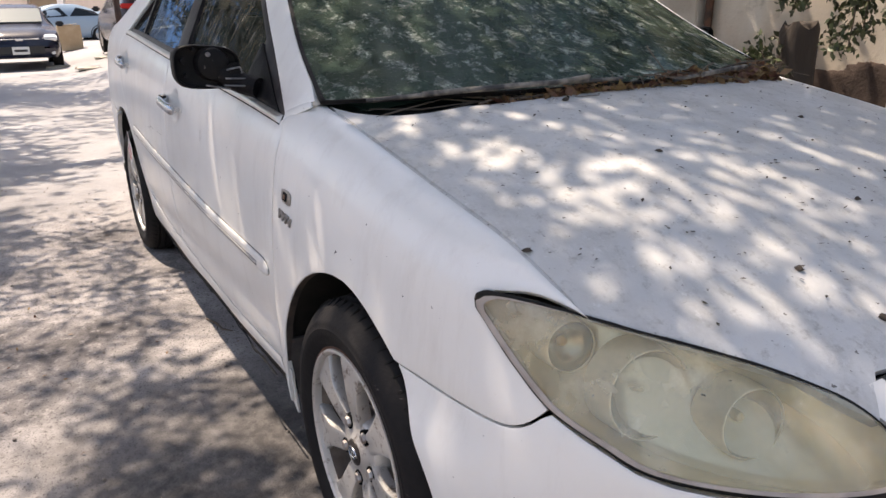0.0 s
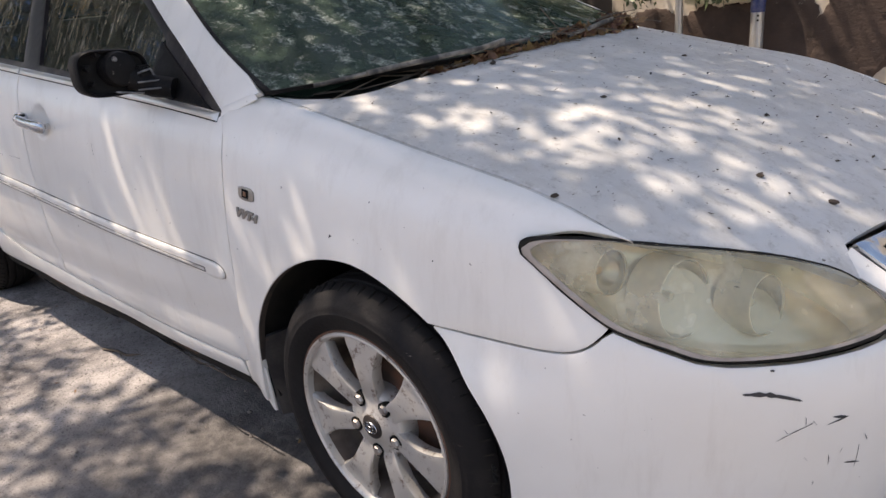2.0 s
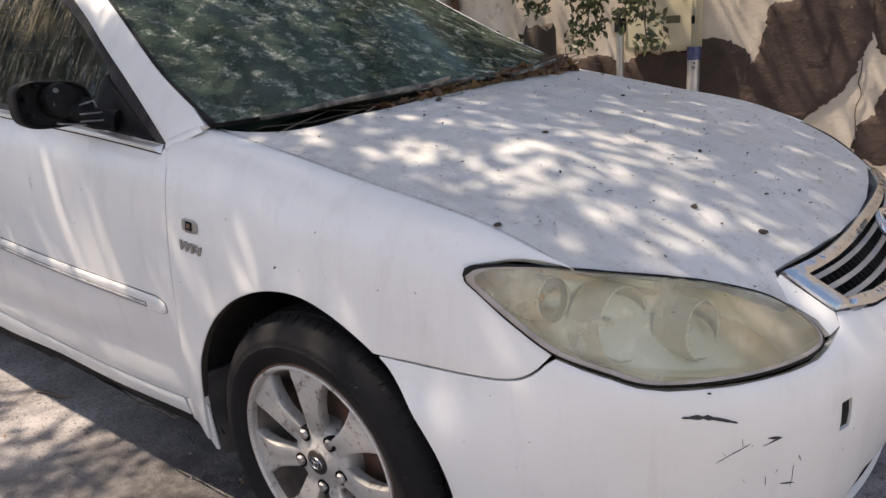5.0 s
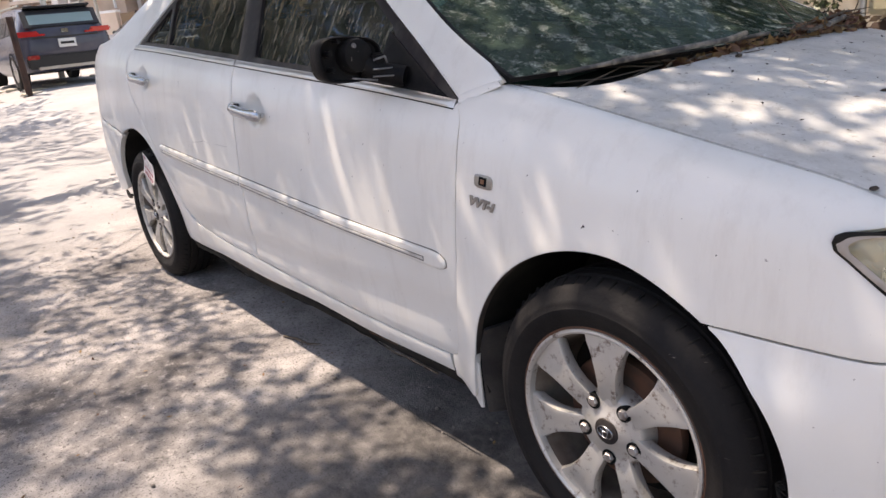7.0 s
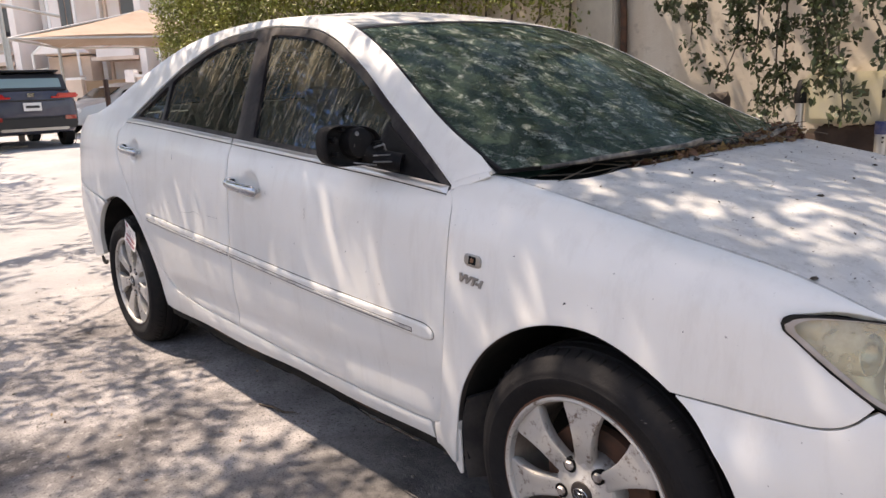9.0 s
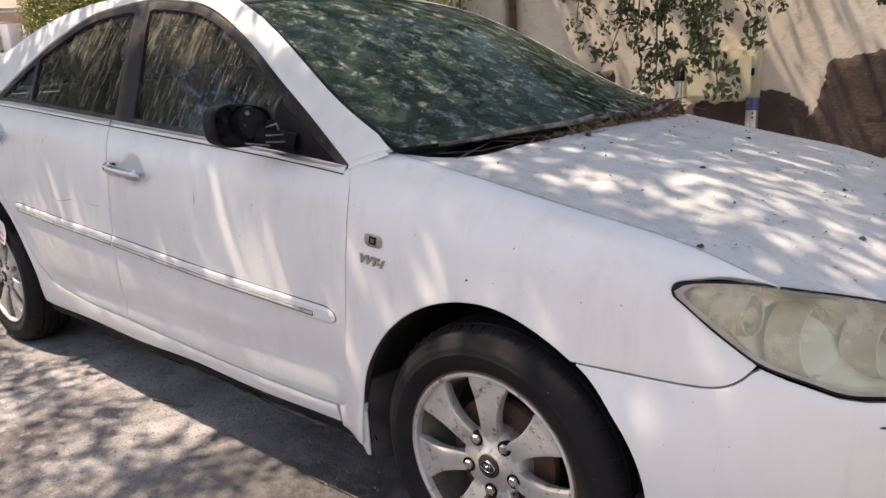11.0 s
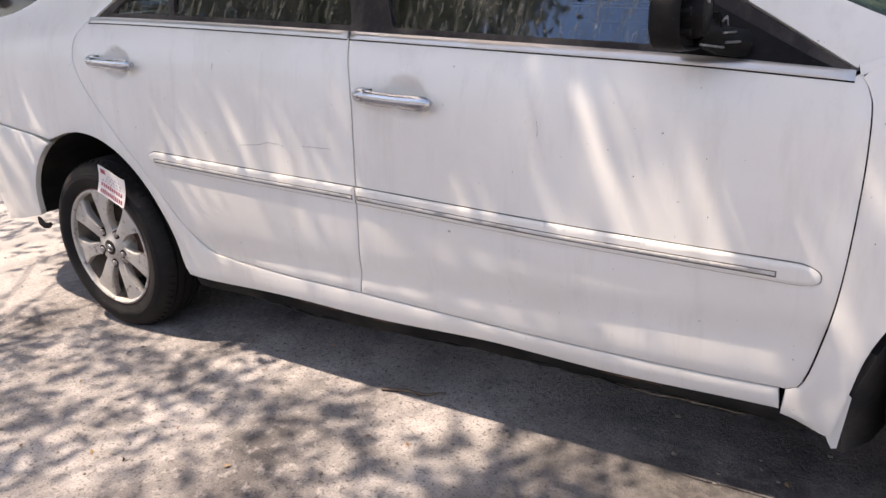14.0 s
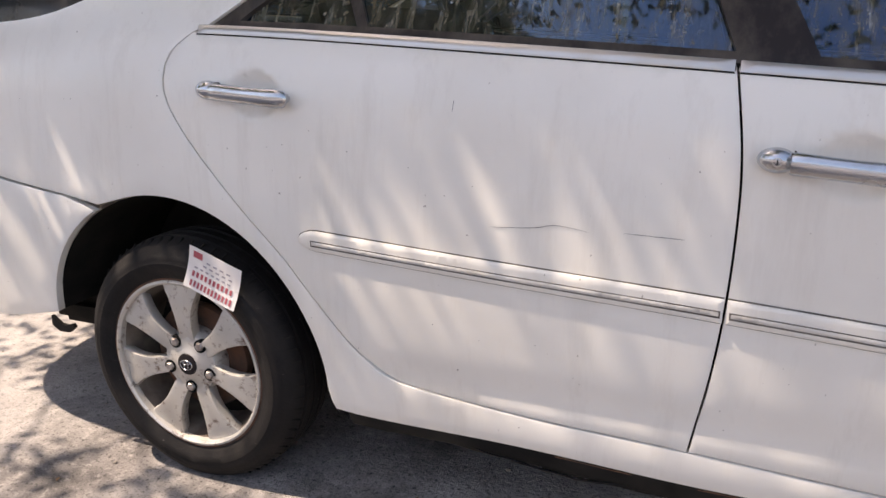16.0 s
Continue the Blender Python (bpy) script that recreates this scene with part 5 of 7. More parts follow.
def leaf_field(centres, per, spread, size, flat=0.5, droop=0.0, rng=None):
    """Leaves round the centres: vertices and faces of small folded blades."""
    n = len(centres) * per
    c = np.repeat(np.array(centres, float), per, 0)
    d = rng.normal(size=(n, 3))
    d /= np.linalg.norm(d, axis=1)[:, None]
    c = c + d * (rng.random(n) ** 0.5)[:, None] * np.array(spread)
    u = rng.normal(size=(n, 3)) * (1, 1, flat) + (0, 0, -droop)
    u /= np.linalg.norm(u, axis=1)[:, None]
    w = np.cross(u, rng.normal(size=(n, 3)) * (flat, flat, 1) + (0, 0, 0.3))
    w /= np.linalg.norm(w, axis=1)[:, None] + 1e-9
    nrm = np.cross(u, w)
    l = (size[0] + (size[1] - size[0]) * rng.random(n))[:, None]
    v = np.stack([c - u * l * 0.5, c + w * l * 0.26 - nrm * l * 0.05, c + u * l * 0.5, c - w * l * 0.26 - nrm * l * 0.05, c + u * l * 0.08 + nrm * l * 0.04], 1).reshape(-1, 3)
    k = np.arange(n)[:, None] * 5
    f = np.concatenate([k + (0, 1, 4), k + (1, 2, 4), k + (2, 3, 4), k + (3, 0, 4)])
    return v, f


def leaf_mesh(name, v, f, mat, parent=None, label=""):
    me = bpy.data.meshes.new(name)
    me.vertices.add(len(v))
    me.vertices.foreach_set("co", np.asarray(v, np.float32).ravel())
    me.loops.add(len(f) * 3)
    me.loops.foreach_set("vertex_index", np.asarray(f, np.int32).ravel())
    me.polygons.add(len(f))
    me.polygons.foreach_set("loop_start", np.arange(0, len(f) * 3, 3, dtype=np.int32))
    me.update(calc_edges=True)
    me.validate()
    me.materials.append(mat)
    ob = new(name, me)
    if parent is not None:
        ob.parent = parent
    return tagged(ob, label, kind="stuff")


LEAF = material("green_leaf", (0.060, 0.095, 0.028), 0.5, random_value=0.7, layers=(((0.10, 0.11, 0.035), 0.6, dict(scale=3, detail=3)),))
HEDGE_LEAF = material("yellow_green_leaf", (0.30, 0.29, 0.06), 0.55, random_value=0.9, layers=(((0.10, 0.13, 0.03), 0.8, dict(scale=2.5, detail=4)),))
DRY_LEAF = material("dry_leaf", (0.22, 0.115, 0.055), 0.75, random_value=0.9, layers=(((0.09, 0.045, 0.025), 0.7, dict(scale=30, detail=3)),))
BARK = material("grey_brown_bark", (0.13, 0.10, 0.075), 0.9, layers=(((0.05, 0.04, 0.03), 0.8, dict(scale=9, detail=7, stretch=(1, 1, 0.3))),), bump=((0.012, dict(scale=18, detail=6, stretch=(1, 1, 0.3))),))

rng = np.random.default_rng(4)
tree = thing("tree", "leafy tree rising behind the wall, crown spreading over the car", "tree", (-2.0, 5.2, 0.0))
TREE = Vector((-2.0, 5.2, 0.0))
bm = bmesh.new()
tube(bm, [(0, 0, -0.05), (0.05, -0.05, 1.2), (-0.02, -0.2, 2.4), (0.05, -0.5, 3.2)], [0.24, 0.19, 0.17, 0.15], 14)
part("trunk", bm, BARK, tree, "grey-brown trunk", True, 60)
tips = []
for k, (dx, dy, dz) in enumerate(((-3.0, -2.6, 1.0), (-2.4, -5.0, 1.0), (0.2, -4.6, 1.6), (0.2, -6.9, 1.3), (2.2, -3.2, 1.1), (3.2, -5.4, 1.2), (-1.2, -3.6, 2.1), (1.4, -1.6, 1.6), (-3.4, -4.6, 0.9))):
    a = Vector((0.05, -0.5, 3.0))
    b = Vector((dx - 0.5, dy - 0.2, 4.1 + dz))
    pts = [a.lerp(b, t) + Vector((0.25 * math.sin(5 * t + k), 0.2 * math.cos(4 * t + 2 * k), 0.45 * math.sin(math.pi * t))) * (t * (1.2 - t) * 1.5) for t in np.linspace(0, 1, 9)]
    bm = bmesh.new()
    tube(bm, pts, [0.060 * (1 - 0.88 * t) + 0.006 for t in np.linspace(0, 1, 9)], 8)
    part("limb", bm, BARK, tree, "", True, 60)
    tips += pts[3:]
    for j in range(7):
        p = pts[2 + j % 7]
        q = p + Vector((rng.normal() * 0.7, rng.normal() * 0.7, rng.normal() * 0.25))
        bm = bmesh.new()
        tube(bm, [p, p.lerp(q, 0.5) + Vector((0, 0, 0.08)), q], [0.018, 0.012, 0.004], 5)
        part("branch", bm, BARK, tree, "", True, 60)
# the crown: clumps thicker in some places than in others, with gaps of sky between
cl = []
def shadow(x, y, z, at):
    """Where the sun throws the shadow of a point, at a height."""
    return x - SUN.x / SUN.z * (z - at), y - SUN.y / SUN.z * (z - at)


def leafy(x, y, z):
    """How likely leaves are here: open over the bonnet and the screen, by the street side and along the wall's top."""
    hx, hy = shadow(x, y, z, 0.9)
    if ((hx - 1.64) / 0.46) ** 2 + ((hy + 0.42) / 0.32) ** 2 < 1:
        return 0.6
    if -1.5 < x < 1.6 and y < -1.5:
        return 0.04
    sx, sy = shadow(x, y, z, 1.2)
    if 0.2 < sx < 1.1 and abs(sy) < 0.75:
        return 0.38
    wx, wy = shadow(x, y, z, 2.0)
    if wy > 2.5:
        return 0.0 if wx < -1.7 else 0.3
    gx, gy = shadow(x, y, z, 0.0)
    return 0.03 if gy < -0.55 else 0.6 if gy < -0.3 else 1.0


# the crown hangs high: clumps are set out by the shade they throw and lifted towards the sun
def clump(x, y, z):
    bx, by = shadow(x, y, z, 0.0)
    up = Vector((SUN.x / SUN.z, SUN.y / SUN.z, 1.0)) * (0.95 if -0.6 < bx < 2.8 and -1.5 < by < 1.2 else 0.10)
    return (x - TREE.x + up.x, y - TREE.y + up.y, z + up.z)


while len(cl) < 600:
    x, y, z = rng.uniform(-6.0, 2.4), rng.uniform(-3.4, 3.9), rng.uniform(2.75, 3.95)
    g = noise.noise(Vector((x * 0.9, y * 0.9, 3.7))) + 0.6 * noise.noise(Vector((x * 2.3, y * 2.3, 9.1)))
    edge = min(1.0, (x + 6.6) / 0.9, (2.5 - x) / 0.8, (y + 4.0) / 0.8)
    if g > -0.60 + 0.45 * rng.random() and rng.random() < edge * leafy(x, y, z):
        cl.append(clump(x, y, z))
# unseen clumps added to shade the car's flank, the front wheel and the far side of the bonnet: a stretch, its height
# and the number of clumps
droop = []
for x0, x1, y0, y1, at, count, slim in ((-2.4, -1.4, -0.84, -0.66, 0.8, 26, True), (-1.5, -0.3, -0.84, -0.66, 0.8, 46, True), (-0.3, 1.0, -0.84, -0.66, 0.8, 50, True), (0.9, 1.6, -0.86, -0.70, 0.8, 14, True), (1.6, 2.3, -0.92, -0.60, 0.6, 26, True), (1.45, 2.1, -0.65, 0.05, 0.9, 6, False),
                                        (1.0, 1.4, -0.6, 0.7, 0.95, 40, False), (0.8, 2.2, -1.35, -0.95, 0.0, 60, False),
                                        (1.95, 2.5, -0.8, 0.8, 0.8, 70, False), (1.1, 2.2, 0.05, 0.85, 0.8, 70, False), (0.2, 1.0, -0.7, 0.7, 1.2, 14, False), (-0.12, 0.25, -0.89, -0.80, 0.8, 12, True), (-1.2, -0.95, -0.89, -0.80, 0.8, 6, True)):
    for _ in range(count):
        z = rng.uniform(2.8, 3.9)
        x, y = rng.uniform(x0, x1) + SUN.x / SUN.z * (z - at), rng.uniform(y0, y1) + SUN.y / SUN.z * (z - at)
        if at == 0.0 or slim or rng.random() < leafy(x, y, z) + 0.10:
            (droop if slim else cl).append(clump(x, y, z))
behind = len(cl) + 480
while len(cl) < behind:
    x, y, z = rng.uniform(-6.5, 2.5), rng.uniform(3.6, 8.5), rng.uniform(3.4, 7.0)
    cl.append((x - TREE.x, y - TREE.y, z))
v, f = leaf_field(cl, 36, (0.38, 0.34, 0.2), (0.05, 0.095), 0.45, 0.1, rng)
leaf_mesh("crown", v, f, LEAF, tree, "dense green leaves with gaps between")
v, f = leaf_field(droop, 30, (0.30, 0.09, 0.2), (0.05, 0.095), 0.45, 0.1, rng)
leaf_mesh("flank_shade_leaves", v, f, LEAF, tree, "unseen sprays of green leaves added to shade the flank")
# the outer twigs over the street: small sprays set out by the patch of ground that they shade
rng_out = np.random.default_rng(12)
sprays = []
while len(sprays) < 320:
    x, y = rng_out.uniform(-4.4, 1.0), rng_out.uniform(-2.7, -0.92)
    z = rng_out.uniform(4.0, 4.5) if x > -0.6 else rng_out.uniform(3.5, 4.0)
    thick = 0.62 + 0.75 * noise.noise(Vector((x * 1.3, y * 1.3, 5.0))) + 0.5 * noise.noise(Vector((x * 3.1, y * 3.1, 2.0)))
    if (x > -0.6 and y < -1.75) or rng_out.random() > thick * min(1.0, (x + 3.0) / 1.2, (y + 2.9) / 0.5):
        continue
    sprays.append((x + SUN.x / SUN.z * z - TREE.x, y + SUN.y / SUN.z * z - TREE.y, z))
for k in range(120):
    x, y = (rng_out.uniform(0.15, 0.9), rng_out.uniform(-1.3, -0.95)) if k < 60 else (rng_out.uniform(-1.5, 0.1), rng_out.uniform(-1.18, -0.95))
    z = rng_out.uniform(4.0, 4.5)
    sprays.append((x + SUN.x / SUN.z * z - TREE.x, y + SUN.y / SUN.z * z - TREE.y, z))
v, f = leaf_field(sprays, 5, (0.13, 0.13, 0.10), (0.045, 0.085), 0.45, 0.1, rng_out)
leaf_mesh("outer_leaves", v, f, LEAF, tree, "thin outer sprays of green leaves")
for k in range(60):
    p = Vector(sprays[rng_out.integers(len(sprays))])
    q = p + Vector((rng_out.normal() * 0.35, 0.35 + abs(rng_out.normal()) * 0.3, 0.15))
    bm = bmesh.new()
    tube(bm, [p, p.lerp(q, 0.5) + Vector((0, 0, 0.05)), q], [0.003, 0.005, 0.008], 5)
    part("twig", bm, BARK, tree, "", True, 60)
# a thin spray of leaves, added out of view to shade the rear of the bonnet
rng_low = np.random.default_rng(77)
spray = []
for k in range(9):
    z = rng_low.uniform(2.8, 3.4)
    spray.append(clump(1.02 + 0.036 * k + SUN.x / SUN.z * (z - 0.95), rng_low.uniform(-0.62, -0.12) + SUN.y / SUN.z * (z - 0.95), z))
v, f = leaf_field(spray, 24, (0.18, 0.18, 0.14), (0.05, 0.095), 0.45, 0.1, rng_low)
leaf_mesh("bonnet_shade_leaves", v, f, LEAF, tree, "unseen thin spray of green leaves added to shade the bonnet")

# a second tree further down the street, added out of view for the car's windows to mirror
far_tree = thing("tree", "tall leafy tree added out of view for the car's windows to mirror", "tree", (-14.5, -5.8, 0.0))
bm = bmesh.new()
tube(bm, [(0, 0, -0.05), (0.08, 0.05, 1.6), (-0.05, 0.2, 3.4), (0.1, 0.5, 6.6)], [0.26, 0.20, 0.17, 0.08], 14)
part("trunk", bm, BARK, far_tree, "grey-brown trunk", True, 60)
for k in range(7):
    a = 0.9 * k
    bm = bmesh.new()
    tube(bm, [(0, 0.2, 2.6 + 0.3 * k), (1.0 * math.cos(a), 0.6 + 1.0 * math.sin(a), 3.8 + 0.4 * k), (2.2 * math.cos(a), 1.2 + 2.0 * math.sin(a), 4.6 + 0.5 * k)], [0.08, 0.05, 0.015], 7)
    part("limb", bm, BARK, far_tree, "", True, 60)
far_cl = [(x * 3.4, 1.0 + y * 3.0, 7.4 + z * 4.0) for x, y, z in rng.normal(size=(560, 3)) * 0.5]
v, f = leaf_field(far_cl, 60, (0.75, 0.75, 0.45), (0.13, 0.22), 0.5, 0.1, rng)
leaf_mesh("crown", v, f, LEAF, far_tree, "dense green leaves with gaps between")

# a third, unseen and added for the windows' reflections, whose crown leans over the open side of the street
lean_tree = thing("tree", "tall leaning tree added out of view to darken the windows' reflections", "tree", (-8.5, -8.0, 0.0))
bm = bmesh.new()
tube(bm, [(0, 0, -0.05), (0.1, 0.1, 2.0), (0.4, 0.4, 4.2), (1.2, 0.9, 7.0)], [0.30, 0.24, 0.20, 0.10], 14)
part("trunk", bm, BARK, lean_tree, "grey-brown trunk", True, 60)
for k in range(8):
    e_ = Vector((-0.6 + 0.85 * k, 3.6 - 0.28 * k + 0.5 * math.sin(2.1 * k), 8.0 + 0.22 * k))
    b_ = Vector((0.35 + 0.1 * k, 0.35 + 0.06 * k, 4.0 + 0.35 * k))
    bm = bmesh.new()
    tube(bm, [b_, b_.lerp(e_, 0.5) + Vector((0, 0, 0.5)), e_], [0.09, 0.055, 0.015], 7)
    part("limb", bm, BARK, lean_tree, "", True, 60)
rng_lean = np.random.default_rng(31)
lean_cl = []
for _ in range(460):
    k = rng_lean.uniform(-0.15, 0.86)
    a, b, c = np.clip(rng_lean.normal(size=3), -1.7, 1.7) * (0.75, 1.0, 0.85)
    lean_cl.append((0.3 + 4.9 * k + a, 3.6 - 1.7 * k + b, 8.3 + 1.7 * k + c))
v, f = leaf_field(lean_cl, 52, (0.55, 0.55, 0.40), (0.12, 0.20), 0.5, 0.1, rng_lean)
leaf_mesh("crown", v, f, LEAF, lean_tree, "dense green leaves with gaps between")

# ---- the plaster wall behind the car and what hangs on it ----
WALL_Y = 3.55
bm = bmesh.new()
box(bm, (2.65, WALL_Y + 0.15, 1.35), (26.7, 0.3, 2.9))
tagged(part("wall_back", bm, PLASTER), "stained cream plaster wall with peeling base", "wall", kind="structure")
RENDER_ = material("bare_brown_render", (0.078, 0.052, 0.041), 0.95, layers=(((0.045, 0.031, 0.024), 0.8, dict(scale=5, detail=7, lo=0.45, hi=0.65)), ((0.36, 0.31, 0.25), 0.8, dict(scale=13, detail=8, rough=0.75, lo=0.63, hi=0.68))),
                   bump=((0.010, dict(scale=9, detail=8)), (0.004, dict(scale=60, detail=5))))


def wall_patch(name, pts, label, mat, depth=0.012):
    """A flake-edged patch on the wall, in x and z."""
    out_ = []
    rr = np.random.default_rng(7)
    for p in smooth_line(pts, 0.012, closed=True):
        d = Vector((p[0] * 9, p[1] * 9, 0.0))
        out_.append((p[0] + 0.030 * noise.noise(d) + 0.020 * noise.noise(d * 4.3) + rr.normal() * 0.0015, p[1] + 0.030 * noise.noise(d + Vector((7, 3, 1))) + 0.020 * noise.noise(d * 4.3 + Vector((1, 4, 2))) + rr.normal() * 0.0015))
    fn = lambda u, v: np.stack([u, np.full(np.shape(u), WALL_Y), v], -1)  # noqa: E731
    ob = panel(name, out_, fn, mat, None, "", 0.08, 0.02, 0.02, 1.0, lift=depth, roll=0.006)
    return tagged(ob, label, "wall patch", kind="structure")


wall_patch("bare_render_patch", [(1.02, 0.93), (1.05, 1.06), (1.17, 1.09), (1.32, 1.13), (1.49, 1.10), (1.58, 1.13), (1.63, 0.95), (1.60, 0.74), (1.50, 0.52), (1.32, 0.38), (1.20, 0.25), (0.95, 0.25), (0.90, 0.55), (0.93, 0.72)], "patch of bare brown render where plaster fell", RENDER_)
wall_patch("bare_base_strip", [(-1.6, 0.06), (0.92, 0.06), (0.92, 0.70), (0.85, 0.83), (0.62, 0.88), (0.42, 0.79), (0.20, 0.80), (0.02, 0.74), (-0.2, 0.80), (-0.5, 0.72), (-0.9, 0.78), (-1.4, 0.70)], "bare damp base of the wall", RENDER_, 0.010)
wall_patch("bare_side_strip", [(1.64, 0.1), (1.75, 0.6), (1.62, 0.9), (1.66, 1.25), (1.9, 1.35), (2.4, 1.2), (2.7, 0.9), (2.7, 0.1)], "bare brown render beside a crack", RENDER_, 0.008)
bm = bmesh.new()
crack = [(1.60, 0.72), (1.59, 0.60), (1.61, 0.50), (1.585, 0.40), (1.60, 0.25), (1.58, 0.10)]
tube(bm, [(x + 0.012 * noise.noise(Vector((x, z * 22, 0))), WALL_Y - 0.010, z) for x, z in smooth_line(crack, 0.02)], 0.003, 5)
tagged(part("wall_crack", bm, DARK), "dark crack down the plaster wall", "crack", kind="structure")
bm = bmesh.new()
tube(bm, [(1.28, WALL_Y - 0.016, 0.71), (1.36, WALL_Y - 0.016, 0.70), (1.40, WALL_Y - 0.016, 0.72), (1.42, WALL_Y - 0.016, 0.86)], 0.0025, 5)
tagged(part("render_crack", bm, DARK), "dark crack in the bare render", "crack", kind="structure")

# meter cabinet
CREAM = material("cream_painted_steel", (0.56, 0.50, 0.33), 0.5, layers=(((0.36, 0.30, 0.18), 0.6, dict(scale=5, detail=6, stretch=(1, 1, 0.4), lo=0.5, hi=0.72)), (DUST, 0.4, dict(scale=14, detail=5))))
meter = thing("meter_cabinet", "cream metal meter cabinet with rounded door, fixed to the wall", "meter cabinet", (0.34, WALL_Y, 0.815))
bm = bmesh.new()
box(bm, (0, -0.055, 0.175), (0.53, 0.11, 0.35), bevel=0.012)
part("body", bm, CREAM, meter, "", True, 60)
bm = bmesh.new()
box(bm, (0, -0.118, 0.175), (0.47, 0.016, 0.29), bevel=0.007)
md = part("door", bm, CREAM, meter, "", True, 60)
bm = bmesh.new()
box(bm, (0.10, -0.128, 0.21), (0.10, 0.006, 0.05), bevel=0.002)
part("window", bm, material("meter_window", (0.10, 0.09, 0.05), 0.2), md, "small dark meter window")
bm = bmesh.new()
box(bm, (0.237, -0.122, 0.20), (0.022, 0.02, 0.055), bevel=0.006)
part("latch", bm, BLACK, md, "black latch")
# pipes
STEEL = material("galvanised_pipe", (0.55, 0.54, 0.52), 0.4, 0.7, layers=((DUST, 0.5, dict(scale=12, detail=5)),))
BLUE = material("blue_plastic", (0.008, 0.025, 0.14), 0.45, layers=((DUST, 0.2, dict(scale=20)),))
for x, top, lab in ((0.04, 0.97, "grey"), (0.585, 0.76, "blue")):
    pp = thing("wall_pipe", "galvanised pipe stub along the wall" if lab == "grey" else "galvanised pipe stub with a blue plastic collar", "pipe", (x, WALL_Y - 0.11, 0.0))
    bm = bmesh.new()
    tube(bm, [(0, 0, 0.0), (0, 0, top)], 0.027 if lab == "grey" else 0.042, 14)
    part("pipe", bm, STEEL, pp, "", True, 60)
    bm = bmesh.new()
    if lab == "grey":
        tube(bm, [(0, 0, top - 0.01), (0, 0, top + 0.06), (0, 0.05, top + 0.13)], 0.042, 12)
        part("elbow", bm, BLACK, pp, "dark elbow", True, 60)
    else:
        tube(bm, [(0, 0, top - 0.01), (0, 0, top + 0.075)], 0.046, 14)
        part("collar", bm, BLUE, pp, "blue plastic collar", True, 60)
        for dz in (0.02, 0.05):
            bm = bmesh.new()
            box(bm, (0.02, -0.047, top - dz - 0.01), (0.012, 0.004, 0.012))
            part("pipe_hole", bm, DARK, pp)
# dark stump and stones at the foot of the wall
stump = thing("tree_stump", "dark weathered stump with a notched top by the wall", "stump", (-0.51, 3.22, 0.0))
bm = bmesh.new()
rows = []
for z, r in ((0.0, 0.17), (0.2, 0.135), (0.6, 0.12), (0.98, 0.118), (1.03, 0.10)):
    rows.append([bm.verts.new((r * math.cos(a) * (1 + 0.10 * math.sin(3 * a + z)), r * math.sin(a) * (1 + 0.08 * math.cos(5 * a)), z + (0.03 * math.sin(4 * a) if z > 0.9 else 0))) for a in (2 * math.pi * i / 18 for i in range(18))])
for a, b in zip(rows, rows[1:]):
    for i in range(18):
        bm.faces.new((a[i], a[(i + 1) % 18], b[(i + 1) % 18], b[i]))
bm.faces.new(rows[-1])
part("wood", bm, material("dark_dead_wood", (0.05, 0.038, 0.03), 0.9, bump=((0.02, dict(scale=14, stretch=(1, 1, 0.25))),)), stump, "", True, 50)
STONE = material("dull_stone", (0.24, 0.21, 0.18), 0.9, layers=(((0.12, 0.10, 0.09), 0.8, dict(scale=7, detail=6)),), bump=((0.02, dict(scale=12)),))
rock = bmesh.new()
bmesh.ops.create_icosphere(rock, subdivisions=3, radius=0.17)
for vv in rock.verts:
    vv.co *= 1 + 0.25 * noise.noise(vv.co * 7)
    vv.co.z *= 3.0
rk = tagged(part("rough_post", rock, STONE, None, "", True, 60), "rough grey stone post by the wall", "post")
rk.matrix_basis = pose(-1.27, 3.25, 0.49)
COLUMN = material("pale_cement", (0.55, 0.50, 0.42), 0.9, layers=(((0.38, 0.33, 0.27), 0.7, dict(scale=3, detail=6)),), bump=((0.01, dict(scale=20)),))
bm = bmesh.new()
box(bm, (-1.75, WALL_Y - 0.06, 1.45), (0.40, 0.12, 2.9), bevel=0.012)
tagged(part("wall_pier", bm, COLUMN), "pale cement pier against the wall", "pier", kind="structure")
bm = bmesh.new()
tube(bm, [(-1.50, WALL_Y - 0.05, 0.0), (-1.49, WALL_Y - 0.05, 1.5), (-1.52, WALL_Y - 0.05, 2.8)], 0.03, 10)
tagged(part("rusty_drainpipe", bm, RUST, None, "", True, 60), "rusty brown drainpipe beside the pier", "drainpipe")

# creeper along the wall's top
hc = []
while len(hc) < 520:
    x, z = rng.uniform(-10.9, -1.9), rng.uniform(1.55, 3.3)
    low_ = 1.62 + 0.16 * math.sin(x * 1.7) + 0.05 * (-x) * 0.4 + 0.12 * math.sin(x * 4.1)
    if z > low_:
        hc.append((x, WALL_Y - 0.18 - 0.22 * rng.random(), z))
v, f = leaf_field(hc, 100, (0.30, 0.20, 0.24), (0.035, 0.065), 1.0, 0.3, rng)
hedge = thing("creeper", "yellow-green creeper hanging thickly over the wall's top", "creeper", (0, 0, 0))
leaf_mesh("leaves", v, f, HEDGE_LEAF, hedge)
for k in range(26):
    x = -10.8 + k * 0.36
    bm = bmesh.new()
    tube(bm, [(x, WALL_Y - 0.03, 0.8 + 0.9 * (k % 3 > 0)), (x + 0.1, WALL_Y - 0.06, 1.8), (x + 0.25, WALL_Y - 0.12, 2.9)], 0.012, 5)
    part("stem", bm, BARK, hedge, "", True, 60)


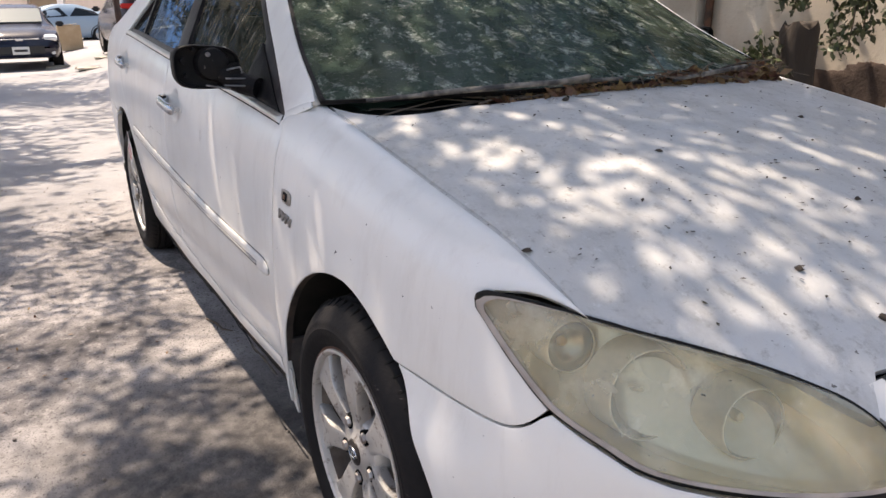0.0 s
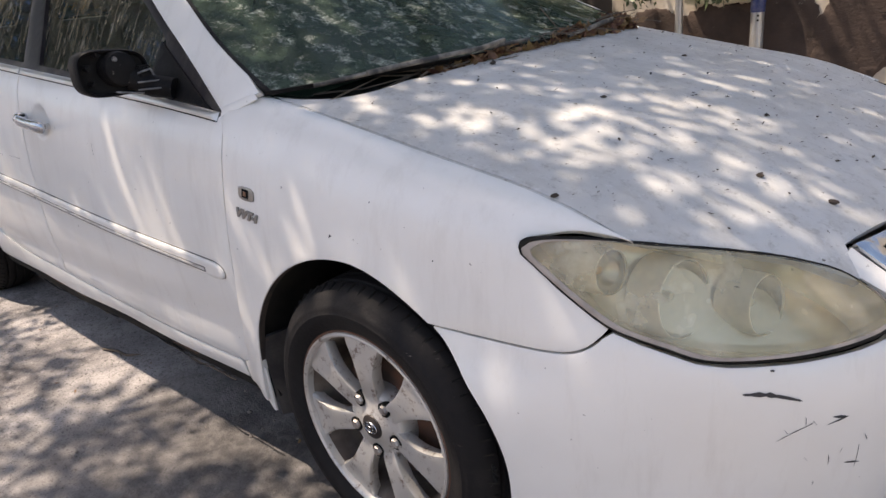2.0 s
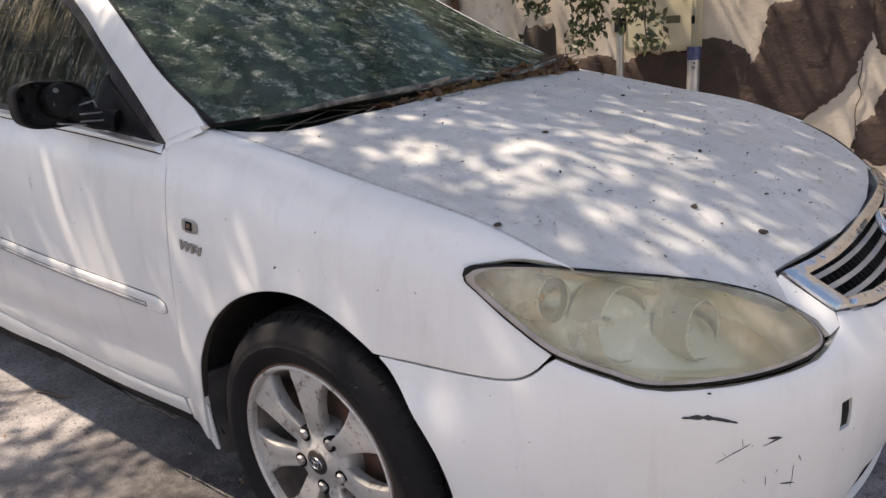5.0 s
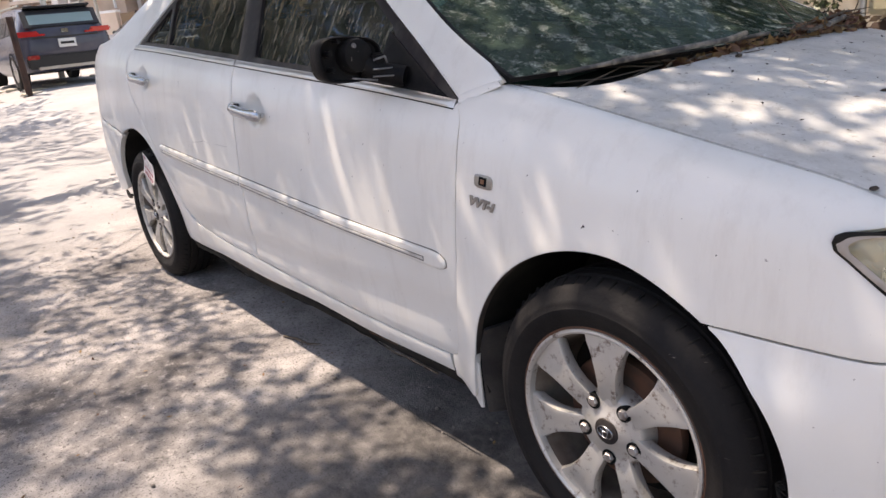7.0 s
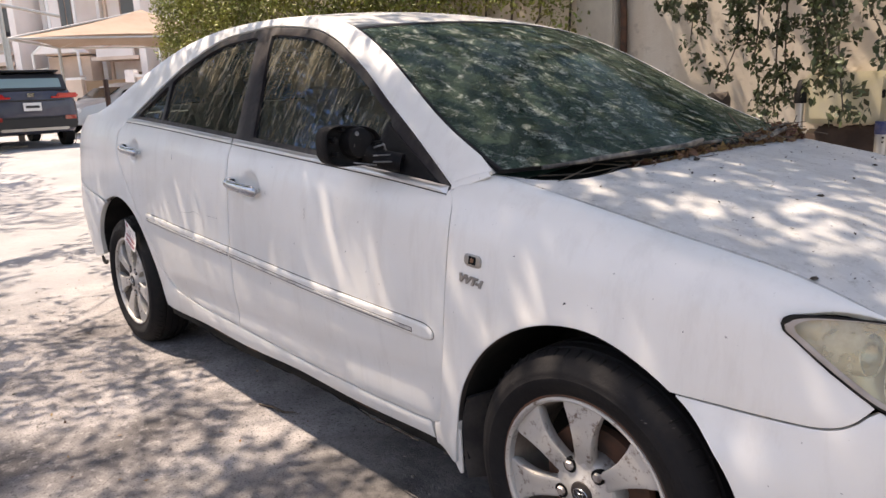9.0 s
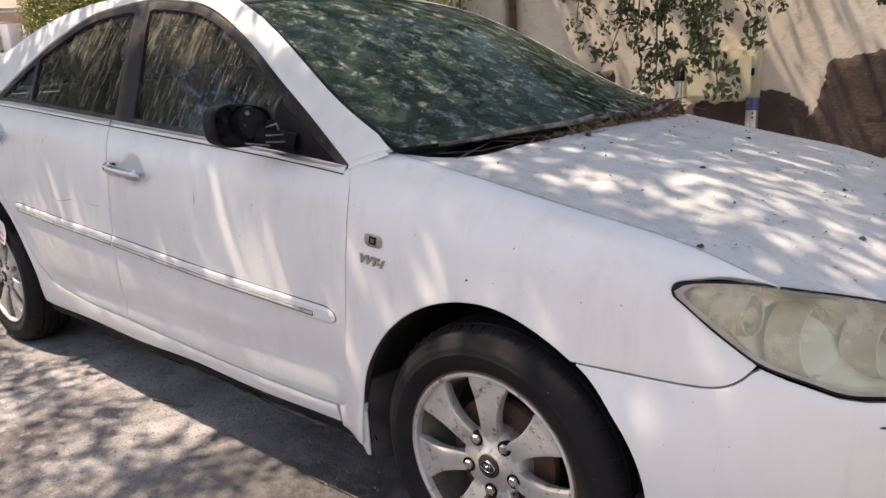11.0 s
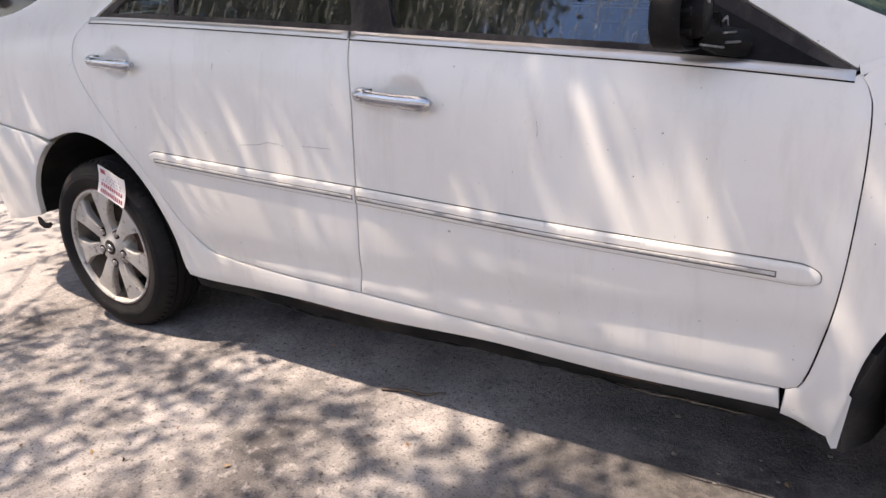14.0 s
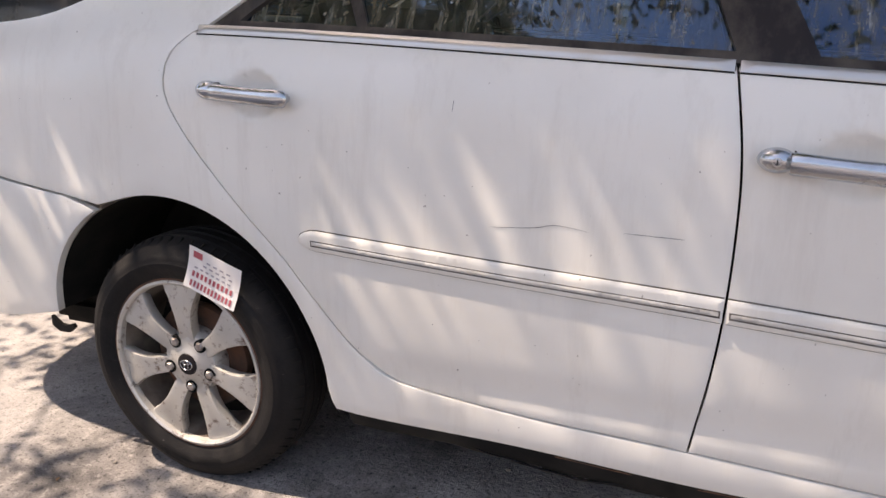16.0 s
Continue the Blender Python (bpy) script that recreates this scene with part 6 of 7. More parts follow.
BRANCH_LEAF = material("dark_green_leaf", (0.060, 0.070, 0.026), 0.5, random_value=0.9)


def hanging_branch(name, label, base, tips_, leaves, size, seed):
    """A drooping branch: stems from base to the tips, set with leaves."""
    r = np.random.default_rng(seed)
    th_ = thing(name, label, "branch", base)
    cs = []
    for tp in tips_:
        b = Vector(tp) - Vector(base)
        pts = [b * t + Vector((0, 0, 0.35 * math.sin(math.pi * t) * b.length * 0.5)) + Vector(r.normal(size=3)) * 0.02 * t for t in np.linspace(0, 1, 10)]
        bm = bmesh.new()
        tube(bm, pts, [0.010 * (1 - 0.8 * t) + 0.002 for t in np.linspace(0, 1, 10)], 5)
        part("stem", bm, BARK, th_, "", True, 60)
        for p in pts[2:]:
            cs.append(tuple(p))
            for _ in range(2):
                cs.append(tuple(p + Vector(r.normal(size=3)) * 0.06))
    v_, f_ = leaf_field(cs, leaves, (0.075, 0.075, 0.075), size, 1.0, 0.9, r)
    leaf_mesh("leaves", v_, f_, BRANCH_LEAF, th_)


hanging_branch("hanging_branch", "leafy branch hanging over the wall by the meter cabinet", (0.15, 2.75, 2.35),
               [(0.75, 2.26, 0.93), (0.30, 2.55, 1.02), (-0.10, 2.6, 1.18), (0.55, 2.45, 1.08), (-0.42, 2.7, 1.42), (0.10, 2.5, 1.25), (0.42, 2.6, 1.35), (0.95, 2.6, 1.55), (-0.25, 2.5, 1.6), (0.28, 2.5, 0.95), (0.62, 2.3, 1.20), (0.0, 2.6, 1.5), (0.85, 2.4, 1.28), (-0.55, 2.6, 1.65), (0.3, 2.6, 1.75), (0.1, 2.5, 1.9), (0.5, 2.55, 1.6), (-0.1, 2.6, 1.75)], 24, (0.032, 0.062), 3)
hanging_branch("hanging_branch", "thin leafy branch hanging high beside the car", (1.55, 2.7, 2.4), [(1.25, 2.6, 1.55), (1.75, 2.6, 1.50), (1.45, 2.5, 1.42), (1.05, 2.6, 1.62)], 9, (0.04, 0.07), 5)
hanging_branch("hanging_branch", "leafy twig drooping over the street", (-5.6, -1.6, 3.3), [(-5.2, -1.5, 2.12), (-5.0, -1.15, 2.15), (-5.4, -0.7, 2.25), (-5.3, -0.2, 2.3), (-5.1, -1.8, 2.3), (-5.2, 0.3, 2.25), (-5.0, 0.8, 2.35), (-5.1, -0.9, 2.1)], 6, (0.05, 0.085), 8)
hanging_branch("weed_sprig", "young green sprig by the stump", (-0.66, 3.18, 0.62), [(-0.78, 3.1, 0.86), (-0.62, 3.08, 0.84), (-0.70, 3.05, 0.80)], 4, (0.05, 0.075), 12)

# ---- the street behind: parked cars, post, shade sail, houses ----
CARGLASS = material("dark_car_glass", (0.02, 0.025, 0.03), 0.08, coat=0.3)
LAMPCLEAR = material("clear_lamp", (0.75, 0.76, 0.78), 0.15, 0.3)
PLATE = material("white_plate", (0.75, 0.75, 0.73), 0.5)


def vehicle(name, label, colour, place, turn, stations, wheels, wheel_r, windows, details):
    """A parked car built nose towards +x of its own frame. stations: x, lower half width, roof half width, bottom, belt and roof heights."""
    paint = material(name + "_paint", colour, 0.22, coat=0.2, spec=0.4, layers=((DUST, 0.05, dict(scale=2.5, detail=6)),))
    th_ = thing(name, label, "car", (*place, float(ground_z(place[0], place[1]))), "parked cars in the street", "", turn)
    xs_ = np.linspace(stations[0][0], stations[-1][0], 34)
    cols = np.array(stations).T
    fs_ = [lambda x, k=k: float(np.interp(x, cols[0], cols[k])) for k in range(1, 6)]

    def ring_(x):
        wb, wr, zl, zb, zr = (q(x) for q in fs_)
        r = [(0.90 * wb, zl), (wb, zl + 0.14), (wb * 1.01, (zl + zb) / 2), (wb, zb - 0.12), (wb * 0.965, zb)]
        r += [(wb * 0.965 + (wr - wb * 0.965) * t, zb + (zr - 0.04 - zb) * t) for t in (0.5, 1.0)] + [(wr * 0.86, zr - 0.008), (wr * 0.5, zr)]
        return [(-y, z) for y, z in r] + [(y, z) for y, z in r[::-1]]
    bm = bmesh.new()
    rows_ = [[bm.verts.new((x, y, z)) for y, z in ring_(x)] for x in xs_]
    n_ = len(rows_[0])
    for a, b in zip(rows_, rows_[1:]):
        for i in range(n_):
            bm.faces.new((a[i], a[(i + 1) % n_], b[(i + 1) % n_], b[i]))
    bm.faces.new(rows_[0])
    bm.faces.new(rows_[-1][::-1])
    part("body", bm, paint, th_, "", True, 50)

    def on_body(x, t):
        wb, wr, zl, zb, zr = (q(x) for q in fs_)
        return wb * 0.965 + (wr - wb * 0.965) * t, zb + (zr - 0.04 - zb) * t
    for a, b, t0, t1, ins in windows:
        for sg in (-1, 1):
            bm = bmesh.new()
            qs = []
            for x, t in ((a, t0), (b, t0), (b - ins, t1), (a + ins * 0.6, t1)):
                y, z = on_body(x, t)
                qs.append(bm.verts.new((x, sg * (y + 0.012), z)))
            bm.faces.new(qs)
            bmesh.ops.solidify(bm, geom=bm.faces[:], thickness=0.008)
            part("side_window", bm, CARGLASS, th_, "dark side window")
    for x in wheels:
        for sg in (-1, 1):
            bm = bmesh.new()
            mm = Matrix.Translation((x, sg * (fs_[0](x) - 0.10), wheel_r)) @ Matrix.Diagonal((1, sg, 1, 1))
            lathe(bm, [(wheel_r * 0.62, 0.10), (wheel_r * 0.9, 0.115), (wheel_r, 0.09), (wheel_r, -0.09), (wheel_r * 0.6, -0.1)], 28, mm)
            tw = part("wheel", bm, RUBBER, th_, "black tyre", True, 40)
            bm = bmesh.new()
            lathe(bm, [(0.001, 0.085), (wheel_r * 0.2, 0.09), (wheel_r * 0.62, 0.10)], 20, mm)
            part("rim", bm, ALLOY, tw, "", True, 40)
            bm = bmesh.new()
            lathe(bm, [(wheel_r * 1.14, 0.112), (wheel_r * 1.05, 0.114)], 28, mm)
            part("wheel_arch", bm, DARK, th_)
    for nm, centre, size, mat, tilt_ in details:
        bm = bmesh.new()
        box(bm, (0, 0, 0), size, pose(*centre, 0, tilt_, 0), bevel=min(size) * 0.3)
        part(nm, bm, mat, th_, "", True, 60)
    return th_


SCREEN = material("grey_green_car_glass", (0.26, 0.36, 0.35), 0.12, coat=0.5)
LAMPRED = material("bright_red_lens", (0.55, 0.03, 0.03), 0.15, coat=0.5)
SMOKE = material("dark_trim_plastic", (0.02, 0.02, 0.022), 0.5)
vehicle("dark_suv", "dark blue-grey compact sport utility car, parked tail to the street", (0.050, 0.054, 0.085), (-17.0, 1.82), 181,
              [(-2.25, 0.72, 0.50, 0.42, 1.00, 1.20), (-2.20, 0.88, 0.62, 0.36, 1.02, 1.38), (-1.95, 0.91, 0.66, 0.30, 1.04, 1.57), (-1.4, 0.92, 0.66, 0.26, 1.03, 1.62), (0.0, 0.92, 0.65, 0.24, 1.00, 1.63), (0.55, 0.92, 0.60, 0.24, 0.98, 1.58), (1.25, 0.91, 0.60, 0.26, 0.96, 1.06), (2.0, 0.86, 0.62, 0.30, 0.84, 0.92), (2.24, 0.70, 0.5, 0.38, 0.66, 0.72)],
              (-1.33, 1.34), 0.35, ((-1.75, -0.85, 0.12, 0.80, 0.25), (-0.80, 0.10, 0.10, 0.82, 0.06), (0.16, 1.05, 0.10, 0.80, 0.42)),
              [("rear_window", (-2.158, 0, 1.33), (0.05, 1.26, 0.25), SCREEN, 32), ("window_surround", (-2.145, 0, 1.345), (0.05, 1.44, 0.40), SMOKE, 32), ("tail_lamp", (-2.235, 0.70, 1.075), (0.16, 0.42, 0.10), LAMPRED, 0), ("tail_lamp", (-2.235, -0.70, 1.075), (0.16, 0.42, 0.10), LAMPRED, 0), ("lamp_strip", (-2.262, 0.55, 1.045), (0.08, 0.34, 0.035), LAMPRED, 0), ("lamp_strip", (-2.262, -0.55, 1.045), (0.08, 0.34, 0.035), LAMPRED, 0), ("tailgate_crease", (-2.250, 0, 0.985), (0.02, 1.30, 0.03), SMOKE, 0),
               ("rear_bumper", (-2.25, 0, 0.52), (0.12, 1.66, 0.26), SMOKE, 0), ("fog_reflector", (-2.31, 0.70, 0.62), (0.03, 0.22, 0.08), RED, 0), ("fog_reflector", (-2.31, -0.70, 0.62), (0.03, 0.22, 0.08), RED, 0),
               ("number_plate", (-2.285, 0.0, 0.86), (0.015, 0.34, 0.17), PLATE, 0), ("plate_writing", (-2.294, 0.0, 0.86), (0.004, 0.26, 0.05), SMOKE, 0), ("emblem", (-2.275, 0, 1.10), (0.02, 0.13, 0.07), CHROME, 0), ("rear_wiper", (-2.215, -0.2, 1.25), (0.02, 0.50, 0.02), SMOKE, 32),
               ("roof_spoiler", (-2.03, 0, 1.575), (0.26, 1.26, 0.03), SMOKE, 8), ("roof_rail", (-0.6, 0.60, 1.655), (2.0, 0.04, 0.04), STEEL, 0), ("roof_rail", (-0.6, -0.60, 1.655), (2.0, 0.04, 0.04), STEEL, 0), ("bumper_skirt", (-2.27, 0, 0.40), (0.10, 1.30, 0.07), STEEL, 0), ("door_mirror", (0.85, 0.99, 1.05), (0.12, 0.18, 0.12), SMOKE, 0), ("door_mirror", (0.85, -0.99, 1.05), (0.12, 0.18, 0.12), SMOKE, 0)])
vehicle("black_saloon", "black small saloon car facing the street, dusty glass", (0.010, 0.013, 0.030), (-18.75, -0.98), 0,
                [(-2.2, 0.68, 0.5, 0.4, 0.95, 1.0), (-2.0, 0.84, 0.55, 0.3, 1.0, 1.08), (-1.3, 0.86, 0.58, 0.24, 1.0, 1.30), (-0.5, 0.86, 0.58, 0.22, 0.97, 1.47), (0.1, 0.86, 0.58, 0.22, 0.95, 1.47), (0.45, 0.86, 0.58, 0.22, 0.94, 1.38), (1.15, 0.85, 0.62, 0.24, 0.93, 1.00), (1.75, 0.83, 0.60, 0.26, 0.84, 0.90), (2.08, 0.72, 0.50, 0.30, 0.70, 0.76), (2.16, 0.55, 0.4, 0.38, 0.60, 0.64)],
                (-1.28, 1.28), 0.30, ((-1.30, -0.35, 0.12, 0.8, 0.2), (-0.30, 0.85, 0.12, 0.8, 0.35)),
                [("windscreen", (0.83, 0, 1.20), (0.03, 1.14, 0.62), material("pale_dusty_glass", (0.09, 0.13, 0.13), 0.2, coat=0.5), -60), ("headlamp", (1.99, 0.62, 0.71), (0.22, 0.30, 0.10), LAMPCLEAR, 20), ("headlamp", (1.99, -0.62, 0.71), (0.22, 0.30, 0.10), LAMPCLEAR, 20),
                 ("grille", (2.13, 0, 0.46), (0.08, 1.0, 0.20), SMOKE, 0), ("number_plate", (2.185, 0, 0.45), (0.015, 0.34, 0.17), PLATE, 0), ("plate_writing", (2.194, 0, 0.45), (0.004, 0.26, 0.05), SMOKE, 0), ("emblem", (2.13, 0, 0.67), (0.03, 0.15, 0.08), CHROME, 20), ("grille_bar", (2.10, 0, 0.69), (0.04, 0.80, 0.025), CHROME, 20),
                 ("fog_lamp", (2.06, 0.64, 0.38), (0.06, 0.10, 0.08), LAMPCLEAR, 0), ("fog_lamp", (2.06, -0.64, 0.38), (0.06, 0.10, 0.08), LAMPCLEAR, 0), ("door_mirror", (0.75, 0.95, 1.0), (0.1, 0.18, 0.12), SMOKE, 0), ("door_mirror", (0.75, -0.95, 1.0), (0.1, 0.18, 0.12), SMOKE, 0)])
SEDAN = [(-2.3, 0.66, 0.5, 0.4, 0.92, 0.98), (-2.1, 0.86, 0.6, 0.3, 1.0, 1.06), (-1.45, 0.89, 0.6, 0.24, 1.0, 1.22), (-0.7, 0.89, 0.6, 0.22, 0.97, 1.46), (0.0, 0.89, 0.6, 0.22, 0.95, 1.47), (0.4, 0.89, 0.6, 0.22, 0.94, 1.38), (1.15, 0.88, 0.64, 0.24, 0.92, 0.98), (1.9, 0.84, 0.6, 0.26, 0.80, 0.86), (2.3, 0.66, 0.5, 0.32, 0.62, 0.68)]
SIDE_W = ((-1.45, -0.35, 0.12, 0.8, 0.3), (-0.30, 0.85, 0.12, 0.8, 0.38))
vehicle("blue_saloon", "pale metallic blue saloon car parked across the street", (0.28, 0.38, 0.48), (-30.0, 0.6), -82, SEDAN, (-1.36, 1.36), 0.32, SIDE_W,
        [("headlamp", (2.15, 0.62, 0.68), (0.2, 0.36, 0.13), LAMPCLEAR, 20), ("headlamp", (2.15, -0.62, 0.68), (0.2, 0.36, 0.13), LAMPCLEAR, 20), ("door_mirror", (0.8, -0.98, 1.0), (0.1, 0.18, 0.12), SMOKE, 0), ("windscreen", (0.80, 0, 1.17), (0.03, 1.2, 0.62), CARGLASS, -60)])
vehicle("white_saloon", "white saloon car parked beside the shade sail", (0.72, 0.72, 0.72), (-21.6, 6.0), -70, SEDAN, (-1.36, 1.36), 0.32, SIDE_W,
        [("headlamp", (2.15, 0.62, 0.68), (0.2, 0.36, 0.13), LAMPCLEAR, 20), ("headlamp", (2.15, -0.62, 0.68), (0.2, 0.36, 0.13), LAMPCLEAR, 20), ("door_mirror", (0.8, -0.98, 1.0), (0.1, 0.18, 0.12), SMOKE, 0), ("windscreen", (0.80, 0, 1.17), (0.03, 1.2, 0.62), CARGLASS, -60)])

vehicle("dark_hatchback", "dark tall hatchback car parked behind along the wall", (0.012, 0.013, 0.018), (-5.75, 2.42), 180,
        [(-1.65, 0.62, 0.48, 0.42, 1.10, 1.40), (-1.50, 0.78, 0.54, 0.32, 1.28, 1.62), (-1.0, 0.81, 0.58, 0.26, 1.36, 1.72), (0.2, 0.81, 0.58, 0.24, 1.34, 1.74), (0.7, 0.81, 0.58, 0.24, 1.30, 1.62), (1.2, 0.80, 0.58, 0.26, 1.05, 1.12), (1.62, 0.66, 0.5, 0.34, 0.80, 0.86)],
        (-1.05, 1.05), 0.30, ((-1.3, -0.5, 0.10, 0.82, 0.10), (-0.42, 0.62, 0.10, 0.82, 0.22)),
        [("door_handle", (-0.35, 0.83, 1.20), (0.16, 0.03, 0.03), CHROME, 0), ("tail_lamp", (-1.58, 0.62, 1.15), (0.08, 0.14, 0.26), RED, 0), ("tail_lamp", (-1.58, -0.62, 1.15), (0.08, 0.14, 0.26), RED, 0), ("door_mirror", (0.72, 0.88, 1.28), (0.1, 0.16, 0.12), SMOKE, 0), ("waist_strip", (-0.3, 0.802, 1.345), (1.9, 0.02, 0.02), STEEL, 0)])

RUSTY = material("rusty_steel", (0.07, 0.035, 0.025), 0.8, layers=(((0.03, 0.02, 0.018), 0.8, dict(scale=8, detail=5)),))
for x, y, h in ((-14.3, 0.85, 1.50), (-17.2, 4.15, 1.45)):
    bm = bmesh.new()
    tube(bm, [(0, 0, -0.05), (0.01, 0, h)], 0.062, 12)
    pst = tagged(part("bollard", bm, RUSTY, None, "", True, 60), "rusty brown steel bollard post in the street", "bollard", "bollards")
    pst.matrix_basis = pose(x, y, float(ground_z(x, y)))
CARD = material("brown_cardboard", (0.42, 0.30, 0.18), 0.9, layers=(((0.55, 0.42, 0.28), 0.5, dict(scale=4)),))
carton = thing("cardboard_box", "large brown cardboard box standing on the street", "box", (-23.6, 0.55, float(ground_z(-23.6, 0.55))))
bm = bmesh.new()
box(bm, (0, 0, 0.38), (0.60, 0.64, 0.76), bevel=0.01)
part("body", bm, CARD, carton)
for sg in (-1, 1):
    bm = bmesh.new()
    box(bm, (0, sg * 0.16, 0.775), (0.60, 0.31, 0.008), pose(0, 0, 0, sg * 3, 0, 0))
    part("flap", bm, CARD, carton)
for k in range(9):
    bm = bmesh.new()
    w = rng.uniform(0.2, 0.6)
    box(bm, (0, 0, 0.02), (w, w * rng.uniform(0.5, 0.9), 0.06), bevel=0.012)
    for vv in bm.verts:
        vv.co += Vector(rng.normal(size=3)) * 0.01
    sl = tagged(part("broken_slab", bm, COLUMN, None, "", True, 40), "broken pale concrete slab lying on the street", "rubble", "rubble by the bollard")
    x, y = -16.6 + rng.normal() * 1.0, 0.7 + rng.normal() * 0.8
    sl.matrix_basis = pose(x, y, float(ground_z(x, y)) - 0.006, 0, 0, rng.uniform(0, 180))

# shade sail on posts
SAIL = material("tan_shade_cloth", (0.36, 0.265, 0.20), 0.85, layers=(((0.29, 0.20, 0.14), 0.6, dict(scale=1.5, detail=5)),), bump=((0.02, dict(scale=3)),))
sail = thing("shade_sail", "tan pyramid shade sail on steel posts over parked cars", "shade sail", (-21.4, 5.6, 0.25))
corners = [Vector((2.6, -3.15, 2.56)), Vector((2.6, 2.9, 2.75)), Vector((-2.6, 2.9, 2.75)), Vector((-2.6, -0.6, 2.70))]
apex = Vector((0.6, 1.0, 3.62))
bm = bmesh.new()
for i in range(4):
    a, b = corners[i], corners[(i + 1) % 4]
    grid = [[None] * 9 for _ in range(9)]
    for r in range(9):
        for s_ in range(9):
            t, q = r / 8, s_ / 8
            p = a.lerp(b, q).lerp(apex, t)
            p.z -= 0.30 * math.sin(math.pi * q) * (1 - t) ** 2 * -0.3 + 0.05 * math.sin(math.pi * t)
            grid[r][s_] = bm.verts.new(p)
    for r in range(8):
        for s_ in range(8):
            bm.faces.new((grid[r][s_], grid[r][s_ + 1], grid[r + 1][s_ + 1], grid[r + 1][s_]))
bmesh.ops.remove_doubles(bm, verts=bm.verts, dist=0.001)
bmesh.ops.solidify(bm, geom=bm.faces[:], thickness=0.012)
part("cloth", bm, SAIL, sail, "", True, 60)
for i, cn in enumerate(corners):
    bm = bmesh.new()
    tube(bm, [(cn.x, cn.y, 0), (cn.x, cn.y, cn.z)], 0.05, 10)
    part("post", bm, RUSTY if i in (1, 2) else STEEL, sail, "", True, 60)
    bm = bmesh.new()
    tube(bm, [cn, apex - Vector((0, 0, 0.05))], 0.03, 8)
    part("rib", bm, STEEL, sail, "", True, 60)
    bm = bmesh.new()
    tube(bm, [cn, corners[(i + 1) % 4]], 0.03, 8)
    part("edge_bar", bm, STEEL, sail, "", True, 60)

bm = bmesh.new()
tube(bm, [(2.6, -3.2, 0.0), (2.6, -3.2, 3.40)], 0.055, 10)
part("mast", bm, STEEL, sail, "pale mast rising above the sail", True, 60)
bm = bmesh.new()
tube(bm, [(2.6, -3.2, 3.38), (2.6, -1.85, 3.14)], 0.04, 8)
part("mast_arm", bm, STEEL, sail, "", True, 60)

# terraced houses down the street
HOUSE = material("cream_house_render", (0.95, 0.85, 0.80), 0.9, layers=(((0.80, 0.70, 0.64), 0.6, dict(scale=0.7, detail=6)), ((0.92, 0.88, 0.84), 0.6, dict(scale=2.0, detail=5, stretch=(1, 1, 0.3)))))
HOUSE_TAN = material("tan_house_render", (0.84, 0.66, 0.54), 0.9, layers=(((0.58, 0.45, 0.35), 0.6, dict(scale=0.9, detail=6)),))
PANE = material("dark_house_pane", (0.09, 0.09, 0.095), 0.12)
FRAME = material("brown_window_frame", (0.30, 0.20, 0.15), 0.6)
GATE = material("brown_gate_paint", (0.25, 0.16, 0.09), 0.5)
TRIMWHITE = material("white_trim_paint", (0.90, 0.87, 0.84), 0.7, layers=(((0.70, 0.64, 0.58), 0.5, dict(scale=2.0, detail=6, stretch=(1, 1, 0.3))),))


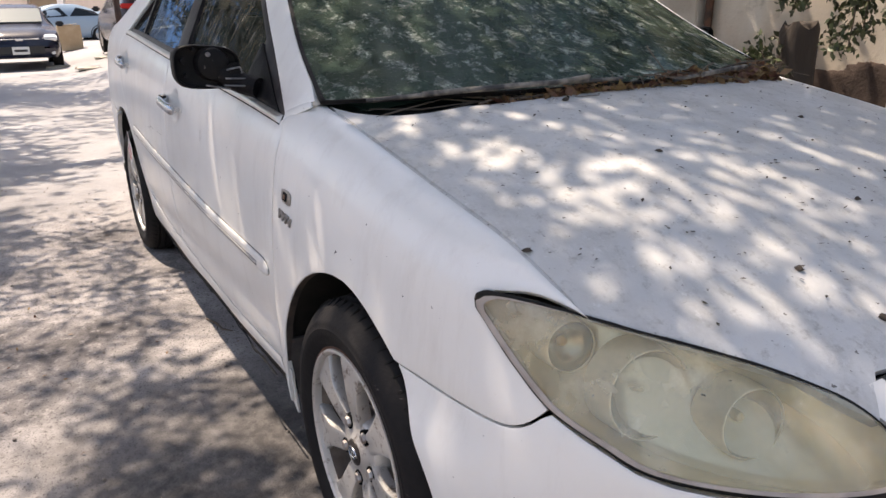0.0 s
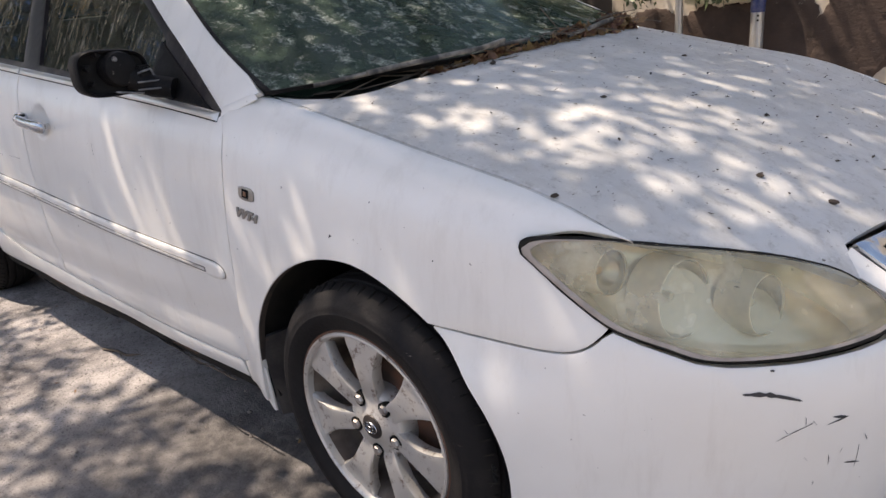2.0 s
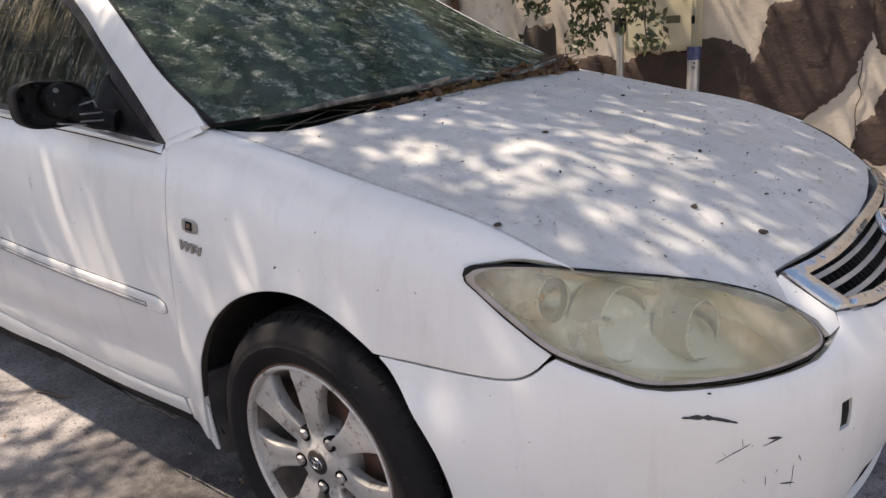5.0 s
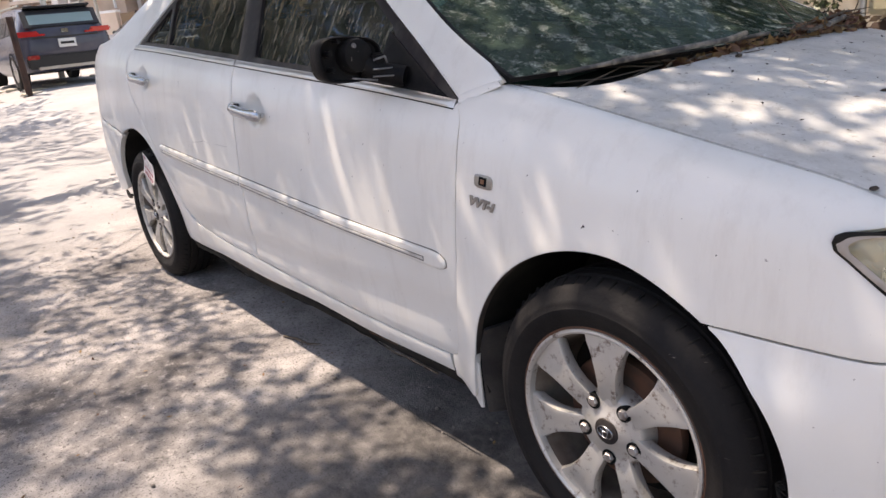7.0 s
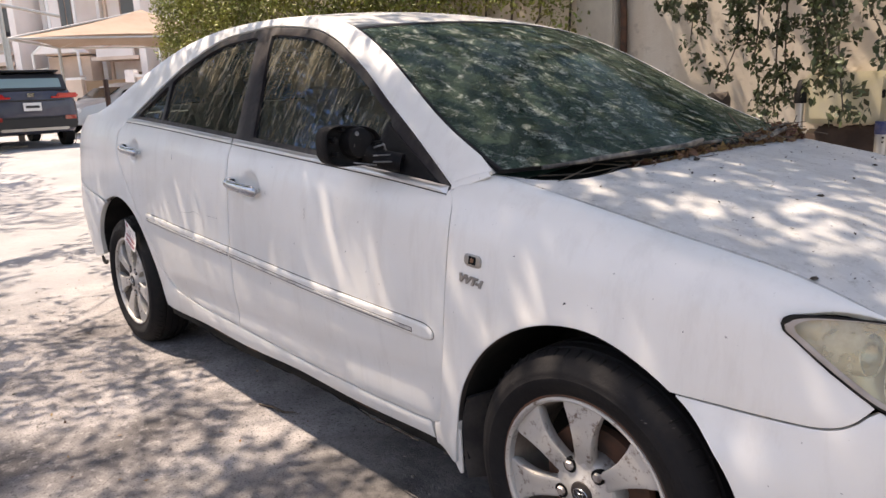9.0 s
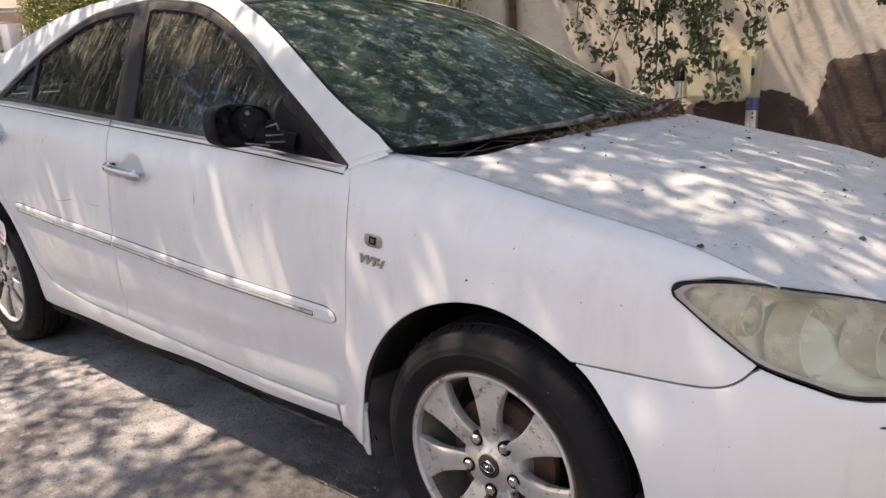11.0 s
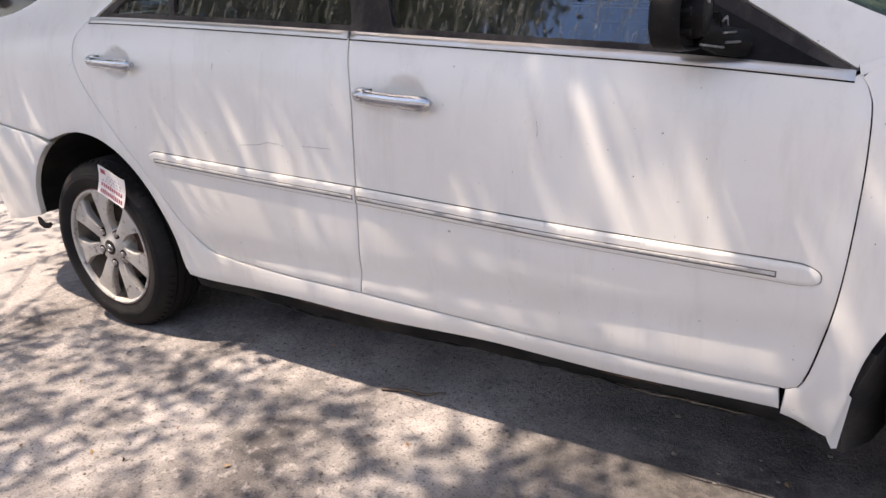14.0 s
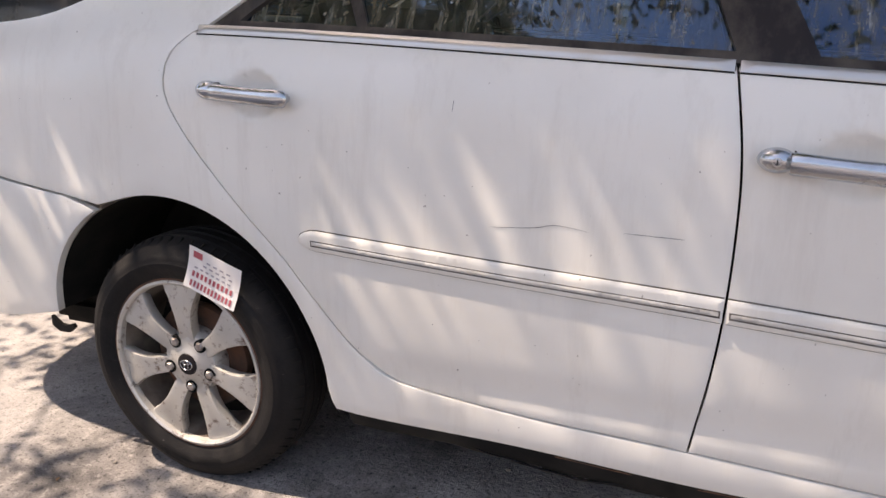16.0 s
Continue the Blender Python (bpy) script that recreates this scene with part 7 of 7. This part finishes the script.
def house(place, turn):
    """A three-storey terraced house; its front looks to -y of its own frame."""
    h = thing("terraced_house", "cream rendered three-storey terraced house with projecting bays", "house", place, "terraced houses", "", turn)
    def add(name, c, s, mat, par=h, bev=0.0, lab=""):
        bm_ = bmesh.new()
        box(bm_, c, s, bevel=bev)
        return part(name, bm_, mat, par, lab)
    add("wall", (0, 3.0, 5.2), (5.9, 6.0, 10.4), HOUSE)
    add("parapet", (0, 0.05, 10.55), (5.9, 0.3, 0.5), HOUSE)
    bm_ = bmesh.new()
    foot_ = ((-2.55, 0.0), (-1.75, -1.1), (-0.45, -1.1), (0.10, 0.0))
    low_, top_ = ([bm_.verts.new((x_, y_, z_)) for x_, y_ in foot_] for z_ in (3.3, 9.5))
    bm_.faces.new(low_[::-1])
    bm_.faces.new(top_)
    for i_ in range(4):
        bm_.faces.new((low_[i_], low_[(i_ + 1) % 4], top_[(i_ + 1) % 4], top_[i_]))
    bay = part("bay", bm_, HOUSE, h, "three-sided projecting bay")
    add("bay_foot", (-1.2, -0.50, 3.15), (2.1, 0.9, 0.3), HOUSE_TAN, bay)
    add("fin_wall", (2.78, -0.80, 5.2), (0.30, 1.6, 10.0), HOUSE)
    add("fin_cap", (2.78, -0.82, 10.24), (0.38, 1.7, 0.10), TRIMWHITE)
    for z in (4.6, 7.6):
        w = add("window", (-0.85, -1.11, z), (0.62, 0.06, 1.45), FRAME)
        for dx in (-0.15, 0.15):
            add("pane", (-0.85 + dx, -1.145, z), (0.24, 0.02, 1.29), PANE, w)
        w = add("window", (1.4, -0.02, z), (0.9, 0.10, 1.4), FRAME)
        add("pane", (1.4, -0.075, z), (0.74, 0.02, 1.24), PANE, w)
        add("sill", (1.4, -0.10, z - 0.76), (1.1, 0.22, 0.08), HOUSE, w)
        add("ledge", (1.4, -0.30, z - 1.35), (2.3, 0.6, 0.12), HOUSE_TAN)
    bal = add("balcony", (1.4, -0.62, 6.35), (2.2, 1.2, 0.95), HOUSE, bev=0.03)
    add("balcony_foot", (1.4, -0.55, 5.80), (1.9, 1.0, 0.16), HOUSE_TAN, bal)
    add("balcony_rail", (1.4, -1.20, 6.90), (2.2, 0.06, 0.06), FRAME, bal)
    bm_ = bmesh.new()
    g_ = [[bm_.verts.new((x_, y_, z_)) for x_, z_ in ((-2.3, 3.05), (-0.1, 3.05), (-1.2, 3.75))] for y_ in (-1.75, -0.9)]
    bm_.faces.new(g_[0])
    bm_.faces.new(g_[1][::-1])
    for i_ in range(3):
        bm_.faces.new((g_[0][i_], g_[1][i_], g_[1][(i_ + 1) % 3], g_[0][(i_ + 1) % 3]))
    part("gable", bm_, HOUSE, h, "pale pointed gable over the entrance")
    add("downpipe", (0.25, -0.06, 5.0), (0.12, 0.12, 9.6), HOUSE_TAN)
    hood_ = add("porch_roof", (1.4, -0.75, 2.75), (2.2, 1.5, 0.14), HOUSE_TAN)
    add("porch_gable", (1.4, -1.42, 2.98), (1.7, 0.12, 0.34), HOUSE, hood_)
    dr = add("door", (1.4, -0.03, 1.1), (1.1, 0.08, 2.2), GATE)
    add("pane", (1.4, -0.075, 1.6), (0.5, 0.02, 0.7), PANE, dr)
    for px in (-2.62, 0.02, 2.32):
        add("pilaster", (px, -0.12, 5.6), (0.20, 0.30, 9.4), TRIMWHITE)
    for bx in (-1.72, -0.48):
        add("bay_trim", (bx, -1.08, 6.4), (0.12, 0.12, 6.3), TRIMWHITE, bay)
    add("bay_band", (-1.1, -1.12, 5.95), (1.34, 0.10, 0.22), HOUSE_TAN, bay)
    for ax, az in ((0.75, 3.95), (-0.35, 8.55), (2.05, 8.3)):
        ac = add("air_conditioner", (ax, -0.34, az), (0.78, 0.34, 0.56), TRIMWHITE, h, 0.02, "white air conditioner unit on the wall")
        add("fan_grille", (ax - 0.12, -0.515, az), (0.42, 0.02, 0.42), PANE, ac)
    for gx in (-2.28, -0.12):
        bm_ = bmesh.new()
        tube(bm_, [(gx, -1.70, 2.1), (gx, -1.72, 3.05), (-1.2, -1.78, 3.80)], 0.06, 8)
        part("gable_strut", bm_, TRIMWHITE, h, "white canopy strut", True, 60)
    # a solid tan box stands in for the shade under the gable
    add("canopy_shade", (-1.2, -0.45, 2.2), (2.0, 0.9, 1.5), HOUSE_TAN, h, 0.0, "brown box in place of the entrance's shade")
    add("wall_cap", (-1.2, -2.5, 1.95), (3.5, 0.30, 0.10), TRIMWHITE)
    add("yard_wall", (-1.2, -2.5, 0.95), (3.4, 0.2, 1.9), HOUSE_TAN)
    add("gate", (1.6, -2.5, 0.95), (1.9, 0.08, 1.8), GATE)
    add("gate_pier", (2.75, -2.5, 1.1), (0.4, 0.35, 2.2), HOUSE)
    return h


first_house = house((-27.0, 12.5, 0.2), 37)
for k in (-1, 1, 2, 3, 4, 5, 6):
    copy_thing(first_house, pose(-27.0 - 4.72 * k, 12.5 - 3.55 * k, 0.2, 0, 0, 37))
# the far end of the street and the side behind the camera, plain
bm = bmesh.new()
box(bm, (-84.0, -6.0, 4.0), (0.4, 40.0, 8.0))
tagged(part("wall_street_end", bm, HOUSE), "cream wall closing the far end of the street", "wall", kind="structure")
bm = bmesh.new()
box(bm, (-8.0, -13.0, 2.0), (60.0, 0.4, 4.0))
tagged(part("wall_opposite", bm, HOUSE), "cream rendered wall across the street", "wall", kind="structure")

# ---- small things on and round the car ----
# wing badge: a plate with a small square device, and the raised letters below it
def flank(x, z, lift=0.0, side=-1.0):
    p = skin(np.array([x]), np.array([z]), side)[0]
    n = surface_normal(lambda u, v: skin(u, v, side), np.array([x]), np.array([z]))[0] * (1 if side < 0 else -1)
    return Vector(p) + Vector(n) * lift, Vector(n)


BADGE = material("pewter_badge", (0.30, 0.28, 0.26), 0.35, 0.7, layers=((DUST, 0.4, dict(scale=30)),))
bz = []
for k in range(28):
    a = 2 * math.pi * k / 28
    e = 0.55
    bz.append((1.044 + 0.027 * math.copysign(abs(math.cos(a)) ** e, math.cos(a)), 0.7725 + 0.0145 * math.copysign(abs(math.sin(a)) ** e, math.sin(a)) - 0.0035 * math.cos(a)))
wing_fn = lambda u, v: skin(u, v, -1.0)  # noqa: E731
badge = panel("wing_badge", bz, wing_fn, BADGE, car, "small pewter wing badge", 0.006, 0.006, 0.006, 1.0, lift=0.0045, roll=0.0015)
panel("badge_device", [(1.034, 0.7655), (1.055, 0.7635), (1.056, 0.7815), (1.035, 0.7835)], wing_fn, DARK, badge, "dark square device", 0.01, 0.01, 0.003, 1.0, lift=0.0062, roll=0)
panel("badge_spark", [(1.040, 0.769), (1.050, 0.7685), (1.051, 0.7775), (1.041, 0.7785)], wing_fn, material("copper_fleck", (0.24, 0.13, 0.08), 0.4, 0.6), badge, "copper-coloured mark", 0.01, 0.01, 0.002, 1.0, lift=0.0074, roll=0)
txt = bpy.data.curves.new("engine_letters", "FONT")
txt.body, txt.size, txt.extrude, txt.bevel_depth, txt.align_x, txt.align_y = "VVT-i", 0.026, 0.0015, 0.0006, "CENTER", "CENTER"
txt.shear = 0.25
txt.offset = 0.0012
tmp = new("engine_letters_tmp", txt)
dg = bpy.context.evaluated_depsgraph_get()
me = bpy.data.meshes.new_from_object(tmp.evaluated_get(dg))
bpy.data.objects.remove(tmp)
me.materials.clear()
me.materials.append(BADGE)
lt = new("wing_lettering", me)
lt.parent = car
lp, ln = flank(1.038, 0.725, 0.0022)
lt.matrix_basis = Matrix.Translation(lp) @ ln.to_track_quat("Z", "Y").to_matrix().to_4x4()
zax = ln
xax = Vector((1, 0, -0.11)) - zax * Vector((1, 0, -0.11)).dot(zax)
xax.normalize()
yax = zax.cross(xax)
lt.matrix_basis = Matrix.Translation(lp) @ Matrix((xax, yax, zax)).transposed().to_4x4() @ Matrix.Diagonal((1.22, 1, 1, 1))
tagged(lt, "raised chrome lettering VVT-i")

# paper flyer tucked on the rear tyre
PAPER = material("printed_paper", (0.80, 0.76, 0.74), 0.7)
PRINT = material("red_print", (0.42, 0.09, 0.11), 0.7)
INK = material("grey_print", (0.36, 0.33, 0.36), 0.7)
flyer = thing("paper_flyer", "small white paper flyer with red print stuck on the rear tyre", "flyer", (-1.236, -0.8665, 0.552))
fly_m = pose(0, 0, 0, 90, 0, 0) @ Matrix.Rotation(radians(-17), 4, "Z") @ Matrix.Diagonal((1.62, 1.28, 1, 1))


def flyer_fn(lift):
    def f(u, v):
        bend = 0.010 * np.sin((v / 0.045) * 1.2) ** 2 + 0.004 * np.sin(u * 40)
        loc = np.stack([u, v, lift + bend - 0.10 * (v - 0.0) * (v > 0)], -1)
        m = np.array(fly_m.to_3x3())
        return loc @ m.T
    return f


rect_ = lambda x0, y0, x1, y1: [(x0, y0), (x1, y0), (x1, y1), (x0, y1)]  # noqa: E731
panel("sheet", rect_(-0.046, -0.040, 0.046, 0.040), flyer_fn(0.004), PAPER, flyer, "", 0.012, 0.01, 0.0006, 1.0, roll=0)
for x0, y0, x1, y1, n_b, mat in ((-0.036, -0.034, 0.042, -0.023, 12, PRINT), (-0.036, -0.016, 0.040, -0.006, 10, PRINT), (-0.034, 0.000, 0.036, 0.003, 7, INK), (-0.020, 0.009, 0.038, 0.012, 5, INK), (-0.014, 0.018, 0.034, 0.021, 4, INK), (-0.038, 0.020, -0.022, 0.033, 1, PRINT)):
    for j in range(n_b):
        a = x0 + (x1 - x0) * j / n_b
        panel("print_bar", rect_(a, y0, a + (x1 - x0) / n_b * (0.55 if n_b > 1 else 1.0), y1), flyer_fn(0.0052), mat, flyer, "", 0.01, 0.01, 0.0003, 1.0, roll=0)

# scuffs where the paint is gone from the bumper corner, and chips on the flank
SCUFF = material("black_scuff", (0.03, 0.03, 0.035), 0.6)


def scuff(pts, width, par, fn=nose_fn, out_=-1.0):
    r = np.random.default_rng(int(1000 * abs(pts[0][0]) + 7))
    c = smooth_line(pts, 0.006)
    up, dn = [], []
    for i, (u, z) in enumerate(c):
        t = i / max(1, len(c) - 1)
        w = width * math.sin(math.pi * min(1, max(0.02, t))) ** 0.5 * (0.4 + 0.8 * r.random())
        up.append((u, z + w))
        dn.append((u + 0.0005, z - w * 0.7))
    panel("scuff_mark", up + dn[::-1], fn, SCUFF, par, "dark scuff in the paint", 0.01, 0.004, 0.0004, out_, lift=0.0009, roll=0)


uof = lambda x, z: S_FRONT - s_of(x, z)  # noqa: E731
for pts, w in (([(uof(2.058, 0.551), 0.550), (uof(2.09, 0.546), 0.547), (uof(2.125, 0.535), 0.533)], 0.006), ([(uof(2.160, 0.50), 0.497), (uof(2.175, 0.496), 0.492)], 0.003), ([(uof(2.155, 0.485), 0.484), (uof(2.168, 0.484), 0.490), (uof(2.176, 0.49), 0.494)], 0.0018),
               ([(uof(2.189, 0.43), 0.430), (uof(2.187, 0.40), 0.405), (uof(2.185, 0.385), 0.385)], 0.002), ([(uof(2.120, 0.485), 0.478), (uof(2.140, 0.49), 0.492)], 0.001), ([(uof(2.175, 0.40), 0.398), (uof(2.190, 0.39), 0.392)], 0.0022), ([(uof(2.10, 0.47), 0.463), (uof(2.125, 0.48), 0.483)], 0.0009)):
    scuff(pts, w, front_bumper)
sr = np.random.default_rng(31)
for k in range(9):
    x_, z_ = (2.165 + 0.018 * sr.normal(), 0.40 + 0.03 * sr.normal()) if k < 6 else (2.10 + 0.05 * sr.random(), 0.46 + 0.04 * sr.random())
    ln_ = sr.uniform(0.005, 0.018)
    a_ = sr.uniform(0.9, 1.9)
    scuff([(uof(x_, z_), z_), (uof(x_, z_) + ln_ * math.cos(a_), z_ + ln_ * math.sin(a_))], sr.uniform(0.0007, 0.0022), front_bumper)
for pts, w in (([(0.335, 0.832), (0.337, 0.815), (0.337, 0.80)], 0.0012), ([(-0.58, 0.731), (-0.50, 0.737), (-0.458, 0.745), (-0.40, 0.738)], 0.0006), ([(-0.34, 0.742), (-0.24, 0.740)], 0.0005), ([(-0.66, 0.955), (-0.662, 0.935)], 0.001), ([(0.10, 0.865), (0.103, 0.856)], 0.002)):
    scuff(pts, w, car, wing_fn, 1.0)
for x, z, s_ in ((1.31, 0.722, 0.006), (1.165, 0.80, 0.003), (0.985, 0.64, 0.002), (1.44, 0.80, 0.003), (0.55, 0.73, 0.003), (0.70, 0.66, 0.0025), (0.28, 0.72, 0.0028), (1.24, 0.86, 0.003), (-0.70, 0.52, 0.002), (1.62, 0.72, 0.003)):
    panel("paint_chip", [(x - s_ * 0.6, z - s_), (x + s_ * 0.2, z + s_ * 0.4), (x + s_, z - s_ * 0.2), (x, z - s_ * 0.6)], wing_fn, SCUFF, car, "dark paint chip", 0.01, 0.004, 0.0003, 1.0, lift=0.0009, roll=0)


# leaf litter in the cowl and on the bonnet
DARK_BIT = material("dark_dry_bits", (0.05, 0.036, 0.026), 0.8, random_value=0.9)
def litter(name, label, spots, size, mat, seed, flat=0.5):
    r = np.random.default_rng(seed)
    v_, f_ = leaf_field(spots, 1, (0.001, 0.001, 0.001), size, flat, 0.0, r)
    ob = leaf_mesh(name, v_, f_, mat, None, label)
    return tagged(ob, label, "leaf litter", kind="stuff")


lr = np.random.default_rng(21)
spots = []
while len(spots) < 1900:
    t = lr.beta(1.9, 1.1)
    y = -0.44 + 1.18 * t
    hb = float(np.interp(abs(y), [p[1] for p in hood_back[::-1]], [p[0] for p in hood_back[::-1]]))
    g = 1.015 + 0.190 * (1 - (y / 0.74) ** 2)
    k = lr.normal() * 0.4 + 0.3
    x = hb + (g - hb) * (0.25 + 0.55 * k) + 0.012
    hgt = (0.022 + 0.020 * math.sin(y * 9) ** 2) * lr.random() * (0.5 + t)
    zb = float(hood_skin(np.array([max(x, 1.05)]), np.array([y]))[0][2]) - 0.012
    if g - 0.05 < x < hb + 0.05:
        spots.append((x, y, zb + hgt + max(0.0, (g + 0.02 - x)) * 0.35))
litter("dry_leaf_litter", "brown dry leaves and twigs heaped along the windscreen foot", spots, (0.018, 0.045), DRY_LEAF, 5, 0.6)
bm = bmesh.new()
for k in range(40):
    sp = Vector(spots[lr.integers(len(spots))]) + Vector((0, 0, 0.012))
    dv = Vector((lr.normal() * 0.4, lr.normal(), lr.normal() * 0.15)).normalized() * lr.uniform(0.03, 0.09)
    tube(bm, [sp - dv, sp + Vector((0, 0, 0.006)), sp + dv], 0.0016, 4)
for k in range(11):
    y = lr.uniform(-0.62, -0.22)
    a = Vector((1.09 + 0.14 * (1 - (y / 0.74) ** 2) + lr.uniform(-0.02, 0.02), y, 0.0))
    dv = Vector((lr.normal() * 0.35, 1.0, 0.0)).normalized() * lr.uniform(0.05, 0.13)
    line = [a - dv, a + Vector((lr.uniform(-0.01, 0.01), 0, 0)), a + dv]
    for p in line:
        p.z = float(hood_skin(np.array([max(p.x, 1.05)]), np.array([p.y]))[0][2]) + lr.uniform(-0.010, 0.008)
    tube(bm, line, [0.0025, 0.0022, 0.001], 5)
tagged(part("dry_twig_litter", bm, BARK), "thin dry twigs among the leaves by the windscreen", "leaf litter", kind="stuff")
spots = []
while len(spots) < 320:
    x, y = lr.uniform(1.15, 2.1), lr.uniform(-0.68, 0.68)
    if lr.random() < 0.75:
        spots.append((x, y, float(hood_skin(np.array([x]), np.array([y]))[0][2]) + 0.003))
litter("bonnet_leaf_bits", "small dry leaf bits scattered on the bonnet", spots, (0.004, 0.013), DARK_BIT, 9, 0.15)
for x, y, s_ in ((1.277, -0.258, 0.018), (1.22, 0.30, 0.020), (1.953, -0.370, 0.016), (2.066, -0.338, 0.018), (1.60, -0.30, 0.012), (1.755, -0.722, 0.014), (1.55, 0.20, 0.012), (1.86, -0.08, 0.014)):
    zb = float(hood_skin(np.array([x]), np.array([y]))[0][2])
    bm = bmesh.new()
    bmesh.ops.create_icosphere(bm, subdivisions=2, radius=s_ * 0.5)
    for vv in bm.verts:
        vv.co = Vector((vv.co.x * (0.6 + 1.3 * noise.noise(vv.co * 120 + Vector((x, y, 0)))), vv.co.y * (1.1 + noise.noise(vv.co * 150 + Vector((y, x, 1)))), vv.co.z * 0.5))
    ob = tagged(part("dry_seed_pod", bm, DARK_BIT, None, "", True, 60), "dark dry seed pod lying on the dusty bonnet", "seed pod", "bits on the bonnet")
    ob.matrix_basis = pose(x, y, zb + s_ * 0.22, 0, 0, x * 300)

# ground bits: twig, pebbles, fallen leaves
bm = bmesh.new()
tube(bm, [(-0.09, 0, 0.006), (-0.02, 0.012, 0.009), (0.05, 0.008, 0.008), (0.10, 0.03, 0.012)], [0.004, 0.005, 0.004, 0.002], 6)
tube(bm, [(0.0, 0.012, 0.009), (0.05, -0.012, 0.012)], [0.003, 0.0015], 5)
tw = tagged(part("twig", bm, BARK, None, "", True, 60), "dry twig lying on the asphalt in the car's shade", "twig")
tw.matrix_basis = pose(-0.115, -0.80, 0.0, 0, 0, 8)
pv, pf = [], []
ico = bmesh.new()
bmesh.ops.create_icosphere(ico, subdivisions=1, radius=1.0)
ic = np.array([tuple(v.co) for v in ico.verts])
it = np.array([[v.index for v in f.verts] for f in ico.faces])
ico.free()
for k in range(800):
    x, y = lr.uniform(-3.6, 2.2), lr.uniform(-2.6, -0.45)
    s_ = 0.002 + 0.007 * lr.random() ** 6
    pf.append(it + len(pv) * len(ic))
    pv.append(ic * (s_, s_ * lr.uniform(0.6, 1), s_ * 0.6) + (x, y, s_ * 0.35))
leaf_mesh("pebbles", np.concatenate(pv), np.concatenate(pf), STONE, None, "small grey pebbles and grit on the asphalt")
bpy.data.objects["pebbles"]["category"] = "pebbles"
spots = [(lr.uniform(-3.5, 2.0), lr.uniform(-2.4, -0.6), 0.006) for _ in range(110)]
litter("ground_leaf_bits", "small dry leaves strewn on the asphalt beside the car", spots, (0.008, 0.022), DRY_LEAF, 15, 0.15)
# dry grass caught behind the front wheel arch
bm = bmesh.new()
for k in range(9):
    a = lr.uniform(-0.7, 0.9)
    tube(bm, [(1.722, -0.893, 0.395), (1.722 + 0.012 * math.cos(a), -0.903, 0.395 + 0.02 * math.sin(a)), (1.722 + 0.024 * math.cos(a), -0.906, 0.395 + 0.03 * math.sin(a))], 0.0012, 4)
part("caught_weed", bm, DARK, car, "dry weed caught in the wheel arch edge")

# strips of torn underseal hanging below the sill
for x0_, x1_, sag, seed in ((-0.62, -0.18, 0.020, 1), (-0.25, 0.16, 0.012, 2), (0.30, 0.80, 0.008, 3)):
    bm = bmesh.new()
    pts = []
    for i in range(24):
        t = i / 23
        x = x0_ + (x1_ - x0_) * t
        pts.append(Vector((x, -0.836 + 0.008 * noise.noise(Vector((x * 9, seed, 0))), 0.236 - 0.02 * max(0.0, x - 0.2) - sag * math.sin(math.pi * t) + 0.006 * noise.noise(Vector((x * 16, seed, 5))))))
    tube(bm, pts, [0.0022 + 0.0028 * abs(noise.noise(Vector((i * 0.7, seed, 1)))) for i in range(24)], 6)
    part("torn_strip", bm, BLACK, car, "torn black strip hanging under the sill", True, 60)
